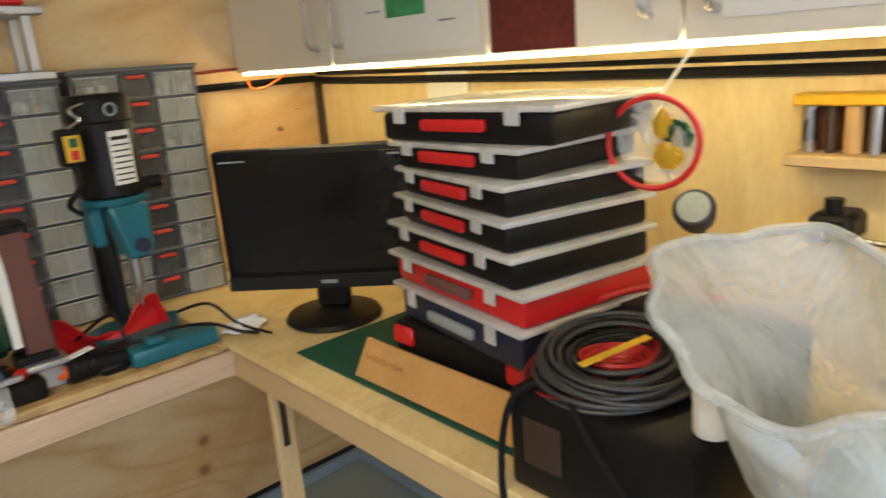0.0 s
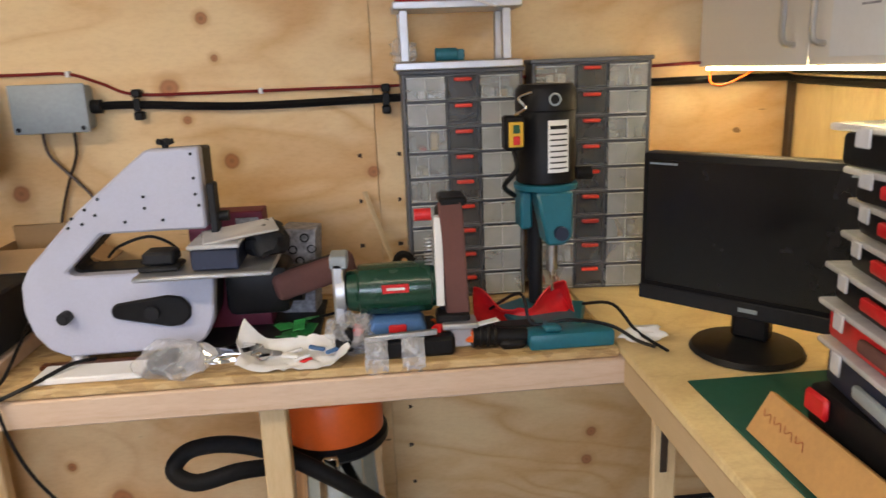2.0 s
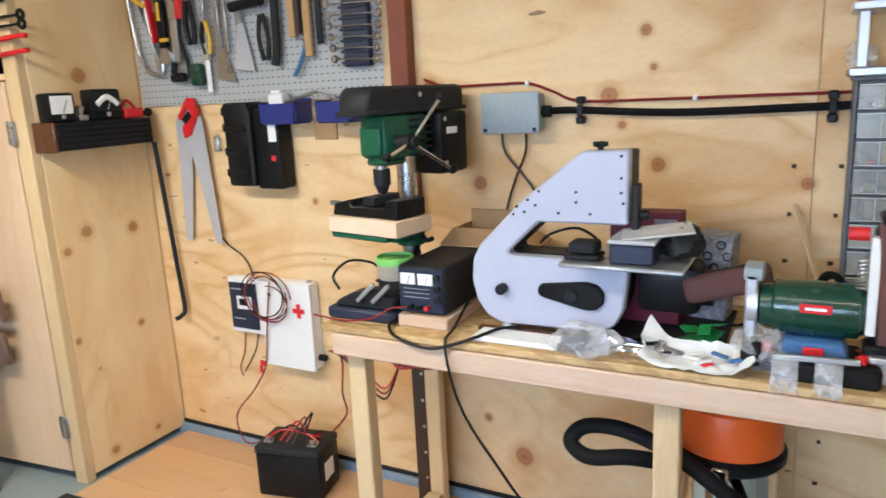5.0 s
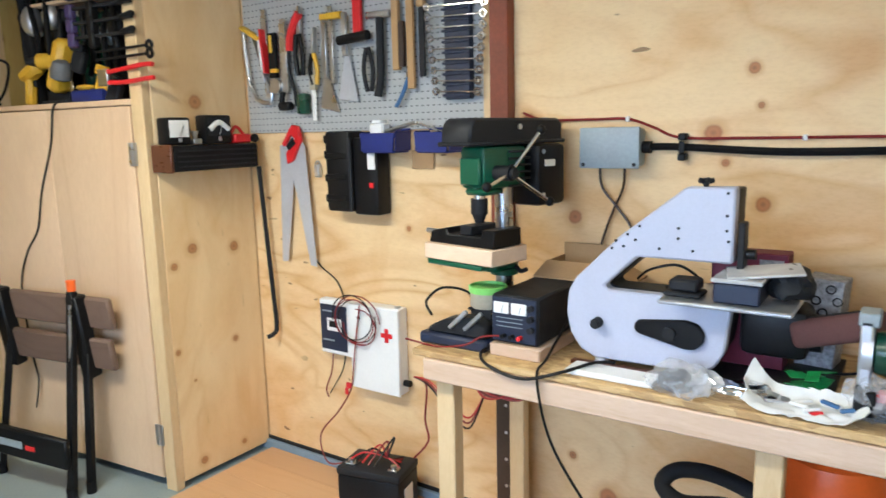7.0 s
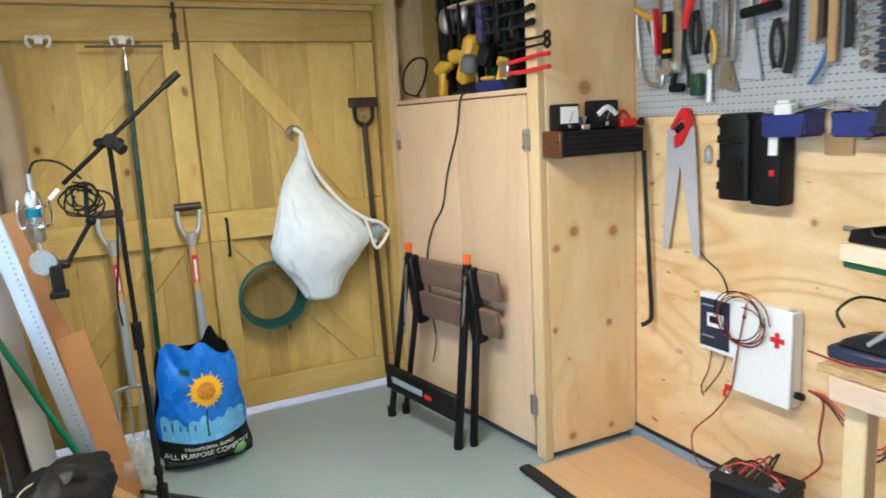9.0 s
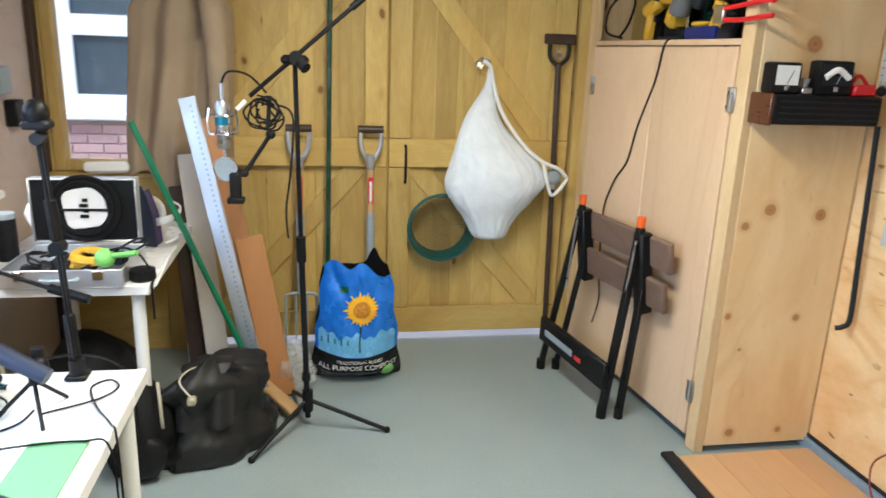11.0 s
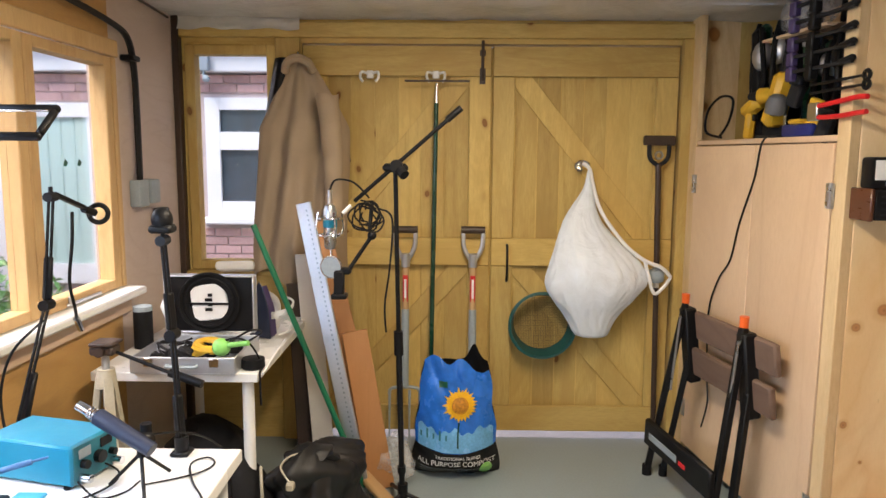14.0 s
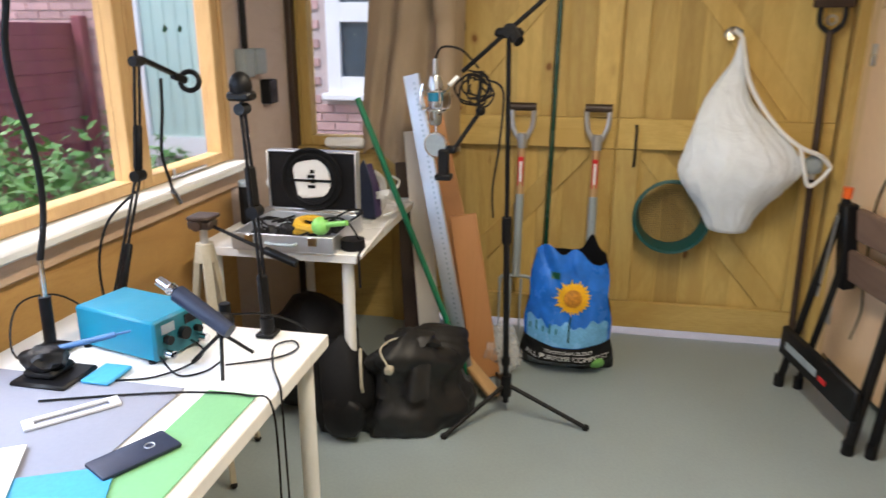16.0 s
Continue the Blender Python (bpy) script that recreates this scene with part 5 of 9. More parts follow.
single("paper_scraps", crumple((0.55, 2.47, 1.651), 0.12, 0.06, 0.045, 33, 0.6), PAPER, "crumpled white packaging heaped on the shelf", "packaging")
single("clear_wrap", crumple((0.44, 2.50, 1.487), 0.035, 0.05, 0.03, 35, 0.6), BAGFILM, "ball of clear wrap on the lower shelf", "packaging")
single("paper_scraps", moved(box(-0.07, -0.012, 0, 0.07, 0.012, 0.003, 0.001), pose(0.60, 2.42, 1.632, 10, 18, -8)), PAPER, "white cable-tie strips hanging off the shelf", "packaging")

td = thing("pillar_drill", (0.735, 2.2, BZ), "small black and teal pillar drill", "drill")
part("motor", lathe([(0.062, 0.0), (0.068, 0.006), (0.068, 0.16), (0.066, 0.163), (0.069, 0.166), (0.069, 0.21), (0.06, 0.222), (0.0, 0.224)], (0.737, 2.20, 1.205), seg=36), BLACK, td)
part("rating_label", sheet(lambda u, v: Vector((0.737 + 0.0687 * math.sin(-0.15 + 0.75 * u), 2.20 - 0.0687 * math.cos(-0.15 + 0.75 * u), 1.235 + 0.115 * v)), 10, 3), PAPER, td, "white rating label")
for k in range(8):
    part("print_bar", sheet(lambda u, v, k=k: Vector((0.737 + 0.0692 * math.sin(-0.08 + 0.6 * u), 2.20 - 0.0692 * math.cos(-0.08 + 0.6 * u), 1.243 + 0.0125 * k + (0.008 if k > 6 else 0.0035) * v)), 8, 2), BLACK, td)
part("badge", ring((0.742, 2.1298, 1.395), 0.012, 0.0025, (0, 1, 0), 18, 5), GREYP, td)
part("collar", lathe([(0.072, 0), (0.074, 0.004), (0.074, 0.012), (0.07, 0.014)], (0.737, 2.20, 1.192), seg=36), TEAL, td)
part("gear_housing", join(prism([(0.70, 1.192), (0.785, 1.192), (0.785, 1.085), (0.765, 1.068), (0.725, 1.068), (0.72, 1.10)], 2.13, 2.21, 0.006), box(0.672, 2.17, 1.10, 0.70, 2.24, 1.19, 0.006)), TEAL, td)
part("depth_knob", cyl((0.755, 2.115, 1.098), (0.755, 2.13, 1.098), 0.016), NAVY, td)
part("spindle", join(cyl((0.745, 2.17, 1.0), (0.745, 2.17, 1.067), 0.013), cyl((0.745, 2.17, 0.95), (0.745, 2.17, 1.0), 0.004)), STEEL, td)
part("pillar", cyl((0.735, 2.30, BZ + 0.03), (0.735, 2.30, 1.33), 0.018), DARK, td)
part("arm", box(0.715, 2.24, 1.13, 0.755, 2.31, 1.18, 0.006), DARK, td)
part("foot", join(prism([(0.67, 2.06 + 0.06), (0.80, 2.12), (0.86, 2.28), (0.70, 2.34), (0.62, 2.28)], BZ, BZ + 0.03, 0.005, "xy")), TEAL, td)
sb = part("switch_box", box(0.628, 2.115, 1.29, 0.672, 2.155, 1.365, 0.005), BLACK, td)
part("switch_face", box(0.636, 2.109, 1.298, 0.668, 2.1145, 1.352, 0.002), YELLOW, sb)
part("button", box(0.645, 2.105, 1.303, 0.660, 2.1085, 1.322, 0.002), RED, sb)
part("button", box(0.645, 2.105, 1.328, 0.660, 2.1085, 1.346, 0.002), MIDGREEN, sb)
part("lever", tube([(0.69, 2.13, 1.41), (0.66, 2.12, 1.40), (0.675, 2.12, 1.38), (0.65, 2.12, 1.365)], 0.004), CHROME, td)
part("lead", tube([(0.65, 2.13, 1.29), (0.655, 2.12, 1.25), (0.63, 2.14, 1.21), (0.66, 2.18, 1.18)], 0.006), BLACK, td)
part("side_knob", cyl((0.81, 2.20, 1.222), (0.845, 2.20, 1.222), 0.015), BLACK, td)

def cloth_top(u):
    return 0.072 * max(0.0, 1 - u * 2.6) + (0.035 + 0.10 * max(0.0, (u - 0.4) / 0.55) ** 1.3) * min(1.0, (1 - u) * 9 + 0.1) + 0.01 * math.sin(u * 19)


single("red_cloth", sheet(lambda u, v: Vector((0.562 + 0.25 * u, 2.172 + 0.055 * math.sin(math.pi * v) * (0.6 + 0.4 * math.sin(u * 9)) + 0.03 * v, BZ + 0.004 + cloth_top(u) * v + 0.010 * noise.noise(Vector((u * 7, v * 5, 2))) * v)), 44, 16, 0.003), RED, "bright red cloth bunched under the drill", "cloth")
single("vee_block", box(0.55, 2.12, BZ, 0.70, 2.165, 0.885, 0.004), DARK, "dark grey machined bar lying on the bench", "bar")
single("drill_part", join(box(0.665, 2.045, BZ, 0.86, 2.11, 0.888, 0.008, 2), box(0.70, 2.05, 0.889, 0.74, 2.09, 0.905, 0.005)), TEAL, "flat teal enamelled machine part on the bench edge", "machine part")
hnd = thing("hand_tool", (0.59, 2.08, BZ), "black power tool with ribbed handle", "power tool")
part("body", join(cyl((0.545, 2.09, 0.88), (0.665, 2.085, 0.873), 0.021, 0.019), box(0.60, 2.06, BZ, 0.665, 2.11, 0.875, 0.01)), BLACK, hnd)
for k in range(4):
    part("rib", ring((0.545 + 0.016 * k, 2.09, 0.879), 0.022, 0.004, (1, 0, -0.06), 18, 6), BLACK, hnd)
single("white_label", moved(box(-0.03, -0.01, 0, 0.03, 0.01, 0.004, 0.001), pose(0.575, 2.10, 0.905, 0, -6, 12)), PAPER, "torn white label on the tool", "label")
cable([(0.60, 2.25, 0.88), (0.66, 2.13, 0.96), (0.68, 2.09, 0.90), (0.76, 2.07, 0.91), (0.85, 2.06, 0.895), (0.90, 2.02, 0.87), (0.93, 1.99, 0.865)], 0.004, BLACK, "black lead trailing across the bench end")
cable([(0.83, 2.2, 0.90), (0.87, 2.1, 0.93), (0.91, 2.05, 0.88), (0.95, 1.97, 0.862)], 0.004, BLACK, "second black lead trailing across the bench end")
single("tape_scrap", crumple((0.93, 2.06, BZ + 0.002), 0.045, 0.025, 0.02, 41, 0.5), PAPER, "crumpled white paper scrap at the bench end", "scrap")
cd = thing("open_carton", (-0.55, 2.5, BZ), "open brown cardboard carton behind the drill", "carton")
part("carton", join(box(-0.64, 2.44, BZ, -0.46, 2.445, 1.06), box(-0.64, 2.57, BZ, -0.46, 2.575, 1.10), box(-0.64, 2.446, BZ, -0.636, 2.569, 1.06), box(-0.464, 2.446, BZ, -0.46, 2.569, 1.06), box(-0.635, 2.446, BZ, -0.465, 2.569, BZ + 0.004, 0)), CARD, cd)
part("flap", moved(box(-0.09, 0, -0.003, 0.09, 0.10, 0.003, 0.001), pose(-0.55, 2.44, 1.06, 200, 0, 0)), CARD, cd)
part("flap", moved(box(0, -0.06, -0.003, 0.11, 0.06, 0.003, 0.001), pose(-0.46, 2.507, 1.06, 0, 26, 0)), CARD, cd)

# ---- under the bench ----
vac = thing("workshop_vacuum", (0.19, 2.36, 0), "orange and steel workshop vacuum cleaner under the bench", "vacuum cleaner")
part("drum", lathe([(0.10, 0.07), (0.125, 0.08), (0.127, 0.30), (0.130, 0.31), (0.127, 0.32), (0.127, 0.50), (0.10, 0.51)], (0.19, 2.36, 0), seg=36), CHROME, vac)
part("lid_rim", lathe([(0.138, 0.505), (0.146, 0.515), (0.146, 0.535), (0.136, 0.545)], (0.19, 2.36, 0), seg=36), BLACK, vac)
part("lid", lathe([(0.136, 0.546), (0.135, 0.60), (0.12, 0.655), (0.08, 0.68), (0.0, 0.685)], (0.19, 2.36, 0), seg=36), ORANGE, vac)
for a in (0.6, 2.2, 3.8, 5.4):
    part("caster", join(cyl((0.19 + 0.13 * math.cos(a), 2.36 + 0.13 * math.sin(a), 0.02), (0.19 + 0.13 * math.cos(a), 2.36 + 0.13 * math.sin(a), 0.09), 0.014), ball((0.19 + 0.13 * math.cos(a), 2.36 + 0.13 * math.sin(a), 0.022), 0.022)), BLACK, vac)
part("hose", tube([(0.06, 2.25, 0.50), (-0.03, 2.19, 0.53), (-0.13, 2.17, 0.52), (-0.185, 2.19, 0.545), (-0.15, 2.21, 0.585), (-0.05, 2.20, 0.60), (0.07, 2.18, 0.575), (0.18, 2.16, 0.52), (0.27, 2.18, 0.44), (0.34, 2.24, 0.33), (0.38, 2.33, 0.18), (0.36, 2.42, 0.05)], 0.021, 12, 8), RUBBER, vac, "ribbed black suction hose")
part("latch", box(0.17, 2.205, 0.47, 0.21, 2.232, 0.535, 0.006), CHROME, vac)
cable([(-0.6, 2.4, 0.02), (-0.45, 2.35, 0.05), (-0.3, 2.42, 0.06), (-0.25, 2.5, 0.03), (-0.35, 2.52, 0.02), (-0.5, 2.45, 0.015)], 0.006, BLACK, "black lead coiled on the floor")
for k in range(4):
    cable([(-0.92, 2.40, 0.70 + 0.01 * k), (-0.83, 2.35, 0.64 - 0.012 * k), (-0.72, 2.38, 0.60 + 0.01 * k), (-0.62, 2.45, 0.66 + 0.015 * k), (-0.60, 2.5, 0.75)], 0.004, REDWIRE if k % 2 else COPPER, "red battery lead hung under the bench")

# ---- on the north wall ----
jb = thing("junction_box", (-0.475, 2.56, 1.345), "grey electrical junction box on the wall", "junction box")
part("body", box(-0.565, 2.535, 1.348, -0.385, 2.598, 1.462, 0.012, 2), GREYP, jb)
part("lid", box(-0.57, 2.522, 1.343, -0.38, 2.534, 1.467, 0.008, 2), GREYP, jb)
part("gland", cyl((-0.385, 2.57, 1.405), (-0.36, 2.57, 1.405), 0.018), BLACK, jb)
for x in (-0.555, -0.395):
    part("lid_screw", cyl((x, 2.519, 1.355), (x, 2.5225, 1.355), 0.006, seg=8), DARK, jb)
cable([(-0.37, 2.575, 1.405), (-0.28, 2.585, 1.405), (0.0, 2.585, 1.390), (0.3, 2.585, 1.393), (0.45, 2.585, 1.396), (0.8, 2.585, 1.405), (1.3, 2.585, 1.41), (1.52, 2.56, 1.41)], 0.012, BLACK, "thick black armoured cable clipped along the wall", "armoured_cable")
cable([(-0.80, 2.59, 1.52), (-0.72, 2.59, 1.495), (-0.55, 2.59, 1.492), (-0.44, 2.59, 1.49), (-0.36, 2.59, 1.463), (-0.28, 2.59, 1.432), (-0.1, 2.59, 1.428), (0.2, 2.59, 1.428), (0.45, 2.59, 1.428), (0.85, 2.59, 1.44), (1.2, 2.588, 1.455), (1.5, 2.57, 1.46)], 0.0045, COPPER, "thin dark red cable above the armoured cable")
for x, z in ((-0.27, 1.405), (0.385, 1.394)):
    single("cable_clip", join(box(x - 0.012, 2.566, z - 0.04, x + 0.012, 2.598, z - 0.018, 0.004), box(x - 0.012, 2.566, z + 0.018, x + 0.012, 2.598, z + 0.04, 0.004), box(x - 0.009, 2.566, z - 0.017, x + 0.009, 2.570, z + 0.017, 0.002)), BLACK, "black cable cleat screwed to the wall", "cable clip", "cable clips")
for x, z in ((-0.72, 1.495), (-0.44, 1.49), (0.05, 1.428)):
    single("cable_clip", box(x - 0.006, 2.583, z - 0.008, x + 0.006, 2.599, z + 0.008, 0.002), PAPER, "small white cable clip on the wall", "cable clip", "small cable clips")
cable([(-0.52, 2.57, 1.345), (-0.515, 2.58, 1.28), (-0.46, 2.585, 1.21), (-0.42, 2.585, 1.15), (-0.41, 2.57, 1.05), (-0.42, 2.5, 0.95)], 0.004, DARKPOST, "dark lead hanging from the junction box")
cable([(-0.44, 2.57, 1.345), (-0.45, 2.585, 1.28), (-0.48, 2.585, 1.21), (-0.51, 2.58, 1.12), (-0.53, 2.57, 1.02)], 0.004, DARKPOST, "second lead hanging from the junction box")

# pegboard and hand tools
PB = 2.585
peg = thing("pegboard", (-1.55, 2.59, 1.48), "grey perforated tool board full of hand tools", "pegboard")
part("board", box(-2.15, 2.588, 1.475, -0.95, 2.598, 2.12, 0.002), GREYPEG, peg)
# slots are flat quads; the shade inside each hole is painted as darker grey
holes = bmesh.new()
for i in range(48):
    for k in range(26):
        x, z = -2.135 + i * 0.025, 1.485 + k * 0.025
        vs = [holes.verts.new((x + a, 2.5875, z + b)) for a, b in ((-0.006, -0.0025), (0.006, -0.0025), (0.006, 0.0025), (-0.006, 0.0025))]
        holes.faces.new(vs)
hp = part("slot", holes, SLOTSHADE, peg)
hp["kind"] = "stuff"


def hang(name, label, category, pieces, group="hand tools"):
    """pieces: (part name, mesh, material)"""
    lo = pieces[0][1].verts
    lo.ensure_lookup_table()
    t = thing(name, tuple(lo[0].co), label, category, group)
    for n, b, m in pieces:
        part(n, b, m, t)
    return t


def bar(x, z0, z1, w, y=2.56, t=0.012, lean=0.0):
    return beam((x, y, z0), (x + lean, y, z1), w * 1.25, t, 0.003)


hang("saw_bow", "bow saw with a yellow grip and steel bow", "saw", [("bow", tube([(-2.12, 2.56, 1.90), (-2.10, 2.56, 1.70), (-2.06, 2.56, 1.62), (-1.98, 2.56, 1.60), (-1.965, 2.56, 1.64)], 0.009), STEEL), ("grip", beam((-2.13, 2.56, 1.92), (-2.02, 2.56, 1.86), 0.035, 0.02, 0.008), YELLOW), ("blade", beam((-2.06, 2.56, 1.88), (-1.975, 2.56, 1.64), 0.02, 0.003), STEEL)])
hang("hacksaw", "small hacksaw with red and black grip", "saw", [("frame", tube([(-2.03, 2.56, 1.88), (-2.01, 2.56, 1.72), (-1.96, 2.56, 1.64)], 0.008), STEEL), ("grip", bar(-1.985, 1.72, 1.90, 0.03, lean=-0.02), RED)])
hang("utility_knife", "black and yellow utility knife", "knife", [("body", bar(-1.945, 1.70, 1.88, 0.034, t=0.02), BLACK), ("slider", bar(-1.945, 1.80, 1.87, 0.014, 2.547, 0.006), YELLOW), ("tip", bar(-1.945, 1.665, 1.70, 0.02, t=0.006), STEEL)])
hang("tape_measure", "chrome and yellow tape reel", "tape measure", [("body", cyl((-1.93, 2.545, 1.665), (-1.93, 2.575, 1.665), 0.03), STEEL), ("tab", box(-1.95, 2.54, 1.72, -1.91, 2.56, 1.735, 0.003), YELLOW)])
hang("plumb_level", "grey metal rule hanging on the board", "rule", [("rule", bar(-1.885, 1.64, 1.93, 0.03, t=0.004), STEEL)])
hang("bow_saw_red", "red handled folding saw with curved grip", "saw", [("handle", tube([(-1.84, 2.555, 1.80), (-1.835, 2.555, 1.85), (-1.81, 2.555, 1.90), (-1.78, 2.555, 1.94)], 0.018), RED), ("blade", tube([(-1.85, 2.56, 1.80), (-1.855, 2.56, 1.72), (-1.83, 2.56, 1.64), (-1.825, 2.56, 1.58)], 0.008), DARK)])
hang("pliers", "grey pliers with dark grips", "pliers", [("jaw", bar(-1.715, 1.78, 1.88, 0.02, lean=0.01), STEEL), ("grip", tube([(-1.72, 2.555, 1.78), (-1.735, 2.555, 1.72), (-1.72, 2.555, 1.66)], 0.009), BLACK), ("grip", tube([(-1.71, 2.555, 1.78), (-1.695, 2.555, 1.72), (-1.70, 2.555, 1.66)], 0.009), YELLOW)])
hang("square", "steel try square with a broad blade", "square", [("blade", prism([(-1.70, 1.57), (-1.60, 1.55), (-1.645, 1.68), (-1.675, 1.70)], 2.57, 2.575, 0.001), STEEL), ("stock", bar(-1.655, 1.68, 1.93, 0.02, t=0.014), STEEL)])
hang("chisel", "long chisel with pale handle", "chisel", [("blade", bar(-1.725, 1.52, 1.64, 0.018, t=0.006), PAPER), ("handle", bar(-1.725, 1.64, 1.70, 0.024, t=0.02), BEIGE)])
hang("file", "flat steel file on the tool board", "file", [("file", bar(-1.62, 1.66, 1.95, 0.016, t=0.006), STEEL)])
hang("mallet", "rubber mallet with a red shaft", "mallet", [("shaft", bar(-1.48, 1.83, 2.0, 0.03, t=0.02), RED), ("head", cyl((-1.565, 2.545, 1.815), (-1.42, 2.545, 1.825), 0.018), BLACK)])
hang("claw_hammer", "claw hammer with black rubber grip", "hammer", [("grip", tube([(-1.39, 2.555, 1.60), (-1.375, 2.555, 1.68), (-1.37, 2.555, 1.88)], 0.016), DARK), ("head", box(-1.43, 2.54, 1.88, -1.32, 2.57, 1.905, 0.006), STEEL)])
hang("wooden_brush", "wire brush with a wooden stock", "brush", [("stock", bar(-1.30, 1.69, 1.95, 0.024, t=0.02), ASH), ("bristle", bar(-1.275, 1.70, 1.86, 0.018, 2.56, 0.02), DARKPOST)])
hang("wood_chisel", "wooden handled scraper on the tool board", "scraper", [("handle", bar(-1.235, 1.62, 1.93, 0.024, t=0.016), ASH)])
hang("pincers", "blue handled side cutters", "pliers", [("grip", tube([(-1.31, 2.56, 1.56), (-1.28, 2.56, 1.60), (-1.25, 2.56, 1.66)], 0.008), STEELBLUE), ("jaw", bar(-1.245, 1.66, 1.70, 0.02), STEEL)])
hang("grip_tool", "dark green glue bottle on the board", "bottle", [("body", box(-1.81, 2.54, 1.545, -1.755, 2.58, 1.63, 0.012, 2), GREEN)])
hang("drill_bit_holder", "black clip with a small clamp", "clamp", [("clamp", join(box(-1.92, 2.54, 1.565, -1.85, 2.575, 1.60, 0.008), cyl((-1.90, 2.55, 1.60), (-1.89, 2.55, 1.64), 0.012)), BLACK)])
hang("yellow_spirit_level", "short yellow spirit level", "level", [("body", box(-1.67, 2.55, 1.90, -1.56, 2.575, 1.925, 0.004), YELLOW)])
hang("long_nose_pliers", "long-nose pliers with dark grips on the board", "pliers", [("jaw", bar(-1.79, 1.86, 1.97, 0.018), STEEL), ("grip", tube([(-1.80, 2.555, 1.86), (-1.81, 2.555, 1.78), (-1.80, 2.555, 1.70)], 0.010), BLACK), ("grip", tube([(-1.785, 2.555, 1.86), (-1.77, 2.555, 1.78), (-1.775, 2.555, 1.70)], 0.010), BLACK)])
hang("bolster", "broad steel bolster with a flared blade", "bolster", [("blade", prism([(-1.60, 1.60), (-1.50, 1.585), (-1.535, 1.76), (-1.56, 1.76)], 2.568, 2.574, 0.001), SAWBLADE), ("shank", bar(-1.548, 1.76, 1.92, 0.018, t=0.016), STEEL)])
hang("snips", "tin snips with worn grey handles", "snips", [("handle", tube([(-1.44, 2.555, 1.78), (-1.455, 2.555, 1.70), (-1.44, 2.555, 1.62)], 0.009), DARK), ("handle", tube([(-1.43, 2.555, 1.78), (-1.41, 2.555, 1.70), (-1.42, 2.555, 1.62)], 0.009), DARK)])
hang("rasp", "dark half-round rasp beside the spanners", "rasp", [("rasp", bar(-1.185, 1.66, 1.90, 0.022, t=0.008), DARK), ("handle", bar(-1.185, 1.90, 1.98, 0.026, t=0.022), ASH)])
hang("steel_rule", "long steel rule hanging on the board", "rule", [("rule", bar(-2.005, 1.62, 1.98, 0.022, 2.572, 0.003), STEEL)])
for k in range(10):
    z = 1.60 + k * 0.036
    w = 0.085 + 0.004 * k
    hang("spanner", "chrome combination spanner in a dark rack", "spanner", [("shank", beam((-1.035 - w, 2.545, z + 0.004), (-1.035 + w, 2.545, z - 0.004), 0.011, 0.005, 0.001), CHROME), ("ring_end", ring((-1.035 - w, 2.545, z + 0.004), 0.010, 0.005, (0, 1, 0), 14, 6), CHROME), ("open_end", ring((-1.035 + w, 2.545, z - 0.004), 0.011, 0.005, (0, 1, 0), 14, 6), CHROME)], "rack of spanners")
srk = thing("spanner_rack", (-1.04, 2.57, 1.575), "dark blue plastic spanner rack", "rack")
part("spine", box(-1.09, 2.557, 1.575, -0.985, 2.585, 1.99, 0.004), NAVY, srk)
for k in range(11):
    part("rung", box(-1.095, 2.548, 1.585 + 0.036 * k, -0.98, 2.5565, 1.594 + 0.036 * k, 0.002), NAVY, srk)

for x0, x1 in ((-1.43, -1.265), (-1.18, -1.03)):
    bin_ = thing("storage_bin", (x0, 2.55, 1.39), "blue open-fronted plastic storage bin on the wall", "bin", "blue bins")
    part("bin", join(prism([(x0 + 0.012, 1.395), (x1 - 0.012, 1.395), (x1, 1.465), (x0, 1.465)], 2.485, 2.49, 0.001), box(x0 + 0.01, 2.491, 1.392, x1 - 0.01, 2.584, 1.398, 0.001), box(x0, 2.491, 1.399, x0 + 0.005, 2.584, 1.47, 0.001), box(x1 - 0.005, 2.491, 1.399, x1, 2.584, 1.47, 0.001), box(x0, 2.579, 1.471, x1, 2.585, 1.48, 0.001)), BLUE, bin_)
single("glue_tube", join(box(-1.405, 2.51, 1.40, -1.34, 2.56, 1.50, 0.006), box(-1.395, 2.515, 1.501, -1.35, 2.555, 1.512, 0.003)), PAPER, "white tub standing in the blue bin", "tub")
single("screwdriver", join(cyl((-1.34, 2.53, 1.47), (-1.20, 2.53, 1.50), 0.007), cyl((-1.20, 2.53, 1.50), (-1.06, 2.53, 1.455), 0.004)), STEEL, "steel bar lying across the bins", "bar")
single("torn_card", box(-1.27, 2.592, 1.33, -1.17, 2.5985, 1.40, 0.001), CARD, "pale cardboard scrap pinned to the wall", "card")

pcase = thing("power_tool_case", (-1.5, 2.56, 1.16), "black plastic power tool case hung on the wall", "tool case")
part("case", box(-1.625, 2.50, 1.165, -1.50, 2.596, 1.475, 0.012, 2), BLACK, pcase)
part("lid", box(-1.498, 2.515, 1.155, -1.375, 2.596, 1.45, 0.012, 2), BLACK, pcase)
for z in (1.20, 1.28, 1.37, 1.43):
    part("rib", box(-1.640, 2.508, z, -1.627, 2.58, z + 0.03, 0.004), BLACK, pcase)
for z in (1.21, 1.29, 1.37):
    part("face_rib", box(-1.612, 2.494, z, -1.515, 2.4995, z + 0.022, 0.003), BLACK, pcase)
part("hinge_spine", cyl((-1.499, 2.505, 1.17), (-1.499, 2.505, 1.45), 0.009, seg=10), DARK, pcase)
part("label", box(-1.42, 2.5125, 1.33, -1.385, 2.5145, 1.415, 0), PAPER, pcase)
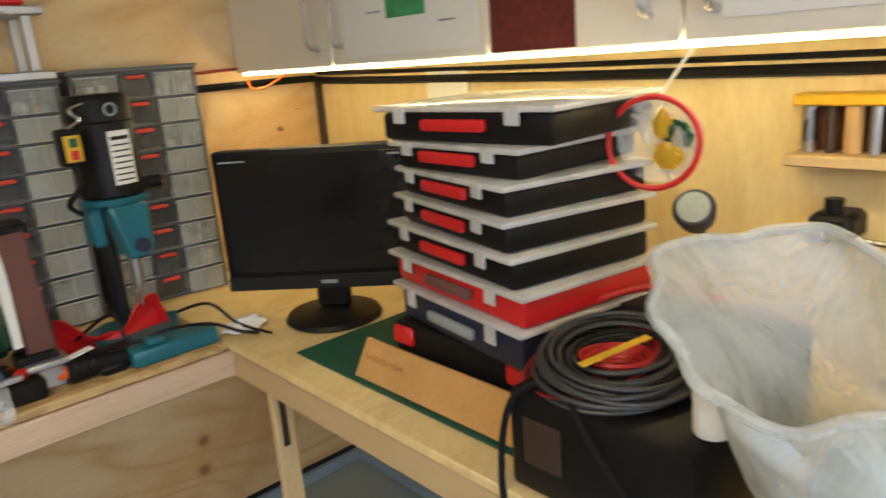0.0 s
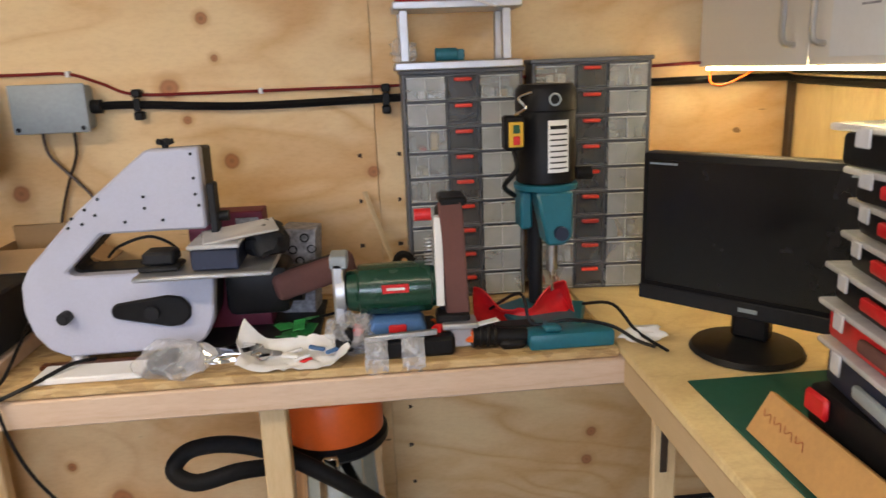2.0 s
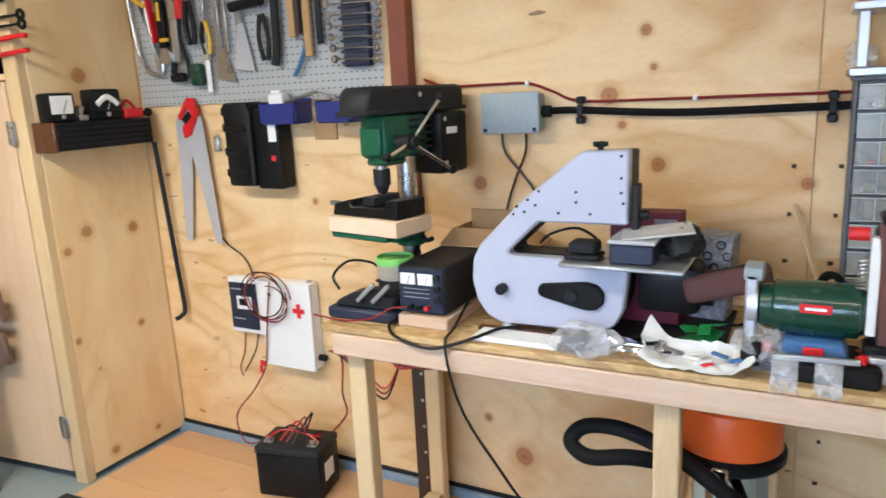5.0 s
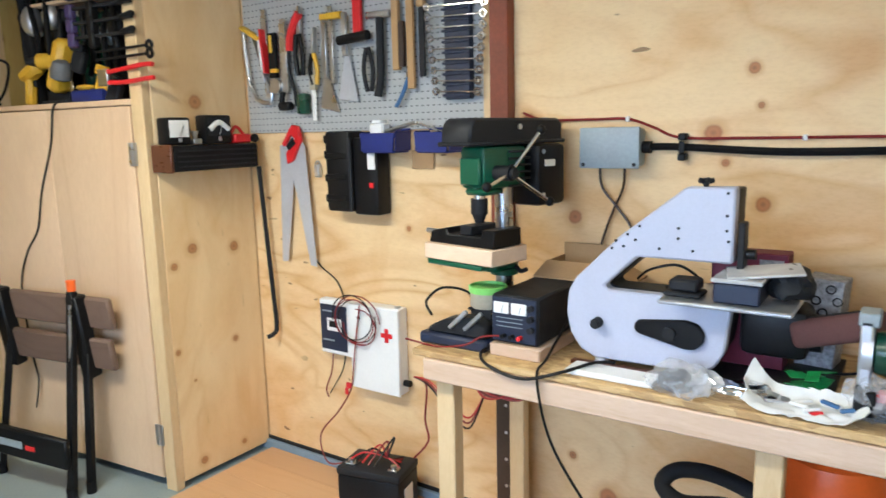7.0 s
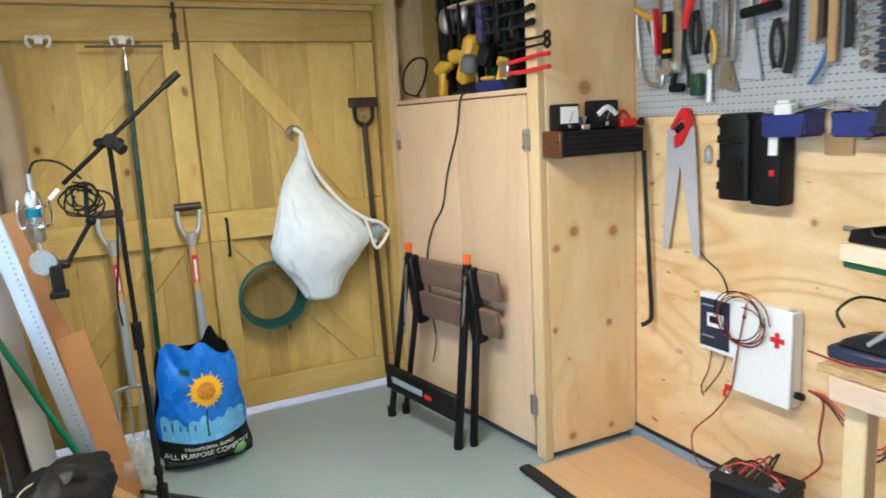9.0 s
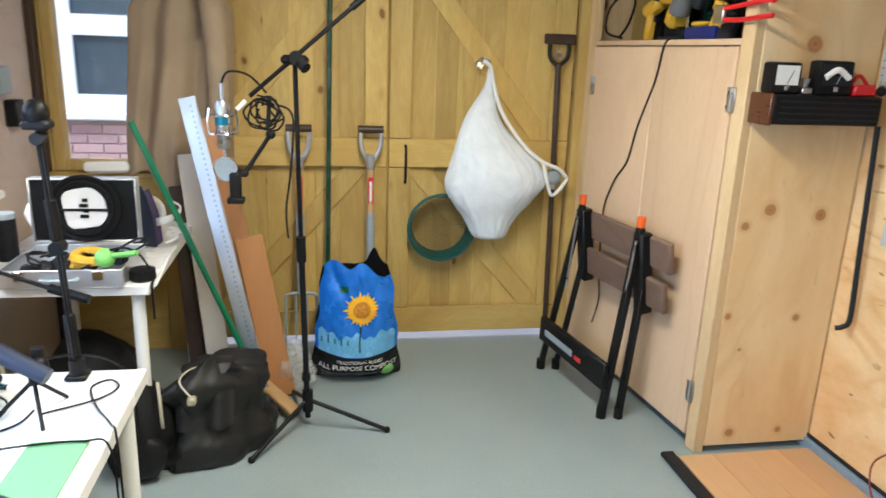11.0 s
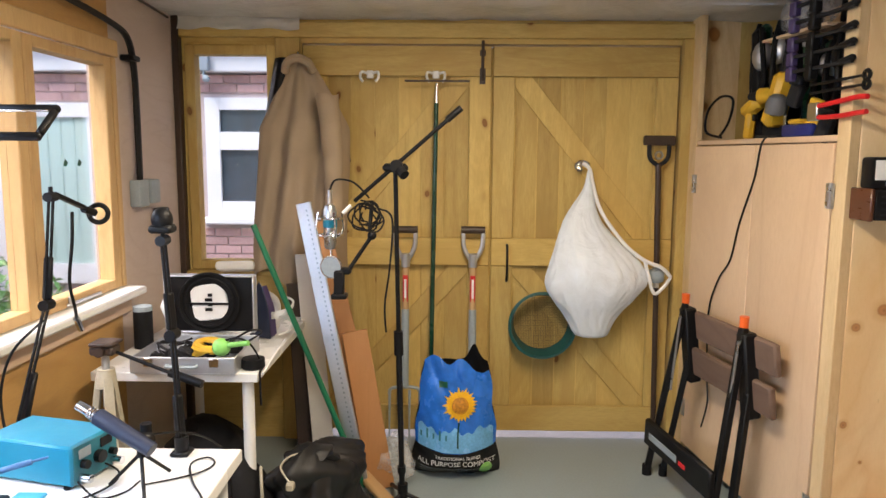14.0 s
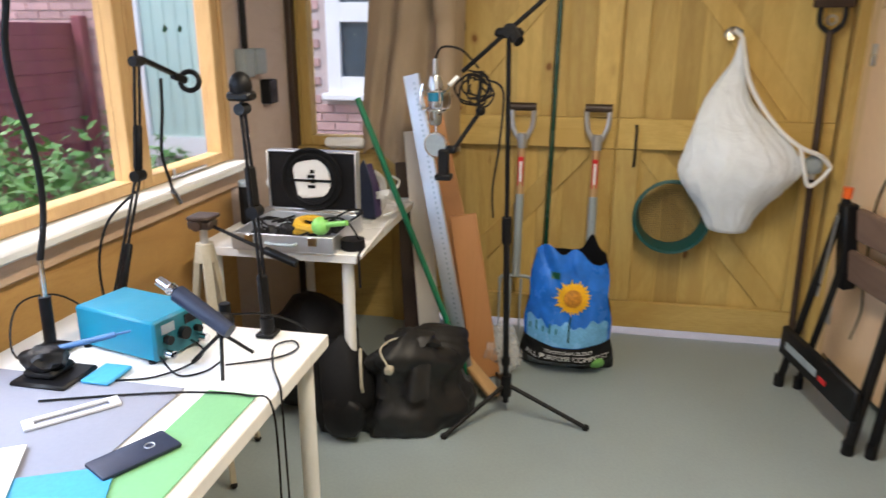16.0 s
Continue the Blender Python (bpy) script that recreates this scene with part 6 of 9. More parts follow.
part("label", box(-1.415, 2.5125, 1.26, -1.395, 2.5145, 1.28, 0), RED, pcase)

hs = thing("hand_saw", (-1.86, 2.58, 0.92), "hand saw with red handle and splayed grey blades", "hand saw", group="")
part("blade", prism([(-1.93, 1.43), (-1.84, 1.47), (-1.80, 1.42), (-1.765, 0.915), (-1.80, 0.92), (-1.865, 1.24)], 2.566, 2.569, 0.0005), SAWBLADE, hs)
part("blade", prism([(-1.955, 1.42), (-1.86, 1.45), (-1.905, 1.15), (-1.945, 0.925), (-1.98, 0.92)], 2.576, 2.579, 0.0005), SAWBLADE, hs)
part("handle", prism([(-1.86, 1.505), (-1.825, 1.50), (-1.81, 1.44), (-1.86, 1.36), (-1.895, 1.345), (-1.90, 1.39), (-1.87, 1.42), (-1.845, 1.45), (-1.865, 1.465), (-1.91, 1.415), (-1.92, 1.43), (-1.885, 1.475)], 2.552, 2.575, 0.004), RED, hs)
part("inlay", prism([(-1.875, 1.40), (-1.835, 1.43), (-1.85, 1.455), (-1.89, 1.42)], 2.548, 2.5515, 0.001), BLACK, hs)
single("padlock", join(box(-1.765, 2.575, 1.29, -1.735, 2.598, 1.345, 0.005), ring((-1.75, 2.587, 1.345), 0.011, 0.003, (0, 1, 0), 16, 6)), ALU, "small grey padlock hanging on a hook", "padlock")
cable([(-1.80, 2.59, 0.95), (-1.76, 2.59, 0.91), (-1.68, 2.59, 0.86), (-1.64, 2.585, 0.79), (-1.645, 2.57, 0.76)], 0.003, BLACK, "thin black lead running down to the charge controller")

ctl = thing("charge_controller", (-1.66, 2.575, 0.55), "solar charge controller with dark blue face panels", "charge controller")
part("body", box(-1.755, 2.555, 0.55, -1.565, 2.598, 0.785, 0.006), PAPER, ctl)
part("face", box(-1.745, 2.549, 0.57, -1.60, 2.5545, 0.765, 0.003), NAVY, ctl)
part("display", box(-1.705, 2.545, 0.655, -1.625, 2.5485, 0.71, 0.002), PAPER, ctl)
part("screen", box(-1.69, 2.542, 0.672, -1.645, 2.5445, 0.70, 0.001), BLACK, ctl)
for x, z in ((-1.73, 0.735), (-1.73, 0.61)):
    part("print_bar", box(x, 2.547, z, x + 0.06, 2.5487, z + 0.006, 0), GREYP, ctl)
FX0, FX1, FZ0, FZ1 = -1.567, -1.318, 0.437, 0.790
fa = thing("first_aid_box", (-1.44, 2.56, 0.44), "white metal first-aid cabinet with a red cross", "first-aid box")
part("body", box(FX0 + 0.003, 2.546, FZ0 + 0.003, FX1 - 0.003, 2.598, FZ1, 0.005), WHITE, fa)
part("door", box(FX0, 2.533, FZ0, FX1, 2.5445, FZ1, 0.004), WHITE, fa)
part("cross", join(box(FX1 - 0.085, 2.530, FZ1 - 0.118, FX1 - 0.029, 2.5325, FZ1 - 0.100, 0), box(FX1 - 0.066, 2.530, FZ1 - 0.137, FX1 - 0.048, 2.5323, FZ1 - 0.081, 0)), RED, fa, "red cross")
part("keyhole", cyl((FX0 + 0.05, 2.530, FZ1 - 0.055), (FX0 + 0.05, 2.534, FZ1 - 0.055), 0.008, seg=10), BLACK, fa)
part("hinge", box(FX1 - 0.03, 2.55, FZ1, FX1 - 0.012, 2.575, FZ1 + 0.008, 0.002), ALU, fa)
part("side_plug", cyl((FX1 - 0.003, 2.57, FZ0 + 0.05), (FX1 + 0.025, 2.57, FZ0 + 0.05), 0.013), BLACK, fa)
rnd = random.Random(11)
for k in range(5):
    c, r = (-1.515 + rnd.uniform(-0.02, 0.03), 0.72 + rnd.uniform(-0.02, 0.03)), 0.075 + rnd.uniform(-0.015, 0.03)
    pts = [(c[0] + r * 1.15 * math.cos(a / 10 * 2 * math.pi + k), 2.518 - 0.003 * k, c[1] + r * math.sin(a / 10 * 2 * math.pi + k)) for a in range(9 + k % 3)]
    cable(pts, 0.0026, (COPPER, BLACK, COPPER)[k % 3], "loop of red and black wire hung over the first-aid box")
cable([(-1.70, 2.57, 0.55), (-1.72, 2.575, 0.46), (-1.76, 2.58, 0.38), (-1.75, 2.58, 0.34)], 0.003, COPPER, "red lead dangling from the controller")
cable([(-1.63, 2.57, 0.55), (-1.66, 2.575, 0.47), (-1.74, 2.58, 0.36)], 0.003, BLACK, "black lead dangling from the controller")
cable([(-1.50, 2.522, 0.79), (-1.53, 2.52, 0.62), (-1.55, 2.522, 0.50), (-1.575, 2.53, 0.42), (-1.62, 2.50, 0.33), (-1.70, 2.47, 0.22), (-1.62, 2.42, 0.14), (-1.48, 2.38, 0.19), (-1.38, 2.36, 0.235)], 0.0032, COPPER, "red battery lead drooping to the battery")
cable([(-1.26, 2.55, 0.53), (-1.21, 2.56, 0.50), (-1.22, 2.56, 0.36), (-1.20, 2.55, 0.28), (-1.235, 2.50, 0.22)], 0.004, COPPER, "twisted lead down the wall to the battery")
for k in range(3):
    cable([(-1.255, 2.55, 0.53), (-1.18, 2.54, 0.53 - 0.01 * k), (-1.08, 2.52, 0.48 - 0.02 * k), (-0.98, 2.5, 0.44 - 0.02 * k), (-0.9, 2.48, 0.55)], 0.0035, (REDWIRE, COPPER, BLACK)[k], "lead running from the first-aid box to the bench")
single("wire_joint", join(box(-1.592, 2.518, 0.43, -1.565, 2.53, 0.455, 0.004), box(-1.60, 2.52, 0.40, -1.584, 2.53, 0.43, 0.003)), RED, "red wire connector below the first-aid box", "connector")

bat = thing("leisure_battery", (-1.33, 2.4, 0.018), "black lead-acid battery with red leads on the floor", "battery")
part("case", moved(box(-0.13, -0.085, 0, 0.13, 0.085, 0.17, 0.008, 2), pose(-1.335, 2.40, 0.019, 0, 0, 12)), BLACK, bat)
part("lid", moved(box(-0.133, -0.088, 0.171, 0.133, 0.088, 0.20, 0.008, 2), pose(-1.335, 2.40, 0.019, 0, 0, 12)), DARK, bat)
part("label", moved(box(0.1305, -0.04, 0.06, 0.1325, 0.03, 0.13, 0), pose(-1.335, 2.40, 0.019, 0, 0, 12)), PAPER, bat)
for x in (-0.09, 0.09):
    part("terminal", moved(join(cyl((x, -0.04, 0.20), (x, -0.04, 0.22), 0.012), box(x - 0.02, -0.055, 0.20, x + 0.02, -0.02, 0.208, 0.002)), pose(-1.335, 2.40, 0.019, 0, 0, 12)), STEEL, bat)
for k in range(5):
    cable([(-1.42 + 0.03 * k, 2.34, 0.235), (-1.36 + 0.02 * k, 2.36 + 0.02 * k, 0.27 + 0.012 * k), (-1.28, 2.40, 0.25), (-1.23 - 0.01 * k, 2.40 + 0.02 * k, 0.225)], 0.004, (REDWIRE, BLACK, REDWIRE, COPPER, BLACK)[k], "battery lead tangled over the terminals")

# ---- on and in the tool cupboard ----
rad = thing("meter_shelf", (-2.11, 2.28, 1.33), "dark wooden shelf box on the cupboard side", "shelf")
part("box", box(-2.165, 2.120, 1.335, -2.045, 2.535, 1.435, 0.006), BLACK, rad)
part("end_cap", box(-2.167, 2.105, 1.331, -2.043, 2.1195, 1.439, 0.004), WALNUT, rad)
for k in range(4):
    part("grille_bar", box(-2.0445, 2.14, 1.35 + 0.02 * k, -2.041, 2.52, 1.356 + 0.02 * k, 0.001), DARK, rad)


def panel_meter(y0, y1, h, white, label):
    m = thing("panel_meter", (-2.1, y0, 1.437), label, "meter", "old meters")
    part("case", box(-2.13, y0, 1.437, -2.065, y1, 1.437 + h, 0.010, 2), BLACK, m)
    part("dial", box(-2.0645, y0 + 0.012, 1.437 + h * 0.28, -2.062, y1 - 0.012, 1.437 + h * 0.9, 0.001), PAPER if white else DARK, m)
    if not white:
        part("scale", tube([(-2.0615, y0 + 0.02, 1.437 + h * 0.5), (-2.0615, (y0 + y1) / 2, 1.437 + h * 0.74), (-2.0615, y1 - 0.02, 1.437 + h * 0.5)], 0.011, 6), PAPER, m, "curved white scale")
    part("needle", beam((-2.061, (y0 + y1) / 2, 1.437 + h * 0.32), (-2.061, (y0 + y1) / 2 + 0.02, 1.437 + h * 0.75), 0.002, 0.001, 0), BLACK if white else PAPER, m)
    part("terminal", box(-2.064, (y0 + y1) / 2 - 0.008, 1.437 + h * 0.1, -2.058, (y0 + y1) / 2 + 0.008, 1.437 + h * 0.25, 0.002), STEEL, m)


panel_meter(2.112, 2.222, 0.105, True, "old panel meter with a white dial")
panel_meter(2.288, 2.420, 0.115, False, "old black voltmeter with a curved scale")
single("binding_post", join(box(-2.11, 2.235, 1.437, -2.07, 2.275, 1.46, 0.003), cyl((-2.09, 2.255, 1.46), (-2.09, 2.255, 1.49), 0.008, 0.016)), STEEL, "small metal terminal between the meters", "terminal")
single("red_case", join(box(-2.13, 2.43, 1.437, -2.06, 2.515, 1.475, 0.006), tube([(-2.10, 2.44, 1.475), (-2.10, 2.47, 1.505), (-2.10, 2.505, 1.475)], 0.007)), RED, "small red plastic holder on the shelf", "holder")
single("black_pliers", join(tube([(-2.09, 2.45, 1.452), (-2.08, 2.52, 1.45), (-2.07, 2.56, 1.455)], 0.009), ball((-2.08, 2.55, 1.455), 0.018)), BLACK, "black pliers lying on the shelf", "pliers")
single("walking_stick", tube([(-2.06, 2.545, 1.335), (-2.055, 2.555, 1.1), (-2.045, 2.565, 0.80), (-2.04, 2.57, 0.62), (-2.045, 2.55, 0.585), (-2.06, 2.53, 0.575)], 0.010, 10), DARK, "curved dark crowbar hanging from the shelf", "crowbar")


def at_cup(x, y, z):
    c, s = math.cos(radians(CA)), math.sin(radians(CA))
    return (-2.180 + x * c - y * s, 2.098 + x * s + y * c, z)


def cup_pose(x, y, z, rz=0, rx=0, ry=0):
    return pose(*at_cup(x, y, z), rx, ry, CA + rz)


def cordless(x, y, rz, body, label):
    d = thing("cordless_drill", at_cup(x, y, 1.619), label, "cordless drill", "cordless drills", rz=CA + rz, laid=False)
    part("handle", beam((0, 0, 0.06), (0.03, 0, 0.155), 0.04, 0.035, 0.01), BLACK, d)
    part("battery", box(-0.05, -0.035, 0, 0.05, 0.035, 0.058, 0.01, 2), BLACK, d)
    part("body", join(cyl((-0.07, 0, 0.185), (0.09, 0, 0.185), 0.034), box(-0.06, -0.03, 0.16, 0.06, 0.03, 0.19, 0.01)), body, d)
    part("chuck", cyl((0.09, 0, 0.185), (0.145, 0, 0.185), 0.026, 0.014), DARK, d)
    return d


cordless(-0.62, 0.10, 205, YELLOW, "yellow and black cordless drill on the cupboard shelf")
dw = thing("power_drill", at_cup(-0.80, 0.08, 1.619), "yellow power drill standing on its handle", "drill", rz=CA, laid=False)
part("handle", beam((-0.02, 0, 0.0), (0.0, 0, 0.13), 0.045, 0.04, 0.012), YELLOW, dw)
part("body", beam((-0.05, 0, 0.12), (0.07, 0, 0.17), 0.07, 0.06, 0.018), YELLOW, dw)
part("trigger", box(0.025, -0.012, 0.08, 0.04, 0.012, 0.11, 0.004), BLACK, dw)
jig = thing("jigsaw", at_cup(-0.58, 0.05, 1.619), "yellow jigsaw with grey gear head", "jigsaw", rz=CA, laid=False)
part("body", beam((0.0, 0, 0.05), (0.09, 0, 0.26), 0.09, 0.07, 0.02), YELLOW, jig)
part("gear_head", moved(lathe([(0.020, 0.0), (0.040, 0.008), (0.044, 0.04), (0.034, 0.075), (0.018, 0.085)], (0, 0, 0), (0.3, 0, 1), 20), pose(0.085, -0.04, 0.09)), CASEGREY, jig)
part("shoe", box(-0.04, -0.05, 0.0, 0.12, 0.05, 0.012, 0.003), DARK, jig)
part("blade", box(0.10, -0.01, 0.012, 0.12, -0.008, 0.10, 0.001), STEEL, jig)
pl = thing("hand_planer", at_cup(-0.36, 0.06, 1.619), "blue and yellow hand planer lying on the shelf", "planer", rz=CA, laid=False)
part("body", box(-0.10, -0.04, 0.0, 0.10, 0.04, 0.05, 0.012, 2), BLUE, pl)
part("knob", box(-0.08, -0.03, 0.051, 0.0, 0.03, 0.07, 0.01), YELLOW, pl)
part("plug", cyl((0.10, 0, 0.02), (0.13, 0, 0.02), 0.012), PAPER, pl)
rnd = random.Random(5)
for k in range(22):
    x, y, h = -0.97 + 0.041 * k + rnd.uniform(-0.02, 0.02), rnd.uniform(0.13, 0.32), rnd.uniform(0.26, 0.56)
    q = thing("power_tool", at_cup(x, y, 1.619), "dark power tool stored upright on the crowded shelf", "power tool", "tools on the cupboard shelf", rz=CA + rnd.uniform(-30, 30), laid=False)
    part("body", beam((0, 0, 0), (rnd.uniform(-0.04, 0.04), 0, h), rnd.uniform(0.05, 0.085), 0.06, 0.018), rnd.choice((BLACK, DARK, BLACK, GREEN)), q)
    part("head", ball((0.01, -0.02, h * 0.75), 0.045, 1, 0.8, rnd.uniform(0.8, 1.5)), rnd.choice((BLACK, ALU, DARK, GREYP)), q)
    part("handle", tube([(0.0, -0.03, h * 0.3), (0.05, -0.06, h * 0.5), (0.03, -0.05, h * 0.8), (0, -0.02, h)], 0.012), BLACK, q)
for x, z in ((-0.30, 1.70), (-0.44, 1.80), (-0.24, 1.66)):
    single("sprung_clamp", moved(join(box(-0.03, -0.02, 0, 0.03, 0.02, 0.09, 0.008), box(-0.05, -0.012, 0.08, 0.01, 0.012, 0.12, 0.006)), cup_pose(x, 0.05, z - 0.06, 15, 0, 20)), YELLOW if x > -0.4 and x < -0.25 else DARK, "sprung clamp hooked among the tools", "clamp", "sprung clamps")
single("tool_hook_bar", moved(box(-0.62, 0.0, 0, -0.06, 0.012, 0.02, 0.002), cup_pose(0, 0.12, 2.02)), DARKPOST, "dark steel hook bar inside the cupboard", "bar")
single("wrapped_roll", moved(crumple((0, 0, 0), 0.14, 0.09, 0.08, 17, 0.25), cup_pose(-0.56, 0.16, 2.05)), BAGFILM, "roll wrapped in clear plastic on top of the tools", "roll")
single("tool_rest_board", moved(box(-0.75, 0.08, 0, -0.30, 0.30, 0.012, 0.002), cup_pose(0, 0, 2.035)), PLY_DOOR, "plywood shelf carrying the wrapped roll", "shelf")
for x0, x1, z0, z1 in ((-0.74, -0.42, 1.619, 1.84), (-0.74, -0.44, 1.841, 2.02), (-0.41, -0.09, 1.619, 1.90), (-0.41, -0.10, 1.901, 2.22), (-0.60, -0.42, 2.05, 2.20)):
    tc = thing("tool_case", at_cup(x0, 0.36, z0), "black moulded tool case at the back of the shelf", "tool case", "cases on the cupboard shelf", rz=CA, laid=False)
    w = x1 - x0
    part("shell", box(0, 0, 0, w, 0.16, z1 - z0, 0.012, 2), BLACK, tc)
    part("grip", tube([(w * 0.3, -0.002, (z1 - z0) * 0.6), (w * 0.35, -0.03, (z1 - z0) * 0.6), (w * 0.65, -0.03, (z1 - z0) * 0.6), (w * 0.7, -0.002, (z1 - z0) * 0.6)], 0.009), DARK, tc)
    for q in (0.2, 0.75):
        part("clasp", box(w * q, -0.008, (z1 - z0) * 0.75, w * q + 0.03, -0.001, (z1 - z0) * 0.9, 0.003), (NAVY, DARK)[q > 0.5], tc)
for k in range(6):
    z = (2.16, 2.10, 2.04, 1.97, 1.915, 1.86)[k]
    cl = thing("bar_clamp", at_cup(-0.1, -0.03, z), "dark quick-grip bar clamp hooked on the cupboard post", "clamp", "bar clamps on the post", rz=CA, laid=False)
    part("bar", box(-0.24, -0.008, -0.006, 0.12, 0.008, 0.006, 0.001), DARK, cl)
    part("handle", beam((0.05, 0, 0.0), (0.13, 0, 0.012), 0.026, 0.022, 0.008), BLACK, cl)
    part("jaw", box(-0.25, -0.015, -0.035, -0.21, 0.015, 0.02, 0.006), PURPLE, cl)
    part("sliding_jaw", box(-0.12, -0.018, -0.045, -0.085, 0.018, 0.02, 0.006), BLACK, cl)
for z in (1.80, 1.77):
    single("clamp_wheel", moved(join(cyl((-0.20, 0, 0), (0.09, 0, 0.006), 0.005), ring((0.10, 0, 0.006), 0.014, 0.007, (0, 1, 0), 16, 6)), cup_pose(0, -0.03, z)), BLACK, "black ring-ended clamp screw on the post", "clamp screw", "clamp screws")
pin = thing("red_pliers", at_cup(0, -0.03, 1.70), "pair of red handled cutters hooked on the post", "cutters", rz=CA, laid=False)
part("handle", tube([(-0.14, 0, 0.022), (-0.04, 0, 0.03), (0.06, 0, 0.038), (0.11, 0, 0.036)], 0.009), RED, pin)
part("handle", tube([(-0.14, 0, -0.018), (-0.04, 0, -0.02), (0.06, 0, -0.014), (0.11, 0, -0.012)], 0.009), RED, pin)
part("jaw", box(-0.20, -0.008, -0.03, -0.14, 0.008, 0.035, 0.004), STEEL, pin)
cable([at_cup(-0.50, 0.02, 1.63), at_cup(-0.52, -0.02, 1.60), at_cup(-0.56, -0.022, 1.45), at_cup(-0.66, -0.022, 1.25), at_cup(-0.72, -0.022, 1.08), at_cup(-0.82, -0.022, 0.97), at_cup(-0.88, -0.03, 0.8), at_cup(-0.86, -0.03, 0.5), at_cup(-0.82, -0.04, 0.38), at_cup(-0.83, -0.06, 0.25)], 0.004, BLACK, "black power lead hanging down the cupboard doors")
cable([at_cup(-0.95, 0.02, 1.63), at_cup(-1.05, -0.01, 1.66), at_cup(-1.06, 0.0, 1.76), at_cup(-0.98, 0.02, 1.82), at_cup(-0.88, 0.03, 1.80), at_cup(-0.95, 0.05, 1.70), at_cup(-1.0, 0.03, 1.63)], 0.006, BLACK, "black lead looped at the shelf's end")

# ---- on the side desk ----
mon = thing("monitor", (1.13, 1.97, BZ), "black flat-screen monitor, switched off", "monitor", rz=-48.3, laid=False)
part("base", lathe([(0.112, 0), (0.118, 0.004), (0.112, 0.014), (0.05, 0.022), (0.0, 0.024)], (0, -0.01, 0.002), seg=40), BLACK, mon, "glossy black oval foot")
part("neck", box(-0.04, -0.005, 0.024, 0.04, 0.03, 0.12, 0.008), BLACK, mon)
part("housing", box(-0.255, -0.012, 0.075, 0.255, 0.04, 0.420, 0.008, 2), BLACK, mon)
part("screen", box(-0.240, -0.0165, 0.122, 0.240, -0.0125, 0.405, 0.001), SCREEN, mon)
part("chin", box(-0.253, -0.018, 0.077, 0.253, -0.0125, 0.112, 0.003), DARK, mon)
part("badge", box(-0.02, -0.0195, 0.090, 0.02, -0.0183, 0.099, 0.0005), GREYP, mon)
part("print_bar", box(-0.235, -0.0177, 0.394, -0.17, -0.0168, 0.398, 0), GREYP, mon)
part("print_bar", box(0.17, -0.0177, 0.394, 0.235, -0.0168, 0.398, 0), GREYP, mon)
single("cutting_mat", box(0.935, 1.20, BZ + 0.002, 1.25, 1.835, BZ + 0.006, 0.001), GREENMAT, "dark green cutting mat on the desk", "mat")
tb = thing("wooden_box", (1.05, 1.42, BZ), "orange-brown board carton with scrawled red writing", "box")
part("body", prism([(0.946, BZ + 0.007), (0.998, BZ + 0.007), (0.998, BZ + 0.070), (0.986, BZ + 0.076)], 1.20, 1.635, 0.002), TANBOARD, tb)
for k in range(4):
    part("scrawl", moved(tube([(0, -0.05 + 0.03 * k, 0.0), (0.012, -0.04 + 0.03 * k, 0.0), (0.004, -0.03 + 0.03 * k, 0), (0.014, -0.022 + 0.03 * k, 0)], 0.0007, 5), pose(0.962, 1.55, BZ + 0.040, 0, -60, 0)), TANINK, tb)


def case_box(z, h, cy, width, rz, body, lid, name_label, handle):
    b = thing("organiser_case", (1.005, cy, z), name_label, "organiser case", "stack of cases", rz=rz, laid=False)
    w, d = width / 2, 0.285
    part("body", box(0, -w + 0.012, 0.0, d, w - 0.012, h - 0.012, 0.010, 2), body, b)
    part("lid", box(-0.012, -w, h - 0.0115, d + 0.008, w, h - 0.001, 0.004, 2), lid, b, "clear plastic lid")
    part("handle", box(-0.013, -0.062, h * 0.30, -0.001, 0.075, h * 0.30 + 0.020, 0.005, 2), handle, b)
    for y in (-w * 0.62, w * 0.62):
        part("latch", box(-0.017, y - 0.014, h * 0.50, -0.0125, y + 0.014, h - 0.003, 0.004), CLEARLID, b, "clear clip")
    return b


zz = BZ + 0.007
specs = [(1.392, 0.385, -9, NAVY, CLEARLID, GREYP, "dark blue organiser case with a clear lid"), (1.392, 0.40, -9, RED, CLEARLID, SAND, "red organiser case with a clear lid"), (1.40, 0.39, -11, BLACK, CLEARLID, RED, "black organiser case with red handle"), (1.392, 0.36, -13, BLACK, CLEARLID, RED, "black organiser case with red handle"), (1.385, 0.34, -12, BLACK, CLEARLID, RED, "black organiser case with red handle"), (1.372, 0.32, -3, BLACK, CLEARLID, RED, "black organiser case with red handle"), (1.352, 0.385, 3, BLACK, CLEARLID, RED, "black organiser case on top of the stack, red handle")]
single("black_case", box(1.012, 1.222, zz, 1.29, 1.575, zz + 0.113, 0.01, 2), BLACK, "flat black case under the stack", "case")
for y in (1.25, 1.54):
    single("corner_pad", box(0.9995, y - 0.028, zz + 0.07, 1.0115, y + 0.028, zz + 0.108, 0.006), RED, "red corner latch of the flat case", "latch")
zz += 0.114
for (cy, w, rz, b, l, hd, lab), top in zip(specs, (1.045, 1.105, 1.162, 1.216, 1.268, 1.318, 1.378)):
    case_box(zz, top - zz, cy, w, rz, b, l, lab, hd)
    zz = top

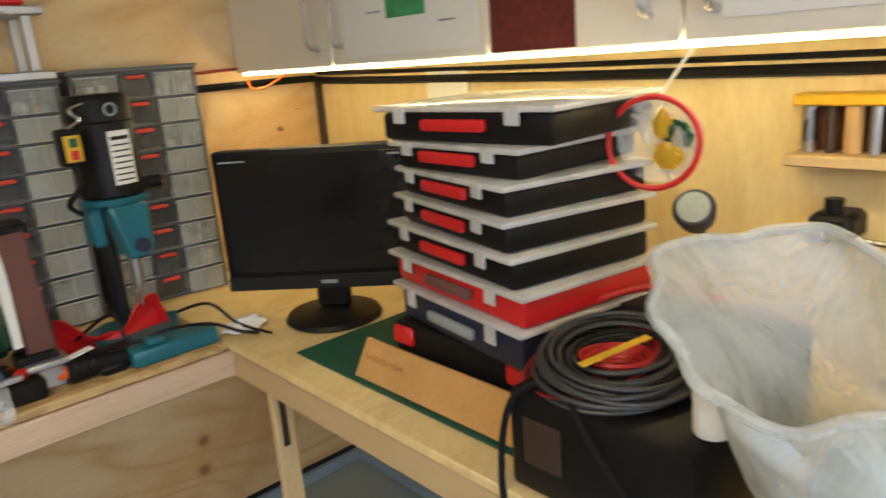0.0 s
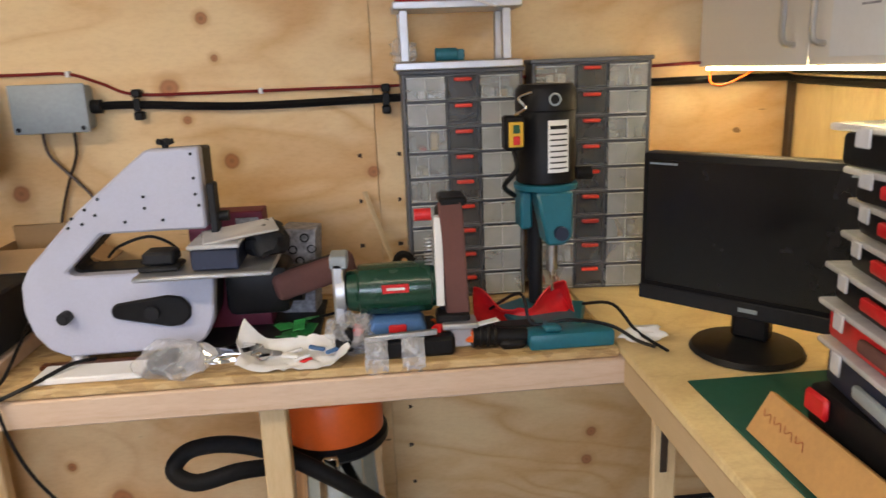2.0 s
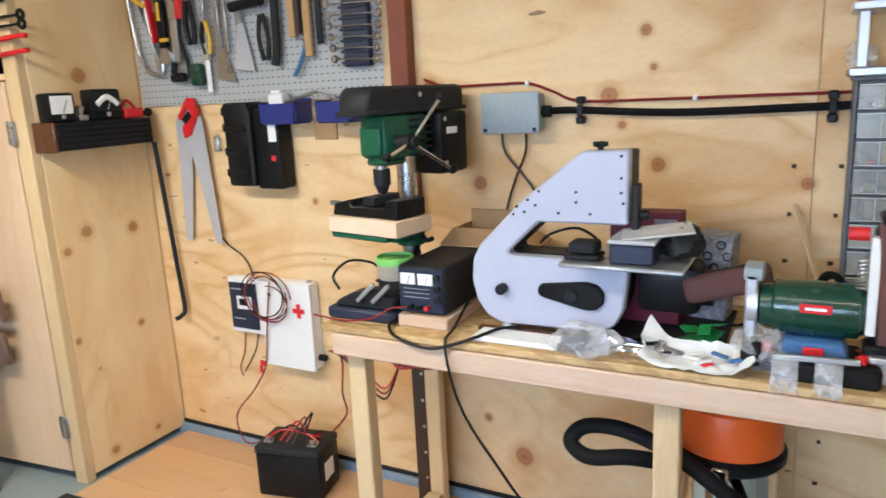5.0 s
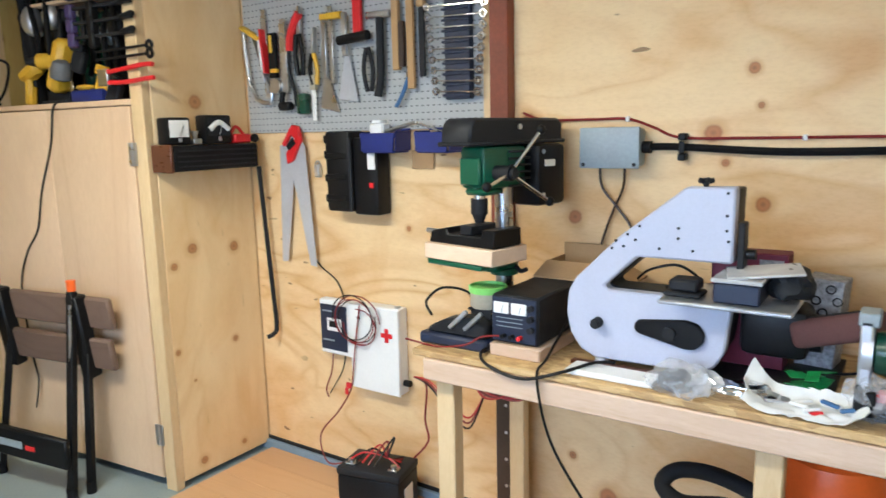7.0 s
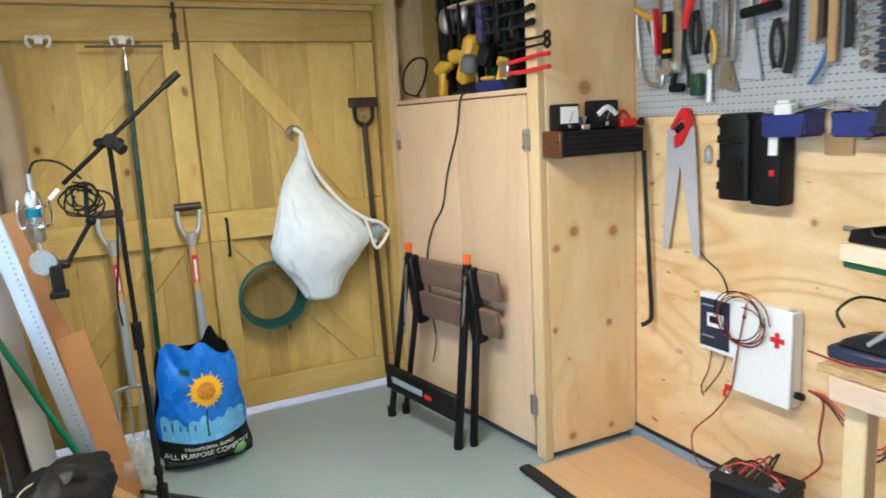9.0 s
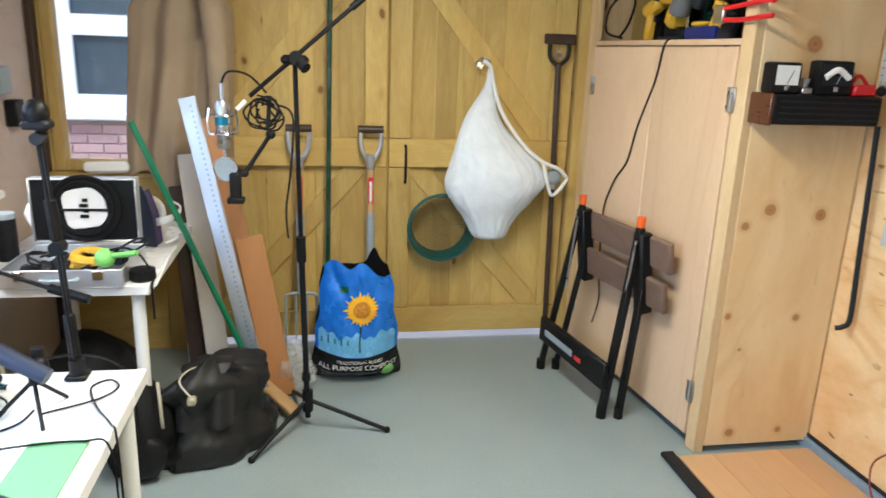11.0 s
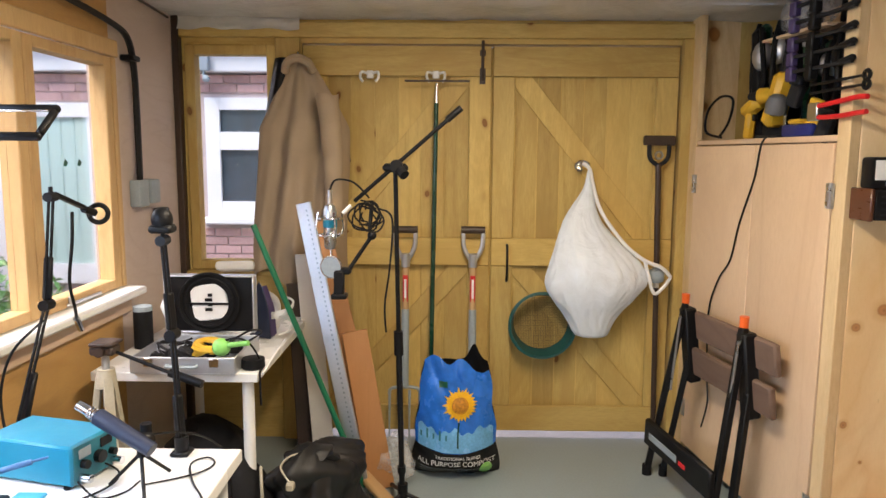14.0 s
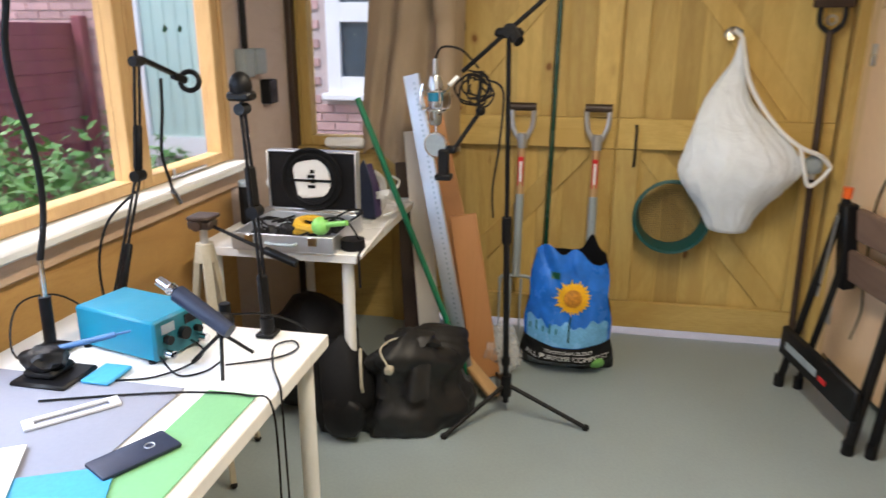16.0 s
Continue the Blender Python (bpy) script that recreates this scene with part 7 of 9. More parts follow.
drum = thing("storage_crate", (1.0, 1.05, BZ), "black storage crate standing on the desk", "crate")
part("crate", join(box(0.885, 0.885, BZ + 0.002, 1.12, 1.165, BZ + 0.155, 0.012, 2)), BLACK, drum)
part("label", box(0.8825, 1.07, BZ + 0.05, 0.8845, 1.135, BZ + 0.12, 0), DARKPOST, drum)
coil = thing("cable_coil", (1.0, 1.03, BZ + 0.106), "coil of black cable and red hose on the crate", "cable coil")
rnd = random.Random(3)
for k in range(30):
    part("turn", ring((1.0 + rnd.uniform(-0.005, 0.005), 1.06 + rnd.uniform(-0.005, 0.005), BZ + 0.160 + 0.0085 * (k // 6)), 0.055 + 0.0095 * (k % 6) + rnd.uniform(0, 0.008), 0.0036, (rnd.uniform(-0.22, 0.02), rnd.uniform(-0.14, 0.08), 1), 40, 6), (RUBBER, CABLEGREY, CABLEGREY)[k % 3], coil)
for k in range(5):
    part("red_turn", ring((1.0, 1.06, BZ + 0.165 + 0.006 * k), 0.03 + 0.005 * k, 0.0045, (0.05 * k - 0.1, 0.05, 1), 30, 6), REDWIRE, coil)
for k in range(3):
    part("red_turn", ring((0.99, 1.10, BZ + 0.166 + 0.004 * k), 0.088 + 0.004 * k, 0.0036, (-0.2, 0.12 + 0.03 * k, 1), 36, 6), COPPER, coil)
part("tie", beam((0.915, 1.06, BZ + 0.205), (1.03, 1.03, BZ + 0.215), 0.014, 0.003), YELLOW, coil, "yellow strap")
cable([(0.93, 1.10, BZ + 0.17), (0.878, 1.15, BZ + 0.14), (0.862, 1.16, BZ + 0.0), (0.86, 1.12, BZ - 0.15)], 0.005, RUBBER, "loose end of black cable hanging off the crate")
cable([(0.93, 1.09, BZ + 0.17), (0.88, 1.04, BZ + 0.15), (0.872, 0.98, BZ + 0.09), (0.87, 0.92, BZ + 0.03)], 0.005, RUBBER, "loose black cable running to the sack")
single("jar", lathe([(0.020, 0), (0.022, 0.004), (0.022, 0.035), (0.019, 0.040), (0.023, 0.041), (0.023, 0.058), (0.0, 0.059)], (0.945, 0.895, BZ + 0.156)), PAPER, "cream plastic jar with a screw lid", "jar")
sack = thing("plastic_sack", (0.93, 0.70, BZ), "open translucent white plastic sack", "sack")


def sack_shape(u, v):
    a = 2 * math.pi * u
    r = 0.110 + 0.040 * v + (0.012 + 0.010 * v) * noise.noise(Vector((2.5 * math.cos(a), 2.5 * math.sin(a), v * 3))) + 0.009 * noise.noise(Vector((7 * math.cos(a), 7 * math.sin(a), v * 2))) + 0.006 * noise.noise(Vector((11 * math.cos(a), 11 * math.sin(a), v * 9)))
    lip = v ** 2 * (0.062 * math.cos(a - 1.05) + 0.014 * math.cos(3 * a))
    return Vector((1.0 + r * 1.1 * math.cos(a), 0.705 + r * math.sin(a) + 0.125 * v * v, BZ + 0.003 + 0.300 * v + lip + 0.015 * noise.noise(Vector((2 * math.cos(a), 2 * math.sin(a), 5))) * v))


part("sack", sheet(sack_shape, 44, 20, 0.0015, True), MILKY, sack)
part("rim", tube([sack_shape(i / 28, 1.0) for i in range(29)], 0.007, 8, 3), MILKY, sack, "rolled milky rim")
part("filling", crumple((1.01, 0.71, BZ + 0.004), 0.085, 0.08, 0.11, 207, 0.4), GREYP, sack, "pale grey contents")
part("print_shape", sheet(lambda u, v: sack_shape(0.40 + 0.09 * u, 0.18 + 0.36 * v * (0.35 + 0.65 * math.sin(3.1 * u) * (0.7 + 0.3 * math.sin(14 * u)))) + Vector((-0.004, 0.002, 0)), 12, 10), MIDGREEN, sack, "green printed emblem")
single("tape_roll", join(cyl((0.885, 0.83, BZ + 0.006), (0.90, 0.90, BZ + 0.03), 0.022)), MIDGREEN, "green rolled packet on the desk edge", "packet")
single("white_packet", beam((0.882, 0.84, BZ + 0.02), (0.90, 0.93, BZ + 0.012), 0.05, 0.02), PAPER, "white rolled packet on the desk edge", "packet")
single("bristle_pad", crumple((0.91, 0.72, BZ + 0.002), 0.06, 0.06, 0.05, 51, 0.5), DARKPOST, "grey-brown wire wool pad", "pad")

mag = thing("hanging_ring", (1.20, 1.13, 1.22), "red-rimmed clear dish hung from the cabinet", "hoop")
part("rim", ring((1.20, 1.13, 1.300), 0.070, 0.0048, (1, 0.25, 0), 44, 8), RED, mag)
part("bowl", lathe([(0.068, 0.0), (0.064, 0.012), (0.045, 0.022), (0.0, 0.026)], (1.235, 1.14, 1.30), (1, 0.25, 0), 32), BAGFILM, mag)
part("strap", beam((1.215, 1.125, 1.372), (1.272, 1.10, 1.443), 0.009, 0.002), PAPER, mag)
rnd = random.Random(9)
for k in range(7):
    part("packet", crumple((1.222 + rnd.uniform(-0.004, 0.01), 1.13 + rnd.uniform(-0.03, 0.03), 1.25 + rnd.uniform(0, 0.075)), 0.008, 0.010 + 0.006 * (k % 3), 0.022, k + 60, 0.5), (YELLOW, BAGFILM, MIDGREEN, BEIGE, YELLOW, YELLOW, BAGFILM)[k % 7], mag)
sp = thing("wall_light", (1.50, 1.20, 1.10), "small round spotlight fixed to the wall", "spotlight")
part("head", lathe([(0.035, 0), (0.04, 0.01), (0.036, 0.05), (0.02, 0.06)], (1.44, 1.19, 1.145), (0.8, 0.3, -0.5)), NAVY, sp)
part("lens", lathe([(0.03, 0), (0.0, 0.001)], (1.438, 1.189, 1.1465), (0.8, 0.3, -0.5)), GREYP, sp)
part("stem", tube([(1.48, 1.20, 1.11), (1.52, 1.21, 1.06), (1.558, 1.21, 1.04)], 0.008), DARK, sp)

rackw = thing("drill_bit_rack", (1.53, 0.9, 1.22), "wooden wall rack of drill bits with a yellow top", "rack")
part("ledge", box(1.48, 0.55, 1.225, 1.558, 1.05, 1.245, 0.003), PINE_Y, rackw)
part("top_strip", box(1.50, 0.55, 1.325, 1.558, 1.045, 1.345, 0.003), YELLOW, rackw)
part("backing", box(1.545, 0.55, 1.246, 1.5585, 1.045, 1.324, 0.001), WALNUT, rackw)
for k in range(14):
    part("bit", cyl((1.52, 0.58 + 0.034 * k, 1.246), (1.52, 0.58 + 0.034 * k, 1.324), 0.008 + 0.003 * (k % 3), seg=8), (DARKPOST, STEEL, ASH)[k % 3], rackw)
clampw = thing("bench_clamp", (1.50, 0.95, 1.10), "black clamp with a steel bar on the wall", "clamp")
part("body", join(box(1.47, 0.93, 1.10, 1.555, 1.0, 1.15, 0.01), cyl((1.49, 0.965, 1.15), (1.49, 0.965, 1.175), 0.015)), BLACK, clampw)
part("bar", cyl((1.47, 1.02, 1.115), (1.47, 0.70, 1.105), 0.006), CHROME, clampw)
cable([(1.52, 2.56, 1.41), (1.548, 2.50, 1.40), (1.548, 2.0, 1.392), (1.548, 1.5, 1.386), (1.548, 1.0, 1.382), (1.548, 0.3, 1.38)], 0.011, BLACK, "thick black armoured cable along the end wall", "armoured_cable")
cable([(1.54, 2.56, 1.425), (1.55, 2.3, 1.42), (1.55, 1.5, 1.41), (1.55, 0.3, 1.40)], 0.006, BLACK, "thin black cable along the end wall")
single("socket_plate", box(1.548, 1.88, 1.32, 1.558, 2.04, 1.42, 0.004), WHITE, "white double socket plate on the wall", "socket")
single("corner_batten", box(1.545, 2.57, BZ + 0.003, 1.559, 2.5985, 1.40, 0.002), DARKPOST, "dark batten in the corner of the walls", "batten")
cable([(1.30, 2.57, 1.44), (1.29, 2.55, 1.405), (1.30, 2.50, 1.395), (1.34, 2.46, 1.42), (1.36, 2.42, 1.443)], 0.003, ORANGE, "orange wire at the end of the light strip")
single("dark_pot", lathe([(0.05, 0), (0.075, 0.02), (0.08, 0.12), (0.07, 0.125)], (1.30, 1.02, BZ + 0.003)), DARK, "dark round pot behind the coil", "pot")
single("brass_tin", lathe([(0.05, 0), (0.05, 0.10), (0.0, 0.102)], (1.15, 0.78, BZ + 0.003)), BEIGE, "dull metal tin behind the crate", "tin")
single("red_hose", tube([(1.12, 1.2, BZ + 0.20), (1.18, 1.12, BZ + 0.225), (1.2, 1.0, BZ + 0.22), (1.22, 0.9, BZ + 0.2)], 0.006), REDWIRE, "thin red hose across the crate", "hose")
single("crate_fill", box(1.165, 0.90, BZ + 0.003, 1.26, 1.18, BZ + 0.19, 0.01), DARK, "dark equipment case behind the crate", "case")

# ---- hung on and leaning at the shed doors ----
DX = XW + 0.002
for y in (0.32, 0.657):
    c = thing("tool_clip", (DX, y, 1.92), "white plastic tool clip screwed to the door", "clip", "tool clips")
    part("clip", join(box(DX, y - 0.018, 1.925, DX + 0.012, y + 0.018, 1.965, 0.004), tube([(DX + 0.008, y - 0.014, 1.95), (DX + 0.025, y - 0.042, 1.955), (DX + 0.045, y - 0.045, 1.925), (DX + 0.05, y - 0.032, 1.905)], 0.007), tube([(DX + 0.008, y + 0.014, 1.95), (DX + 0.025, y + 0.042, 1.955), (DX + 0.045, y + 0.045, 1.925), (DX + 0.05, y + 0.032, 1.905)], 0.007)), PAPER, c)
hoe = thing("garden_rake", (DX + 0.06, 0.64, 0.05), "long dark pole with a flat steel rake head", "rake")
part("pole", cyl((-3.34, 0.635, 0.06), (-3.375, 0.66, 1.80), 0.012), GREEN, hoe)
part("ferrule", cyl((-3.375, 0.66, 1.80), (-3.378, 0.662, 1.90), 0.011, 0.007), CHROME, hoe)
part("head", box(-3.385, 0.50, 1.905, -3.370, 0.83, 1.915, 0.002), DARKPOST, hoe)
single("door_hook", join(tube([(DX, 1.40, 1.50), (DX + 0.05, 1.40, 1.515), (DX + 0.055, 1.375, 1.495), (DX + 0.05, 1.375, 1.475)], 0.006), tube([(DX, 1.41, 1.50), (DX + 0.05, 1.41, 1.515), (DX + 0.055, 1.44, 1.50), (DX + 0.05, 1.445, 1.475)], 0.006), box(DX, 1.39, 1.46, DX + 0.006, 1.42, 1.51, 0.002)), CHROME, "chrome coat hook on the door", "hook")


def digger(y, fork, label):
    g = thing("garden_fork" if fork else "spade", (-3.36, y, 0.03), label, "fork" if fork else "spade", "digging tools", laid=True)
    x = -3.37
    part("shaft", join(cyl((x + 0.06, y, 0.45), (x + 0.02, y, 0.72), 0.019), cyl((x + 0.02, y, 0.72), (x, y, 0.98), 0.018)), ASH, g)
    part("socket", cyl((x + 0.085, y, 0.34), (x + 0.03, y, 0.74), 0.021, 0.020), GREYP, g, "grey coated socket")
    part("yoke", join(tube([(x, y, 0.98), (x, y - 0.045, 1.06), (x, y - 0.052, 1.15)], 0.012), tube([(x, y, 0.98), (x, y + 0.045, 1.06), (x, y + 0.052, 1.15)], 0.012), cyl((x, y, 0.96), (x, y, 1.03), 0.022, 0.026)), ALU, g, "silver D-shaped yoke")
    part("grip", cyl((x, y - 0.062, 1.155), (x, y + 0.062, 1.155), 0.019), DARKPOST, g)
    lab = part("label", box(x + 0.028, y - 0.013, 0.78, x + 0.031, y + 0.013, 0.92, 0.001), RED, g)
    part("print_bar", box(x + 0.0315, y - 0.006, 0.80, x + 0.0325, y + 0.006, 0.90, 0), PAPER, lab)
    if fork:
        part("shoulder", tube([(x + 0.09, y - 0.08, 0.30), (x + 0.088, y - 0.06, 0.335), (x + 0.085, y + 0.06, 0.335), (x + 0.09, y + 0.08, 0.30)], 0.009), GREYP, g)
        for k in range(4):
            part("tine", cyl((x + 0.09, y - 0.078 + 0.052 * k, 0.325), (x + 0.12, y - 0.078 + 0.052 * k, 0.035), 0.008, 0.003), GREYP, g)
    else:
        part("blade", sheet(lambda u, v: Vector((x + 0.09 + 0.04 * v - 0.015 * math.cos((u - 0.5) * 2.5), y - 0.085 + 0.17 * u, 0.34 - 0.30 * v)), 9, 9, 0.003), GREYP, g)
    return g


digger(0.505, True, "digging fork with wooden shaft and D-grip")
digger(0.855, False, "spade with wooden shaft and silver D-grip")
single("door_string", tube([(DX + 0.01, 0.20, 1.62), (DX + 0.02, 0.205, 1.58), (DX + 0.01, 0.21, 1.50)], 0.007), BLACK, "black strap hanging on the door", "strap")

rk = thing("snow_pusher", (-3.36, 1.83, 0.08), "dark tool with flat head hung upside down", "scraper")
part("pole", join(cyl((-3.37, 1.83, 0.10), (-3.38, 1.815, 0.86), 0.014), cyl((-3.38, 1.812, 0.98), (-3.385, 1.80, 1.50), 0.015)), DARKPOST, rk)
part("sleeve", cyl((-3.38, 1.815, 0.86), (-3.38, 1.812, 0.98), 0.0145), PAPER, rk, "white sleeve")
part("fork_grip", join(tube([(-3.385, 1.80, 1.49), (-3.385, 1.755, 1.53), (-3.385, 1.75, 1.60)], 0.011), tube([(-3.385, 1.80, 1.49), (-3.385, 1.845, 1.53), (-3.385, 1.85, 1.60)], 0.011)), DARK, rk)
part("head", box(-3.40, 1.72, 1.595, -3.37, 1.88, 1.645, 0.006), DARKPOST, rk)
part("eye", ring((-3.385, 1.80, 1.545), 0.018, 0.006, (1, 0, 0), 18, 6), STEEL, rk)

bag = thing("hanging_bag", (-3.33, 1.48, 0.6), "white woven bag hanging from a door hook", "bag")
prof = [(1.465, 1.445, 0.006, 0.01), (1.37, 1.441, 0.024, 0.02), (1.22, 1.412, 0.085, 0.045), (1.10, 1.440, 0.152, 0.075), (1.00, 1.478, 0.208, 0.09), (0.90, 1.486, 0.236, 0.095), (0.82, 1.474, 0.200, 0.09), (0.72, 1.466, 0.122, 0.075), (0.62, 1.474, 0.080, 0.06), (0.60, 1.478, 0.03, 0.03)]


def bag_shape(u, v):
    k = v * (len(prof) - 1)
    i = min(int(k), len(prof) - 2)
    f = k - i
    a0, a3 = max(i - 1, 0), min(i + 2, len(prof) - 1)
    z, cy, wy, dx = (max(0.003, 0.5 * (2 * prof[i][j] + (prof[i + 1][j] - prof[a0][j]) * f + (2 * prof[a0][j] - 5 * prof[i][j] + 4 * prof[i + 1][j] - prof[a3][j]) * f * f + (3 * prof[i][j] - prof[a0][j] - 3 * prof[i + 1][j] + prof[a3][j]) * f ** 3)) for j in range(4))
    a = 2 * math.pi * u
    crease = 1.07 + 0.05 * noise.noise(Vector((2.2 * math.cos(a), 2.2 * math.sin(a), z * 3))) + 0.05 * abs(noise.noise(Vector((2.6 * math.cos(a) + z * 3, 2.6 * math.sin(a), z * 3.5)))) + 0.06 * noise.noise(Vector((5 * math.cos(a), 5 * math.sin(a), z * 9))) + 0.05 * abs(noise.noise(Vector((9 * math.cos(a), 9 * math.sin(a), z * 15 + 3)))) - 0.13 * max(0.0, 0.16 - abs(noise.noise(Vector((3.4 * math.cos(a), 3.4 * math.sin(a), z * 2.2 + 4))))) * 1.8 * min(1.0, max(0.0, (1.46 - z) * 4)) * 0.5
    return Vector((-3.40 + dx * 1.05 + dx * crease * math.cos(a), cy + wy * crease * math.sin(a), z))


part("body", sheet(bag_shape, 130, 100, 0, True), BAGWHITE, bag)
part("strap", tube([(-3.38, 1.41, 1.50), (-3.37, 1.445, 1.475), (-3.355, 1.462, 1.40), (-3.33, 1.49, 1.29), (-3.30, 1.545, 1.19), (-3.27, 1.63, 1.085), (-3.25, 1.715, 1.02), (-3.25, 1.80, 0.985), (-3.27, 1.853, 0.935)], 0.010), PAPER, bag)
part("rim", tube([(-3.25, 1.715, 1.02), (-3.24, 1.735, 0.94), (-3.24, 1.765, 0.855), (-3.25, 1.81, 0.88), (-3.27, 1.853, 0.93)], 0.009), PAPER, bag)
part("mouth", crumple((-3.29, 1.785, 0.90), 0.03, 0.045, 0.045, 71, 0.2), GREYP, bag, "grey contents in the bag's mouth")

riddle = thing("garden_riddle", (-3.40, 1.226, 0.65), "round green garden sieve hung on the door", "sieve")
part("rim", sheet(lambda u, v: Vector((-3.425 + 0.09 * v, 1.222 + (0.156 + 0.020 * v) * math.cos(2 * math.pi * u), 0.66 + (0.156 + 0.020 * v) * math.sin(2 * math.pi * u))), 56, 6, 0.012, True), RIDDLE, riddle)
mesh = bmesh.new()
for k in range(-17, 18):
    d = k * 0.009
    h = math.sqrt(max(0, 0.155 ** 2 - d * d))
    for p, q in (((-3.415, 1.222 + d, 0.66 - h), (-3.415, 1.222 + d, 0.66 + h)), ((-3.413, 1.222 - h, 0.66 + d), (-3.413, 1.222 + h, 0.66 + d))):
        t = cyl(p, q, 0.0008, seg=4)
        tmp = bpy.data.meshes.new("tmp")
        t.to_mesh(tmp)
        t.free()
        mesh.from_mesh(tmp)
        bpy.data.meshes.remove(tmp)
part("front_bead", ring((-3.338, 1.222, 0.66), 0.175, 0.005, (1, 0, 0), 56, 8), RIDDLE, riddle)
w = part("wire_mesh", mesh, DARKPOST, riddle)
w["kind"] = "stuff"

# compost sack
comp = thing("compost_bag", (-3.08, 0.77, 0), "open bag of compost, blue and black print", "compost bag")


def comp_front(y, z):
    t = (y - 0.77) / 0.23
    belly = 0.16 * (1 - abs(t) ** 2.6) * (1 - 0.35 * (z / 0.6) ** 2) * min(1, 0.35 + z / 0.10)
    return -3.06 + belly + 0.012 * noise.noise(Vector((y * 9, z * 9, 1))) + 0.007 * noise.noise(Vector((y * 22, z * 16, 4))) - 0.030 * max(0.0, 0.2 - abs(noise.noise(Vector((y * 8 + z * 3, z * 5, 7))))) * (1 + 2.5 * max(0.0, z - 0.2))


def comp_half(z):
    return 0.218 - 0.11 * z + 0.006 * math.sin(z * 31)


def comp_face(z0, z1, name, m, label, side=1, edge=None):
    def fn(u, v):
        top = z1 if edge is None else edge(u)
        z = z0 + (top - z0) * v
        y = 0.77 + (u * 2 - 1) * comp_half(z)
        x = comp_front(y, z)
        if side < 0:
            x = -3.06 - (x + 3.06) * 0.75 - 0.01
        return Vector((x, y, z))
    return part(name, sheet(fn, 40, 24), m, comp, label)


def top_edge(u):
    return 0.575 + 0.018 * math.sin(u * 13) + 0.02 * math.exp(-((u - 0.25) / 0.12) ** 2) - 0.055 * max(0, u - 0.55) / 0.45


def band(u):
    return 0.165 - 0.025 * math.sin(math.pi * u)


comp_face(0.003, 0.16, "lower_band", BLACK, "black lower band", 1, band)


def blue_face(u, v):
    z = band(u) + (top_edge(u) - band(u)) * v
    y = 0.77 + (u * 2 - 1) * comp_half(z)
    return Vector((comp_front(y, z), y, z))


part("upper_band", sheet(blue_face, 44, 30), SKYPRINT, comp, "blue sky print")
comp_face(0.003, 0.57, "back", BLACK, "black inside of the bag", -1, lambda u: 0.53 + 0.085 * math.exp(-((u - 0.8) / 0.10) ** 2))
part("compost", crumple((-3.075, 0.77, 0.30), 0.06, 0.15, 0.07, 81, 0.3), SOIL, comp)


def on_bag(y, z, lift=0.003):
    return Vector((comp_front(y, z) + lift, y, z))


for k in range(26):
    a = 2 * math.pi * k / 26
    c = (0.79, 0.375)
    pts = [on_bag(c[0] + r * math.cos(a + da), c[1] + r * math.sin(a + da), 0.005 + 0.002 * (k % 2)) for r, da in ((0.03, -0.12), (0.06, -0.14), (0.080 + 0.010 * math.sin(k * 3), 0.05 * math.sin(k * 5)), (0.06, 0.14), (0.03, 0.12))]
    pb = bmesh.new()
    pb.faces.new([pb.verts.new(p) for p in pts])
    part("petal", pb, PETAL, comp)
part("flower_centre", sheet(lambda u, v: on_bag(0.79 + 0.04 * v * math.cos(2 * math.pi * u), 0.375 + 0.04 * v * math.sin(2 * math.pi * u), 0.009), 20, 5, 0, True), FLOWER, comp)
part("stalk", tube([on_bag(0.785, 0.29, 0.004), on_bag(0.78, 0.23, 0.004), on_bag(0.78, 0.17, 0.004)], 0.004), GREEN, comp)
part("pale_ground", sheet(lambda u, v: on_bag(0.59 + 0.36 * u, band((0.59 + 0.36 * u - 0.545) / 0.45) + 0.004 + (0.10 + 0.012 * math.sin(u * 17) + 0.01 * math.sin(u * 41)) * v, 0.002), 40, 8), PALESKY, comp, "pale blue misty print")
for k in range(5):
    part("logo_bar", sheet(lambda u, v, k=k: on_bag(0.60 + 0.030 * k + 0.009 * u, 0.205 + (0.045 if k % 2 else 0.026) * v, 0.005), 4, 4), TEAL, comp)
part("badge", sheet(lambda u, v: on_bag(0.69 + 0.04 * u, 0.455 + 0.03 * v, 0.004), 6, 5), MIDGREEN, comp)
part("seal", sheet(lambda u, v: on_bag(0.915 + 0.032 * v * math.cos(2 * math.pi * u), 0.05 + 0.035 * v * math.sin(2 * math.pi * u), 0.005), 18, 3, 0, True), LIME, comp)


def bag_words(text, size, y, z):
    bm = words(text, size, Matrix.Identity(4), 0.0)
    for v in bm.verts:
        v.co = on_bag(y + v.co.x, z + v.co.y, 0.004)
    return bm


part("lettering", bag_words("TRADITIONAL BLEND", 0.022, 0.78, 0.118), PAPER, comp)
part("lettering", bag_words("ALL PURPOSE COMPOST", 0.034, 0.775, 0.088), PAPER, comp)
for k in range(3):
    part("print_bar", sheet(lambda u, v, k=k: on_bag(0.60 + (0.26 - 0.03 * k) * u, 0.058 - 0.017 * k + 0.005 * v, 0.004), 16, 2), GREYP, comp)

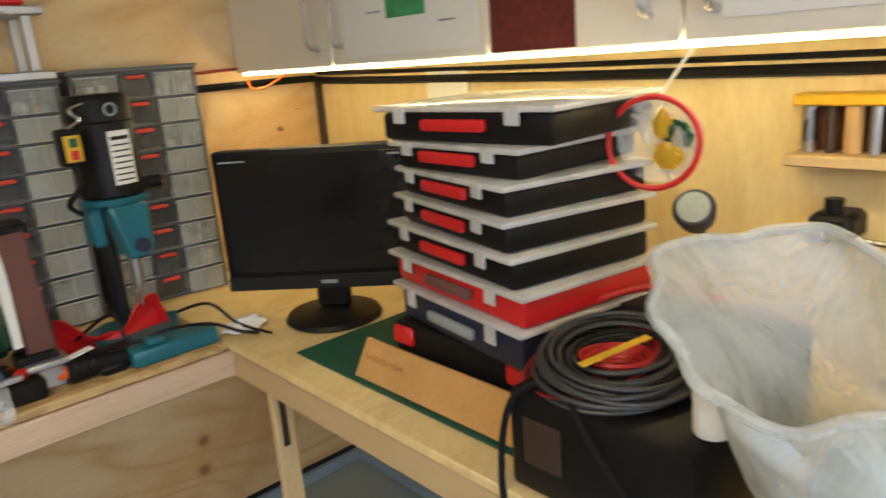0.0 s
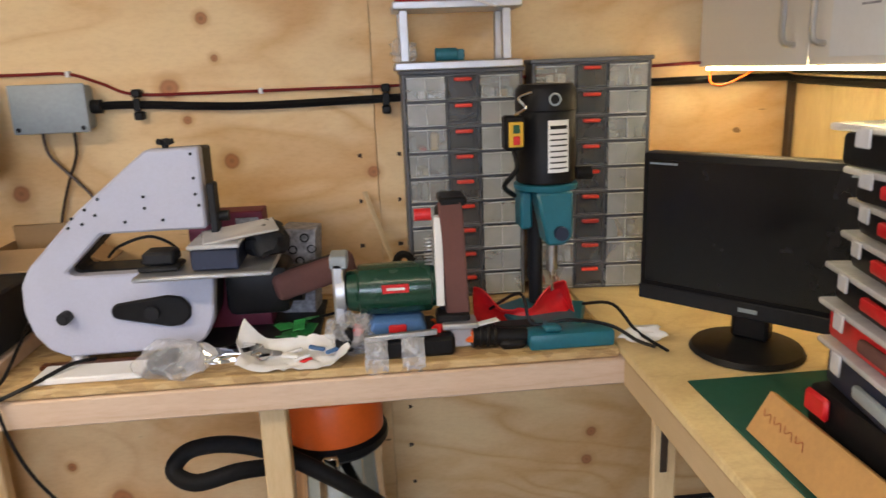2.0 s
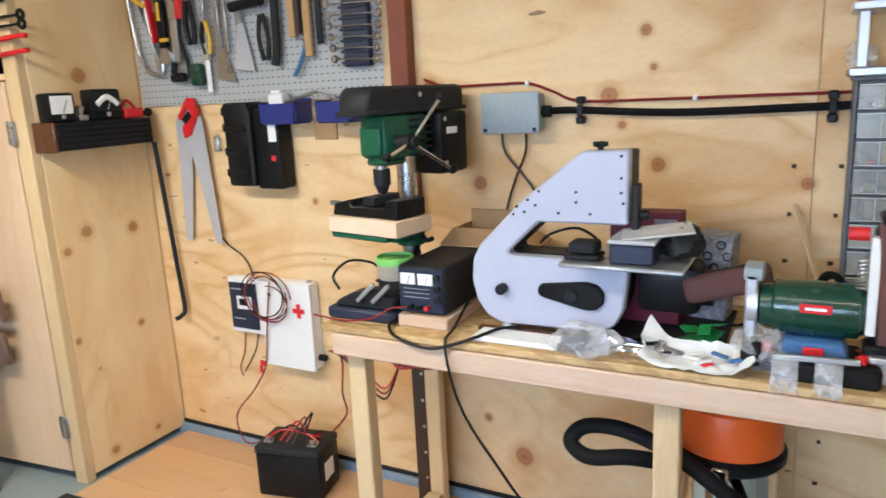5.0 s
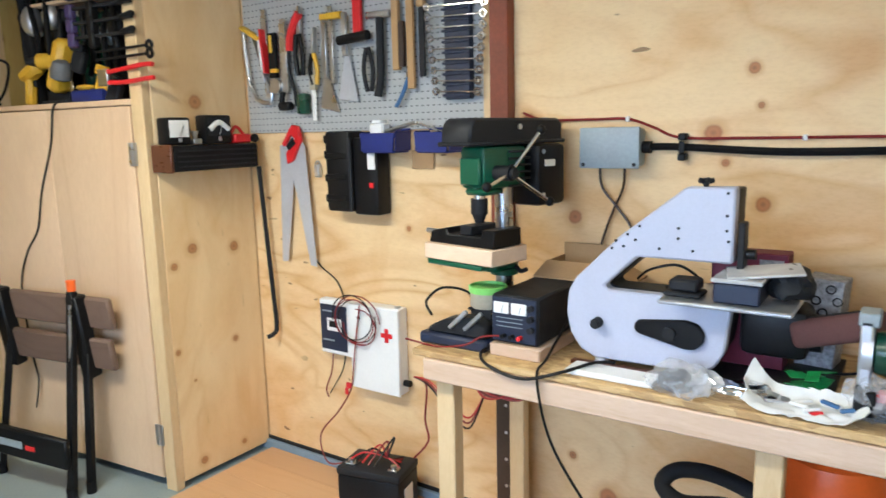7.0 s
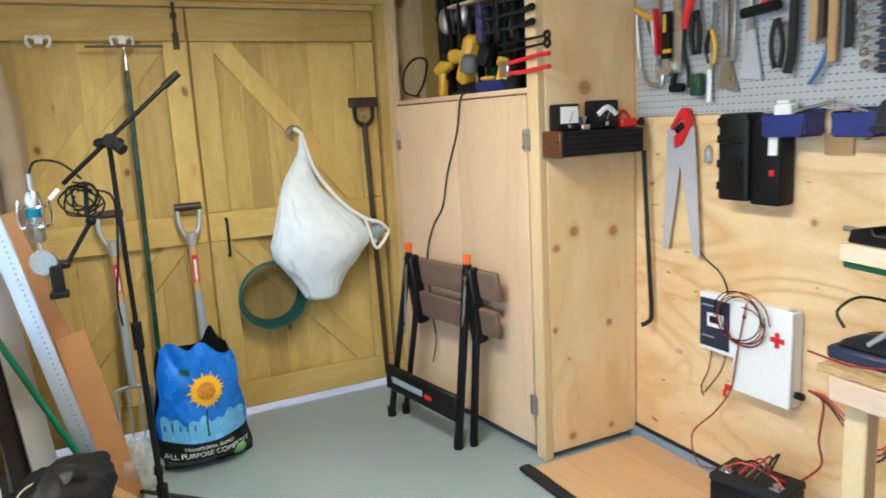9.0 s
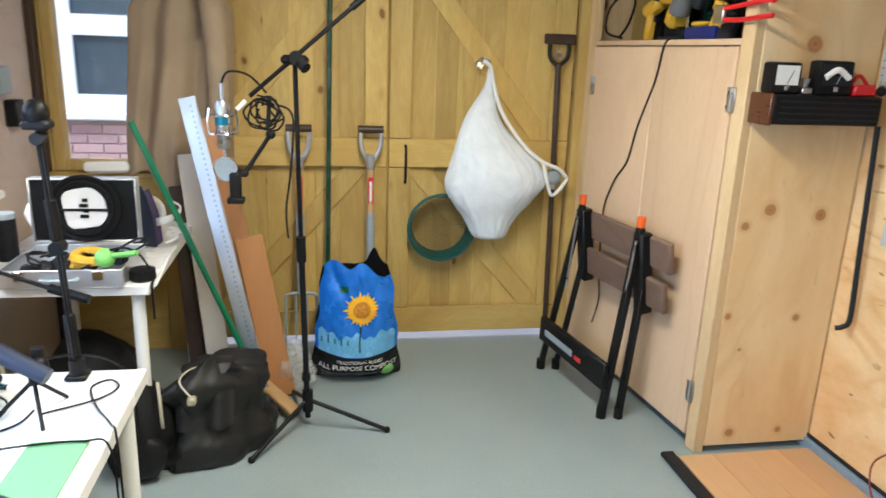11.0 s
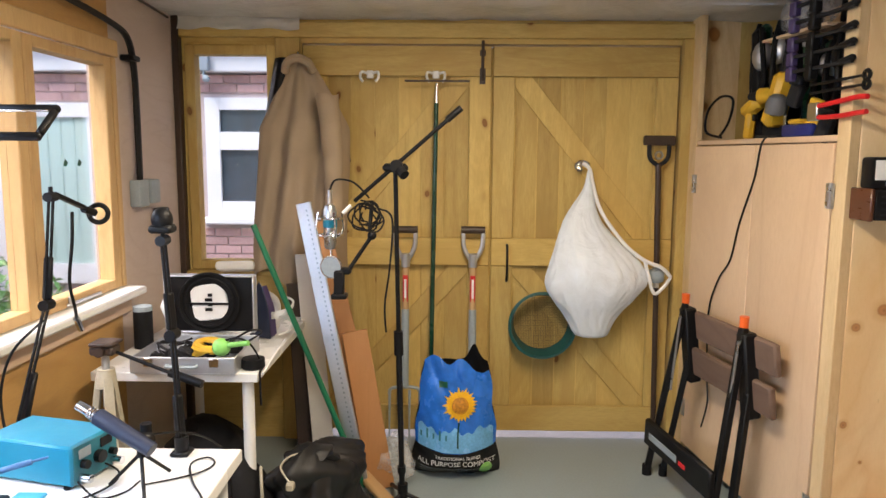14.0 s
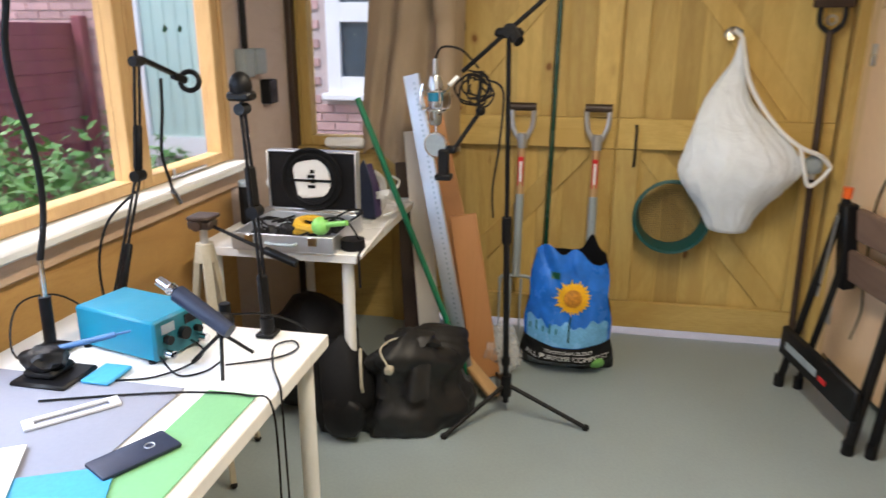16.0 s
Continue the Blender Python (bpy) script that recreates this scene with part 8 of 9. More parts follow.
# ---- folding workbench at the cupboard ----
wm = thing("folding_workbench", (-2.75, 1.80, 0), "folded black steel workbench with worn plank jaws", "folding workbench")
L0, R0, LT, RT = Vector((-3.02, 1.735, 0.0)), Vector((-2.495, 1.85, 0.0)), Vector((-2.985, 1.84, 0.86)), Vector((-2.515, 1.92, 0.86))
for a, b, k in ((L0, LT, 0.0), (R0, RT, 0.0)):
    part("front_leg", beam(a + Vector((0, -0.03, 0.02)), b, 0.035, 0.03, 0.004), BLACK, wm)
    part("rear_leg", beam(a + Vector((0.012, 0.045, 0.02)), b + Vector((0.012, 0.035, -0.2)), 0.032, 0.028, 0.004), BLACK, wm)
    part("rubber_foot", cyl(a + Vector((0, -0.03, 0)), a + Vector((0, -0.03, 0.05)), 0.022), RUBBER, wm)
    part("rubber_foot", cyl(a + Vector((0.012, 0.045, 0)), a + Vector((0.012, 0.045, 0.05)), 0.020), RUBBER, wm)
    part("bracket", moved(box(-0.03, -0.03, -0.36, 0.035, 0.03, 0.0, 0.008), pose(b.x, b.y + 0.01, b.z - 0.02, 7, 0, 10)), BLACK, wm)
    part("brace", cyl(b + Vector((0.03, -0.03, -0.05)), b + Vector((0.0, -0.05, -0.42)), 0.006), STEEL, wm)
    part("end_cap", cyl(b + Vector((0, 0.0, 0.0)), b + Vector((0, 0.0, 0.045)), 0.017, 0.019), ORANGE, wm, "orange plastic end cap")
part("step", beam(L0 + Vector((-0.01, -0.035, 0.22)), R0 + Vector((0.02, -0.035, 0.20)), 0.03, 0.13, 0.008), BLACK, wm, "black pressed steel step")
part("name_bar", beam(L0 + Vector((0.10, -0.055, 0.235)), L0 + Vector((0.34, -0.004, 0.226)), 0.003, 0.03, 0), GREYP, wm)
part("badge", beam(L0 + Vector((0.36, -0.0, 0.22)), L0 + Vector((0.41, 0.011, 0.218)), 0.003, 0.02, 0), RED, wm)
for z0, dx in ((0.695, 0.0), (0.52, -0.015)):
    part("jaw_plank", moved(box(0, 0, 0, 0.60, 0.03, 0.135, 0.008), pose(-2.95 + dx, 1.885, z0, 8, 0, 10)), WEATHERED, wm, "worn brown wooden jaw")

# ---- microphone stand ----
ms = thing("microphone_stand", (-2.52, 0.53, 0), "black boom microphone stand with a studio microphone", "microphone stand")
part("pole", join(cyl((-2.54, 0.545, 0.05), (-2.52, 0.53, 0.80), 0.012), cyl((-2.52, 0.53, 0.80), (-2.50, 0.52, 1.47), 0.009)), BLACK, ms)
part("clutch", cyl((-2.522, 0.531, 0.73), (-2.518, 0.529, 0.83), 0.019), BLACK, ms)
part("collar", cyl((-2.535, 0.541, 0.22), (-2.534, 0.541, 0.25), 0.018), BLACK, ms)
part("hub", cyl((-2.54, 0.545, 0.08), (-2.54, 0.545, 0.17), 0.022), BLACK, ms)
for tip in ((-2.466, 0.868, 0.012), (-2.296, 0.336, 0.012), (-2.86, 0.47, 0.012)):
    lg = part("leg", cyl((-2.54, 0.545, 0.13), tip, 0.009), BLACK, ms)
    part("rubber_foot", ball(tip, 0.014), RUBBER, lg)
part("boom", join(cyl((-2.50, 0.757, 1.704), (-2.49, 0.36, 1.357), 0.008), cyl((-2.50, 0.775, 1.72), (-2.50, 0.72, 1.672), 0.013)), BLACK, ms)
part("joint", join(cyl((-2.535, 0.525, 1.495), (-2.465, 0.525, 1.495), 0.025), box(-2.52, 0.47, 1.47, -2.48, 0.57, 1.505, 0.012), cyl((-2.46, 0.54, 1.48), (-2.44, 0.56, 1.46), 0.02)), BLACK, ms)
mic = part("microphone", lathe([(0.018, -0.10), (0.024, -0.09), (0.027, -0.02), (0.027, 0.05), (0.02, 0.07), (0.01, 0.075), (0.010, 0.13), (0.0, 0.132)], (-2.48, 0.265, 1.27), (0, 0, 1), 24), STEEL, ms, "pale blue and chrome condenser microphone")
part("blue_band", lathe([(0.0275, 0.0), (0.0278, 0.035)], (-2.48, 0.265, 1.255), (0, 0, 1), 24), TEALBOX, mic)
for z in (1.225, 1.29):
    part("shock_ring", ring((-2.48, 0.265, z), 0.048, 0.004, (0, 0, 1), 28, 6), CHROME, mic)
for a in range(4):
    b = a * 1.57 + 0.5
    part("shock_post", tube([(-2.48 + 0.048 * math.cos(b), 0.265 + 0.048 * math.sin(b), 1.222), (-2.48 + 0.056 * math.cos(b), 0.265 + 0.056 * math.sin(b), 1.26), (-2.48 + 0.048 * math.cos(b), 0.265 + 0.048 * math.sin(b), 1.315)], 0.004), CHROME, mic)
part("swivel", cyl((-2.48, 0.315, 1.31), (-2.49, 0.345, 1.34), 0.008), PAPER, mic)
part("filter", join(ring((-2.46, 0.27, 1.10), 0.042, 0.004, (1, -0.2, 0), 28, 6), cyl((-2.47, 0.27, 1.14), (-2.48, 0.265, 1.175), 0.004)), CHROME, mic)
part("filter_gauze", cyl((-2.461, 0.27, 1.10), (-2.458, 0.2694, 1.10), 0.040, seg=28), GREYP, mic)
part("clip_arm", join(cyl((-2.49, 0.43, 1.36), (-2.47, 0.42, 1.24), 0.008), ball((-2.47, 0.43, 1.225), 0.018), cyl((-2.47, 0.43, 1.225), (-2.45, 0.34, 1.09), 0.008), box(-2.47, 0.31, 1.075, -2.43, 0.35, 1.10, 0.006)), BLACK, ms)
part("phone_clip", join(box(-2.45, 0.285, 0.985, -2.42, 0.325, 1.09, 0.006), box(-2.465, 0.275, 0.98, -2.41, 0.335, 1.0, 0.004)), BLACK, ms)
rnd = random.Random(12)
for k in range(6):
    a0 = rnd.uniform(0, 6)
    part("lead_coil", tube([(-2.47 + 0.01 * k - 0.02, 0.415 + (0.025 + 0.008 * k + 0.012 * math.sin(j * 2.1 + k)) * math.cos(a0 + j * 0.75), 1.30 + (0.038 + 0.004 * k + 0.012 * math.cos(j * 1.7 + k)) * math.sin(a0 + j * 0.75)) for j in range(9)], 0.0035, 6), BLACK, ms)
part("lead", tube([(-2.47, 0.46, 1.33), (-2.46, 0.51, 1.29), (-2.46, 0.50, 1.10), (-2.46, 0.48, 0.95), (-2.46, 0.485, 0.84)], 0.004), BLACK, ms)
part("lead", tube([(-2.48, 0.265, 1.40), (-2.48, 0.29, 1.44), (-2.48, 0.36, 1.43), (-2.48, 0.42, 1.37)], 0.004), BLACK, ms)

# ---- boards, broom and coat in the corner ----
mp = thing("metal_profile", (-2.72, 0.36, 0.005), "long perforated aluminium profile leaning in the corner", "profile")
MP = look((-2.72, 0.36, 0.005), (-2.92, 0.07, 1.32), 0) @ pose(0, 0, 0, 180, 0, 60)
part("profile", moved(box(-0.035, -0.008, 0, 0.035, 0.008, 1.36, 0.002), MP), ALU, mp)
part("edge_strip", moved(box(0.018, -0.012, 0, 0.03, -0.0085, 1.36, 0), MP), ALU, mp)
for k in range(60):
    part("slot", moved(box(0.006, -0.0095, 0.02 + 0.022 * k, 0.013, -0.0083, 0.029 + 0.022 * k, 0), MP), GREYP, mp)


def leaning(name, foot, top, w, t, m, label, cat, face=(1, 0.2, 0.3)):
    f, q = Vector(foot), Vector(top)
    z = (q - f).normalized()
    y = Vector(face).normalized()
    x = y.cross(z).normalized()
    y = z.cross(x).normalized()
    r = Matrix((x, y, z)).transposed().to_4x4()
    bm = box(-w / 2, -t / 2, 0, w / 2, t / 2, (q - f).length, 0.003)
    return single(name, moved(bm, Matrix.Translation(f) @ r), m, label, cat)


leaning("faced_board", (-2.86, 0.42, 0.002), (-3.05, 0.10, 1.22), 0.12, 0.016, MDF, "orange-brown faced board leaning in the corner", "board")
leaning("faced_board", (-2.83, 0.43, 0.002), (-2.95, 0.29, 0.72), 0.12, 0.016, MDF, "shorter orange-brown board leaning on another", "board")
leaning("white_trim_board", (-3.0, 0.14, 0.002), (-3.18, 0.02, 1.05), 0.10, 0.05, CREAM, "cream plastic duct length leaning in the corner", "duct")
leaning("dark_board", (-3.05, 0.05, 0.002), (-3.2, -0.03, 0.9), 0.10, 0.02, DARKPOST, "dark timber length leaning in the corner", "board")
br = thing("broom", (-2.72, 0.40, 0), "broom with a green handle leaning head down", "broom")
part("handle", cyl((-2.73, 0.36, 0.06), (-2.74, -0.11, 1.235), 0.0125), GREENBROOM, br)
part("head", moved(box(-0.13, -0.03, 0, 0.13, 0.03, 0.035, 0.01), pose(-2.70, 0.41, 0.055, 0, 14, 40)), ASH, br)
rnd = random.Random(2)
bb = bmesh.new()
for k in range(260):
    a, s = rnd.uniform(-0.12, 0.12), rnd.uniform(-0.025, 0.025)
    p = pose(-2.70, 0.41, 0.055, 0, 14, 40) @ Vector((a, s, 0.002))
    q = p + Vector((rnd.uniform(-0.02, 0.03), rnd.uniform(-0.02, 0.03), 0))
    q.z = 0.003
    vs = [bb.verts.new(c) for c in (p, p + Vector((0.003, 0.002, 0)), q)]
    bb.faces.new(vs)
bp = part("bristle", bb, GREEN, br)
bp["kind"] = "stuff"
single("clear_bag", crumple((-2.92, 0.47, 0.0), 0.09, 0.09, 0.12, 90, 0.5), BAGFILM, "crumpled clear plastic at the foot of the boards", "bag")


def coat_shape(u, v):
    z = 2.02 - 1.12 * v
    spread = 0.05 + 0.17 * min(1, v * 3.2) + 0.02 * v
    y = -0.03 + (u * 2 - 1) * spread + 0.02 * math.sin(v * 5)
    fold = 0.028 * math.sin(u * 15 + v * 2.0) * min(1, v * 2.5) + 0.02 * math.sin(u * 31 + v * 5) * v
    bulge = 0.13 * math.sin(math.pi * u) ** 0.7 * min(1, v * 2.5)
    hem = 0.05 * math.sin(u * 9) * v ** 6
    return Vector((XW + 0.045 + bulge + fold + 0.012 * noise.noise(Vector((u * 6, v * 9, 2))), y, z + hem))


coat = thing("coat", (XW + 0.1, -0.03, 0.9), "long taupe raincoat hanging on a hook", "coat")
part("body", sheet(coat_shape, 70, 60, 0.004), COAT, coat)
part("sleeve", sheet(lambda u, v: Vector((XW + 0.19 + 0.05 * math.cos(2 * math.pi * u) * (1 - 0.25 * v) + 0.02 * v + 0.012 * math.sin(v * 22), 0.13 + 0.055 * math.sin(2 * math.pi * u) * (1 - 0.2 * v) + 0.03 * math.sin(v * 2), 1.83 - 0.62 * v + 0.02 * noise.noise(Vector((u * 4, v * 8, 7))))), 24, 30, 0.003, True), COAT, coat)
part("collar", tube([(XW + 0.07, -0.10, 1.95), (XW + 0.11, -0.08, 1.99), (XW + 0.12, -0.03, 2.01), (XW + 0.10, 0.02, 1.99), (XW + 0.07, 0.04, 1.95)], 0.022), COAT, coat)
part("hanging_loop", tube([(XW + 0.05, -0.09, 1.98), (XW + 0.045, -0.06, 2.03), (XW + 0.05, -0.03, 2.0)], 0.006), BLACK, coat)
single("dark_coat", sheet(lambda u, v: Vector((XW + 0.02 + 0.05 * math.sin(math.pi * u), -0.16 + 0.10 * u - 0.05 * v, 2.02 - 0.26 * v)), 14, 14, 0.004), BLACK, "black hood of a coat behind the raincoat", "coat")
single("coat_hook", tube([(XW + 0.001, -0.04, 2.04), (XW + 0.04, -0.04, 2.05), (XW + 0.05, -0.04, 2.02)], 0.005), CHROME, "small chrome coat hook", "hook")

# ---- window wall ----
so = thing("outdoor_socket", (-2.87, YS + 0.03, 1.31), "grey weatherproof socket on the window wall", "socket")
part("body", box(-2.93, YS + 0.001, 1.30, -2.83, YS + 0.05, 1.42, 0.008, 2), GREYP, so)
part("cover", box(-3.03, YS + 0.001, 1.31, -2.935, YS + 0.06, 1.42, 0.010, 2), GREYP, so)
part("gland", cyl((-2.88, YS + 0.03, 1.42), (-2.88, YS + 0.03, 1.445), 0.013), BLACK, so)
single("plug_adapter", box(-3.15, YS + 0.001, 1.17, -3.06, YS + 0.05, 1.28, 0.006), BLACK, "black plug-in adapter on the wall", "adapter")
cable([(-2.88, YS + 0.03, 1.44), (-2.88, YS + 0.03, 1.70), (-2.86, YS + 0.035, 1.90), (-2.80, YS + 0.04, 2.02), (-2.66, YS + 0.04, 2.06), (-2.3, YS + 0.04, 2.09), (-1.8, YS + 0.04, 2.12), (-1.2, YS + 0.04, 2.14)], 0.014, BLACK, "thick black conduit running up and along the wall", "conduit")
single("conduit_clip", box(-2.875, YS + 0.001, 1.93, -2.80, YS + 0.06, 1.955, 0.005), BLACK, "black conduit clip near the ceiling", "clip")
cable([(-3.3, YS + 0.02, 2.20), (-3.0, YS + 0.02, 2.215), (-2.4, YS + 0.02, 2.235), (-1.4, YS + 0.02, 2.25)], 0.006, DARKPOST, "thin dark cable under the ceiling")
for k, x in enumerate((-2.50, -2.40)):
    single("window_sticker", prism([(x, 1.50), (x + 0.02, 1.515), (x + 0.035, 1.49), (x + 0.015, 1.485)], YS - 0.030, YS - 0.0295, 0), MIDGREEN, "small green bird sticker on the window", "sticker", "window stickers")
single("window_stay", join(box(-2.50, YS + 0.012, SZ0 + 0.005, -2.25, YS + 0.022, SZ0 + 0.018, 0.003), cyl((-2.27, YS + 0.017, SZ0 + 0.018), (-2.27, YS + 0.017, SZ0 + 0.04), 0.006)), ALU, "metal casement stay on the window frame", "window stay")

# ---- white table under the window ----
TZ = 0.736
fc = thing("equipment_case", (-2.38, -0.22, TZ), "open aluminium equipment case with foam lid", "equipment case")
part("tray", join(box(-2.55, -0.43, TZ, -2.215, -0.045, TZ + 0.006, 0.002), box(-2.221, -0.43, TZ + 0.006, -2.213, -0.045, TZ + 0.065, 0.002), box(-2.55, -0.43, TZ + 0.006, -2.542, -0.045, TZ + 0.065, 0.002), box(-2.541, -0.43, TZ + 0.006, -2.222, -0.423, TZ + 0.065, 0.002), box(-2.541, -0.052, TZ + 0.006, -2.222, -0.045, TZ + 0.065, 0.002)), ALU, fc)
for y in (-0.36, -0.12):
    part("latch", box(-2.2125, y - 0.018, TZ + 0.03, -2.207, y + 0.018, TZ + 0.062, 0.002), CHROME, fc)
part("handle", tube([(-2.213, -0.29, TZ + 0.035), (-2.195, -0.285, TZ + 0.035), (-2.193, -0.19, TZ + 0.035), (-2.213, -0.185, TZ + 0.035)], 0.006), GREYP, fc)
lid = part("lid", join(box(-2.60, -0.435, TZ + 0.07, -2.555, -0.428, 1.045, 0.003), box(-2.60, -0.072, TZ + 0.07, -2.555, -0.065, 1.045, 0.003), box(-2.60, -0.427, 1.038, -2.555, -0.073, 1.045, 0.003), box(-2.60, -0.427, TZ + 0.07, -2.555, -0.073, TZ + 0.077, 0.003), box(-2.606, -0.435, TZ + 0.07, -2.6005, -0.065, 1.045, 0.001)), ALU, fc)
part("foam", box(-2.5995, -0.427, TZ + 0.078, -2.562, -0.073, 1.037, 0.002), BLACK, lid)
for k in range(6):
    part("cable_turn", ring((-2.553 + 0.004 * (k % 3), -0.245, 0.935), 0.085 + 0.007 * k, 0.006, (1, 0.02 * k - 0.05, 0.0), 40, 6), RUBBER, lid)
part("white_pouch", moved(box(-0.002, -0.075, -0.075, 0.010, 0.075, 0.075, 0.012), pose(-2.558, -0.245, 0.935, 8, 0, 0)), PAPER, lid)
for k in range(4):
    part("print_bar", box(-2.546, -0.262 + 0.012 * (k % 2), 0.90 + 0.02 * k, -2.5445, -0.232, 0.913 + 0.02 * k, 0), BLACK, lid)
part("strap", box(-2.547, -0.34, 0.925, -2.5445, -0.15, 0.935, 0.001), BLACK, lid)
single("tape_roll", ring((-2.38, -0.19, TZ + 0.065), 0.048, 0.018, (0.1, 0.1, 1), 30, 8), YELLOW, "roll of yellow tape in the case", "tape")
single("green_ball", join(ball((-2.27, -0.11, TZ + 0.09), 0.034), cyl((-2.26, -0.08, TZ + 0.10), (-2.24, 0.0, TZ + 0.115), 0.010)), LIME, "light green ball-headed microphone in the case", "microphone")
for k in range(7):
    single("case_clutter", crumple((-2.29 - 0.03 * k, -0.36 + 0.04 * k, TZ + 0.01), 0.03, 0.03, 0.03, 100 + k, 0.4), (BLACK, BLACK, DARK, YELLOW, BLACK, DARK, BLACK)[k], "black cable ends heaped in the case", "clutter", "case contents")
cable([(-2.30, -0.15, TZ + 0.09), (-2.25, -0.05, TZ + 0.13), (-2.27, 0.0, TZ + 0.10), (-2.31, 0.03, TZ + 0.01), (-2.26, 0.036, TZ + 0.004), (-2.236, 0.04, TZ - 0.02), (-2.235, 0.042, TZ - 0.12)], 0.004, BLACK, "black lead hanging off the table's end")
cable([(-2.33, -0.12, TZ + 0.08), (-2.36, -0.03, TZ + 0.13), (-2.42, 0.0, TZ + 0.11), (-2.40, -0.06, TZ + 0.07)], 0.004, BLACK, "black lead curled out of the case")
rnd = random.Random(31)
for k in range(5):
    x0, y0 = rnd.uniform(-2.50, -2.28), rnd.uniform(-0.38, -0.16)
    cable([(x0 + 0.05 * math.cos(j * 1.1 + k) + 0.012 * j, y0 + 0.06 * math.sin(j * 1.1 + k), TZ + 0.045 + 0.012 * math.sin(j * 2.0 + k) + 0.004 * k) for j in range(8)], 0.0045, BLACK, "black cable heaped in the open equipment case")
single("puck", lathe([(0.04, 0), (0.045, 0.006), (0.043, 0.038), (0.0, 0.04)], (-2.31, -0.005, TZ)), BLACK, "round black puck speaker on the table", "speaker")
spk = thing("speaker", (-2.58, -0.55, TZ), "black cloth cylinder speaker with grey top", "speaker")
part("body", cyl((-2.58, -0.535, TZ), (-2.58, -0.535, TZ + 0.155), 0.038, seg=28), RUBBER, spk)
part("cap", lathe([(0.038, 0), (0.039, 0.004), (0.037, 0.02), (0.0, 0.021)], (-2.58, -0.535, TZ + 0.156)), GREYP, spk)
iron = thing("steam_iron", (-2.78, -0.08, TZ), "purple and white steam iron standing on its heel", "iron")
part("soleplate", moved(prism([(-0.055, 0), (0.055, 0), (0.045, 0.13), (0.02, 0.22), (0, 0.25), (-0.02, 0.22), (-0.045, 0.13)], -0.006, 0.0, 0.002), pose(-2.74, -0.09, TZ + 0.004, 0, 0, 70)), NAVY, iron)
part("body", moved(prism([(-0.05, 0), (0.05, 0), (0.04, 0.13), (0.0, 0.235), (-0.04, 0.13)], 0.001, 0.06, 0.012), pose(-2.74, -0.09, TZ + 0.004, 0, 0, 70)), PURPLE, iron)
part("handle", moved(tube([(0, 0.06, 0.02), (0, 0.12, 0.03), (0, 0.125, 0.13), (0, 0.06, 0.18)], 0.017), pose(-2.74, -0.09, TZ + 0.004, 0, 0, 70)), PAPER, iron)
for k in range(4):
    cable([(-2.80 + 0.07 * math.cos(j * 0.8 + k), -0.01 + 0.05 * math.sin(j * 0.8 + k), TZ + 0.02 + 0.02 * k + 0.01 * j) for j in range(9)], 0.005, PAPER, "white mains lead coiled on the table")
single("white_pole", cyl((-2.20, 0.06, TZ + 0.012), (-2.72, 0.02, TZ + 0.006), 0.005), PAPER, "thin white rod lying across the table", "rod")
single("white_bag_top", crumple((-2.72, -0.40, TZ), 0.06, 0.10, 0.13, 120, 0.3), PAPER, "white plastic bag behind the case", "bag")
single("paper_pack", moved(box(-0.06, -0.10, 0, 0.06, 0.10, 0.05, 0.02, 2), pose(-3.36, -0.38, 0.93, 0, -15, 8)), PAPER, "white packet lying on the window ledge", "packet")

# camera tripod between the tables
tp = thing("camera_tripod", (-1.96, -0.42, 0), "folded beige camera tripod with pan handle", "tripod")
hx, hy = -1.98, -0.40
for dx, dy in ((0.08, 0.06), (-0.10, 0.03), (0.02, -0.10)):
    lg = part("leg", join(beam((hx + dx * 0.2, hy + dy * 0.2, 0.80), (hx + dx * 0.8, hy + dy * 0.8, 0.40), 0.03, 0.02), beam((hx + dx * 0.75, hy + dy * 0.75, 0.42), (hx + dx * 1.6, hy + dy * 1.6, 0.02), 0.02, 0.014)), BEIGE, tp)
    part("rubber_foot", ball((hx + dx * 1.6, hy + dy * 1.6, 0.013), 0.013), RUBBER, lg)
part("column", cyl((hx, hy, 0.70), (hx, hy, 0.90), 0.013), ALU, tp)
part("collar", cyl((hx, hy, 0.77), (hx, hy, 0.83), 0.035, 0.028), BEIGE, tp)
part("head", join(box(hx - 0.03, hy - 0.04, 0.88, hx + 0.03, hy + 0.04, 0.91, 0.006), box(hx - 0.04, hy - 0.035, 0.912, hx + 0.04, hy + 0.045, 0.925, 0.004), cyl((hx - 0.04, hy, 0.895), (hx + 0.045, hy, 0.895), 0.016)), DARKPOST, tp)
part("pan_handle", join(cyl((hx, hy + 0.03, 0.89), (hx + 0.02, hy + 0.22, 0.825), 0.006), cyl((hx + 0.02, hy + 0.22, 0.825), (hx + 0.03, hy + 0.33, 0.79), 0.014)), BLACK, tp)

# bags under the table
def sack_skin(u, v):
    a = 2 * math.pi * u
    r = (1.0 - 0.22 * v + 0.10 * math.sin(3 * math.pi * v)) * max(0.0, 1 - max(0, (v - 0.8) / 0.2) ** 2) ** 0.5
    r *= 1 + 0.16 * noise.noise(Vector((2.3 * math.cos(a), 2.3 * math.sin(a), v * 3))) + 0.07 * noise.noise(Vector((6 * math.cos(a), 6 * math.sin(a), v * 9)))
    p, q = 0.235 * r * math.cos(a), 0.13 * r * math.sin(a)
    z = 0.003 + 0.37 * v + 0.03 * math.sin(2 * a) * v + 0.012 * noise.noise(Vector((5 * math.cos(a), 5 * math.sin(a), 3)))
    return Vector((-2.42 - 0.62 * p - 0.78 * q, 0.21 + 0.78 * p - 0.62 * q, max(0.003, z)))


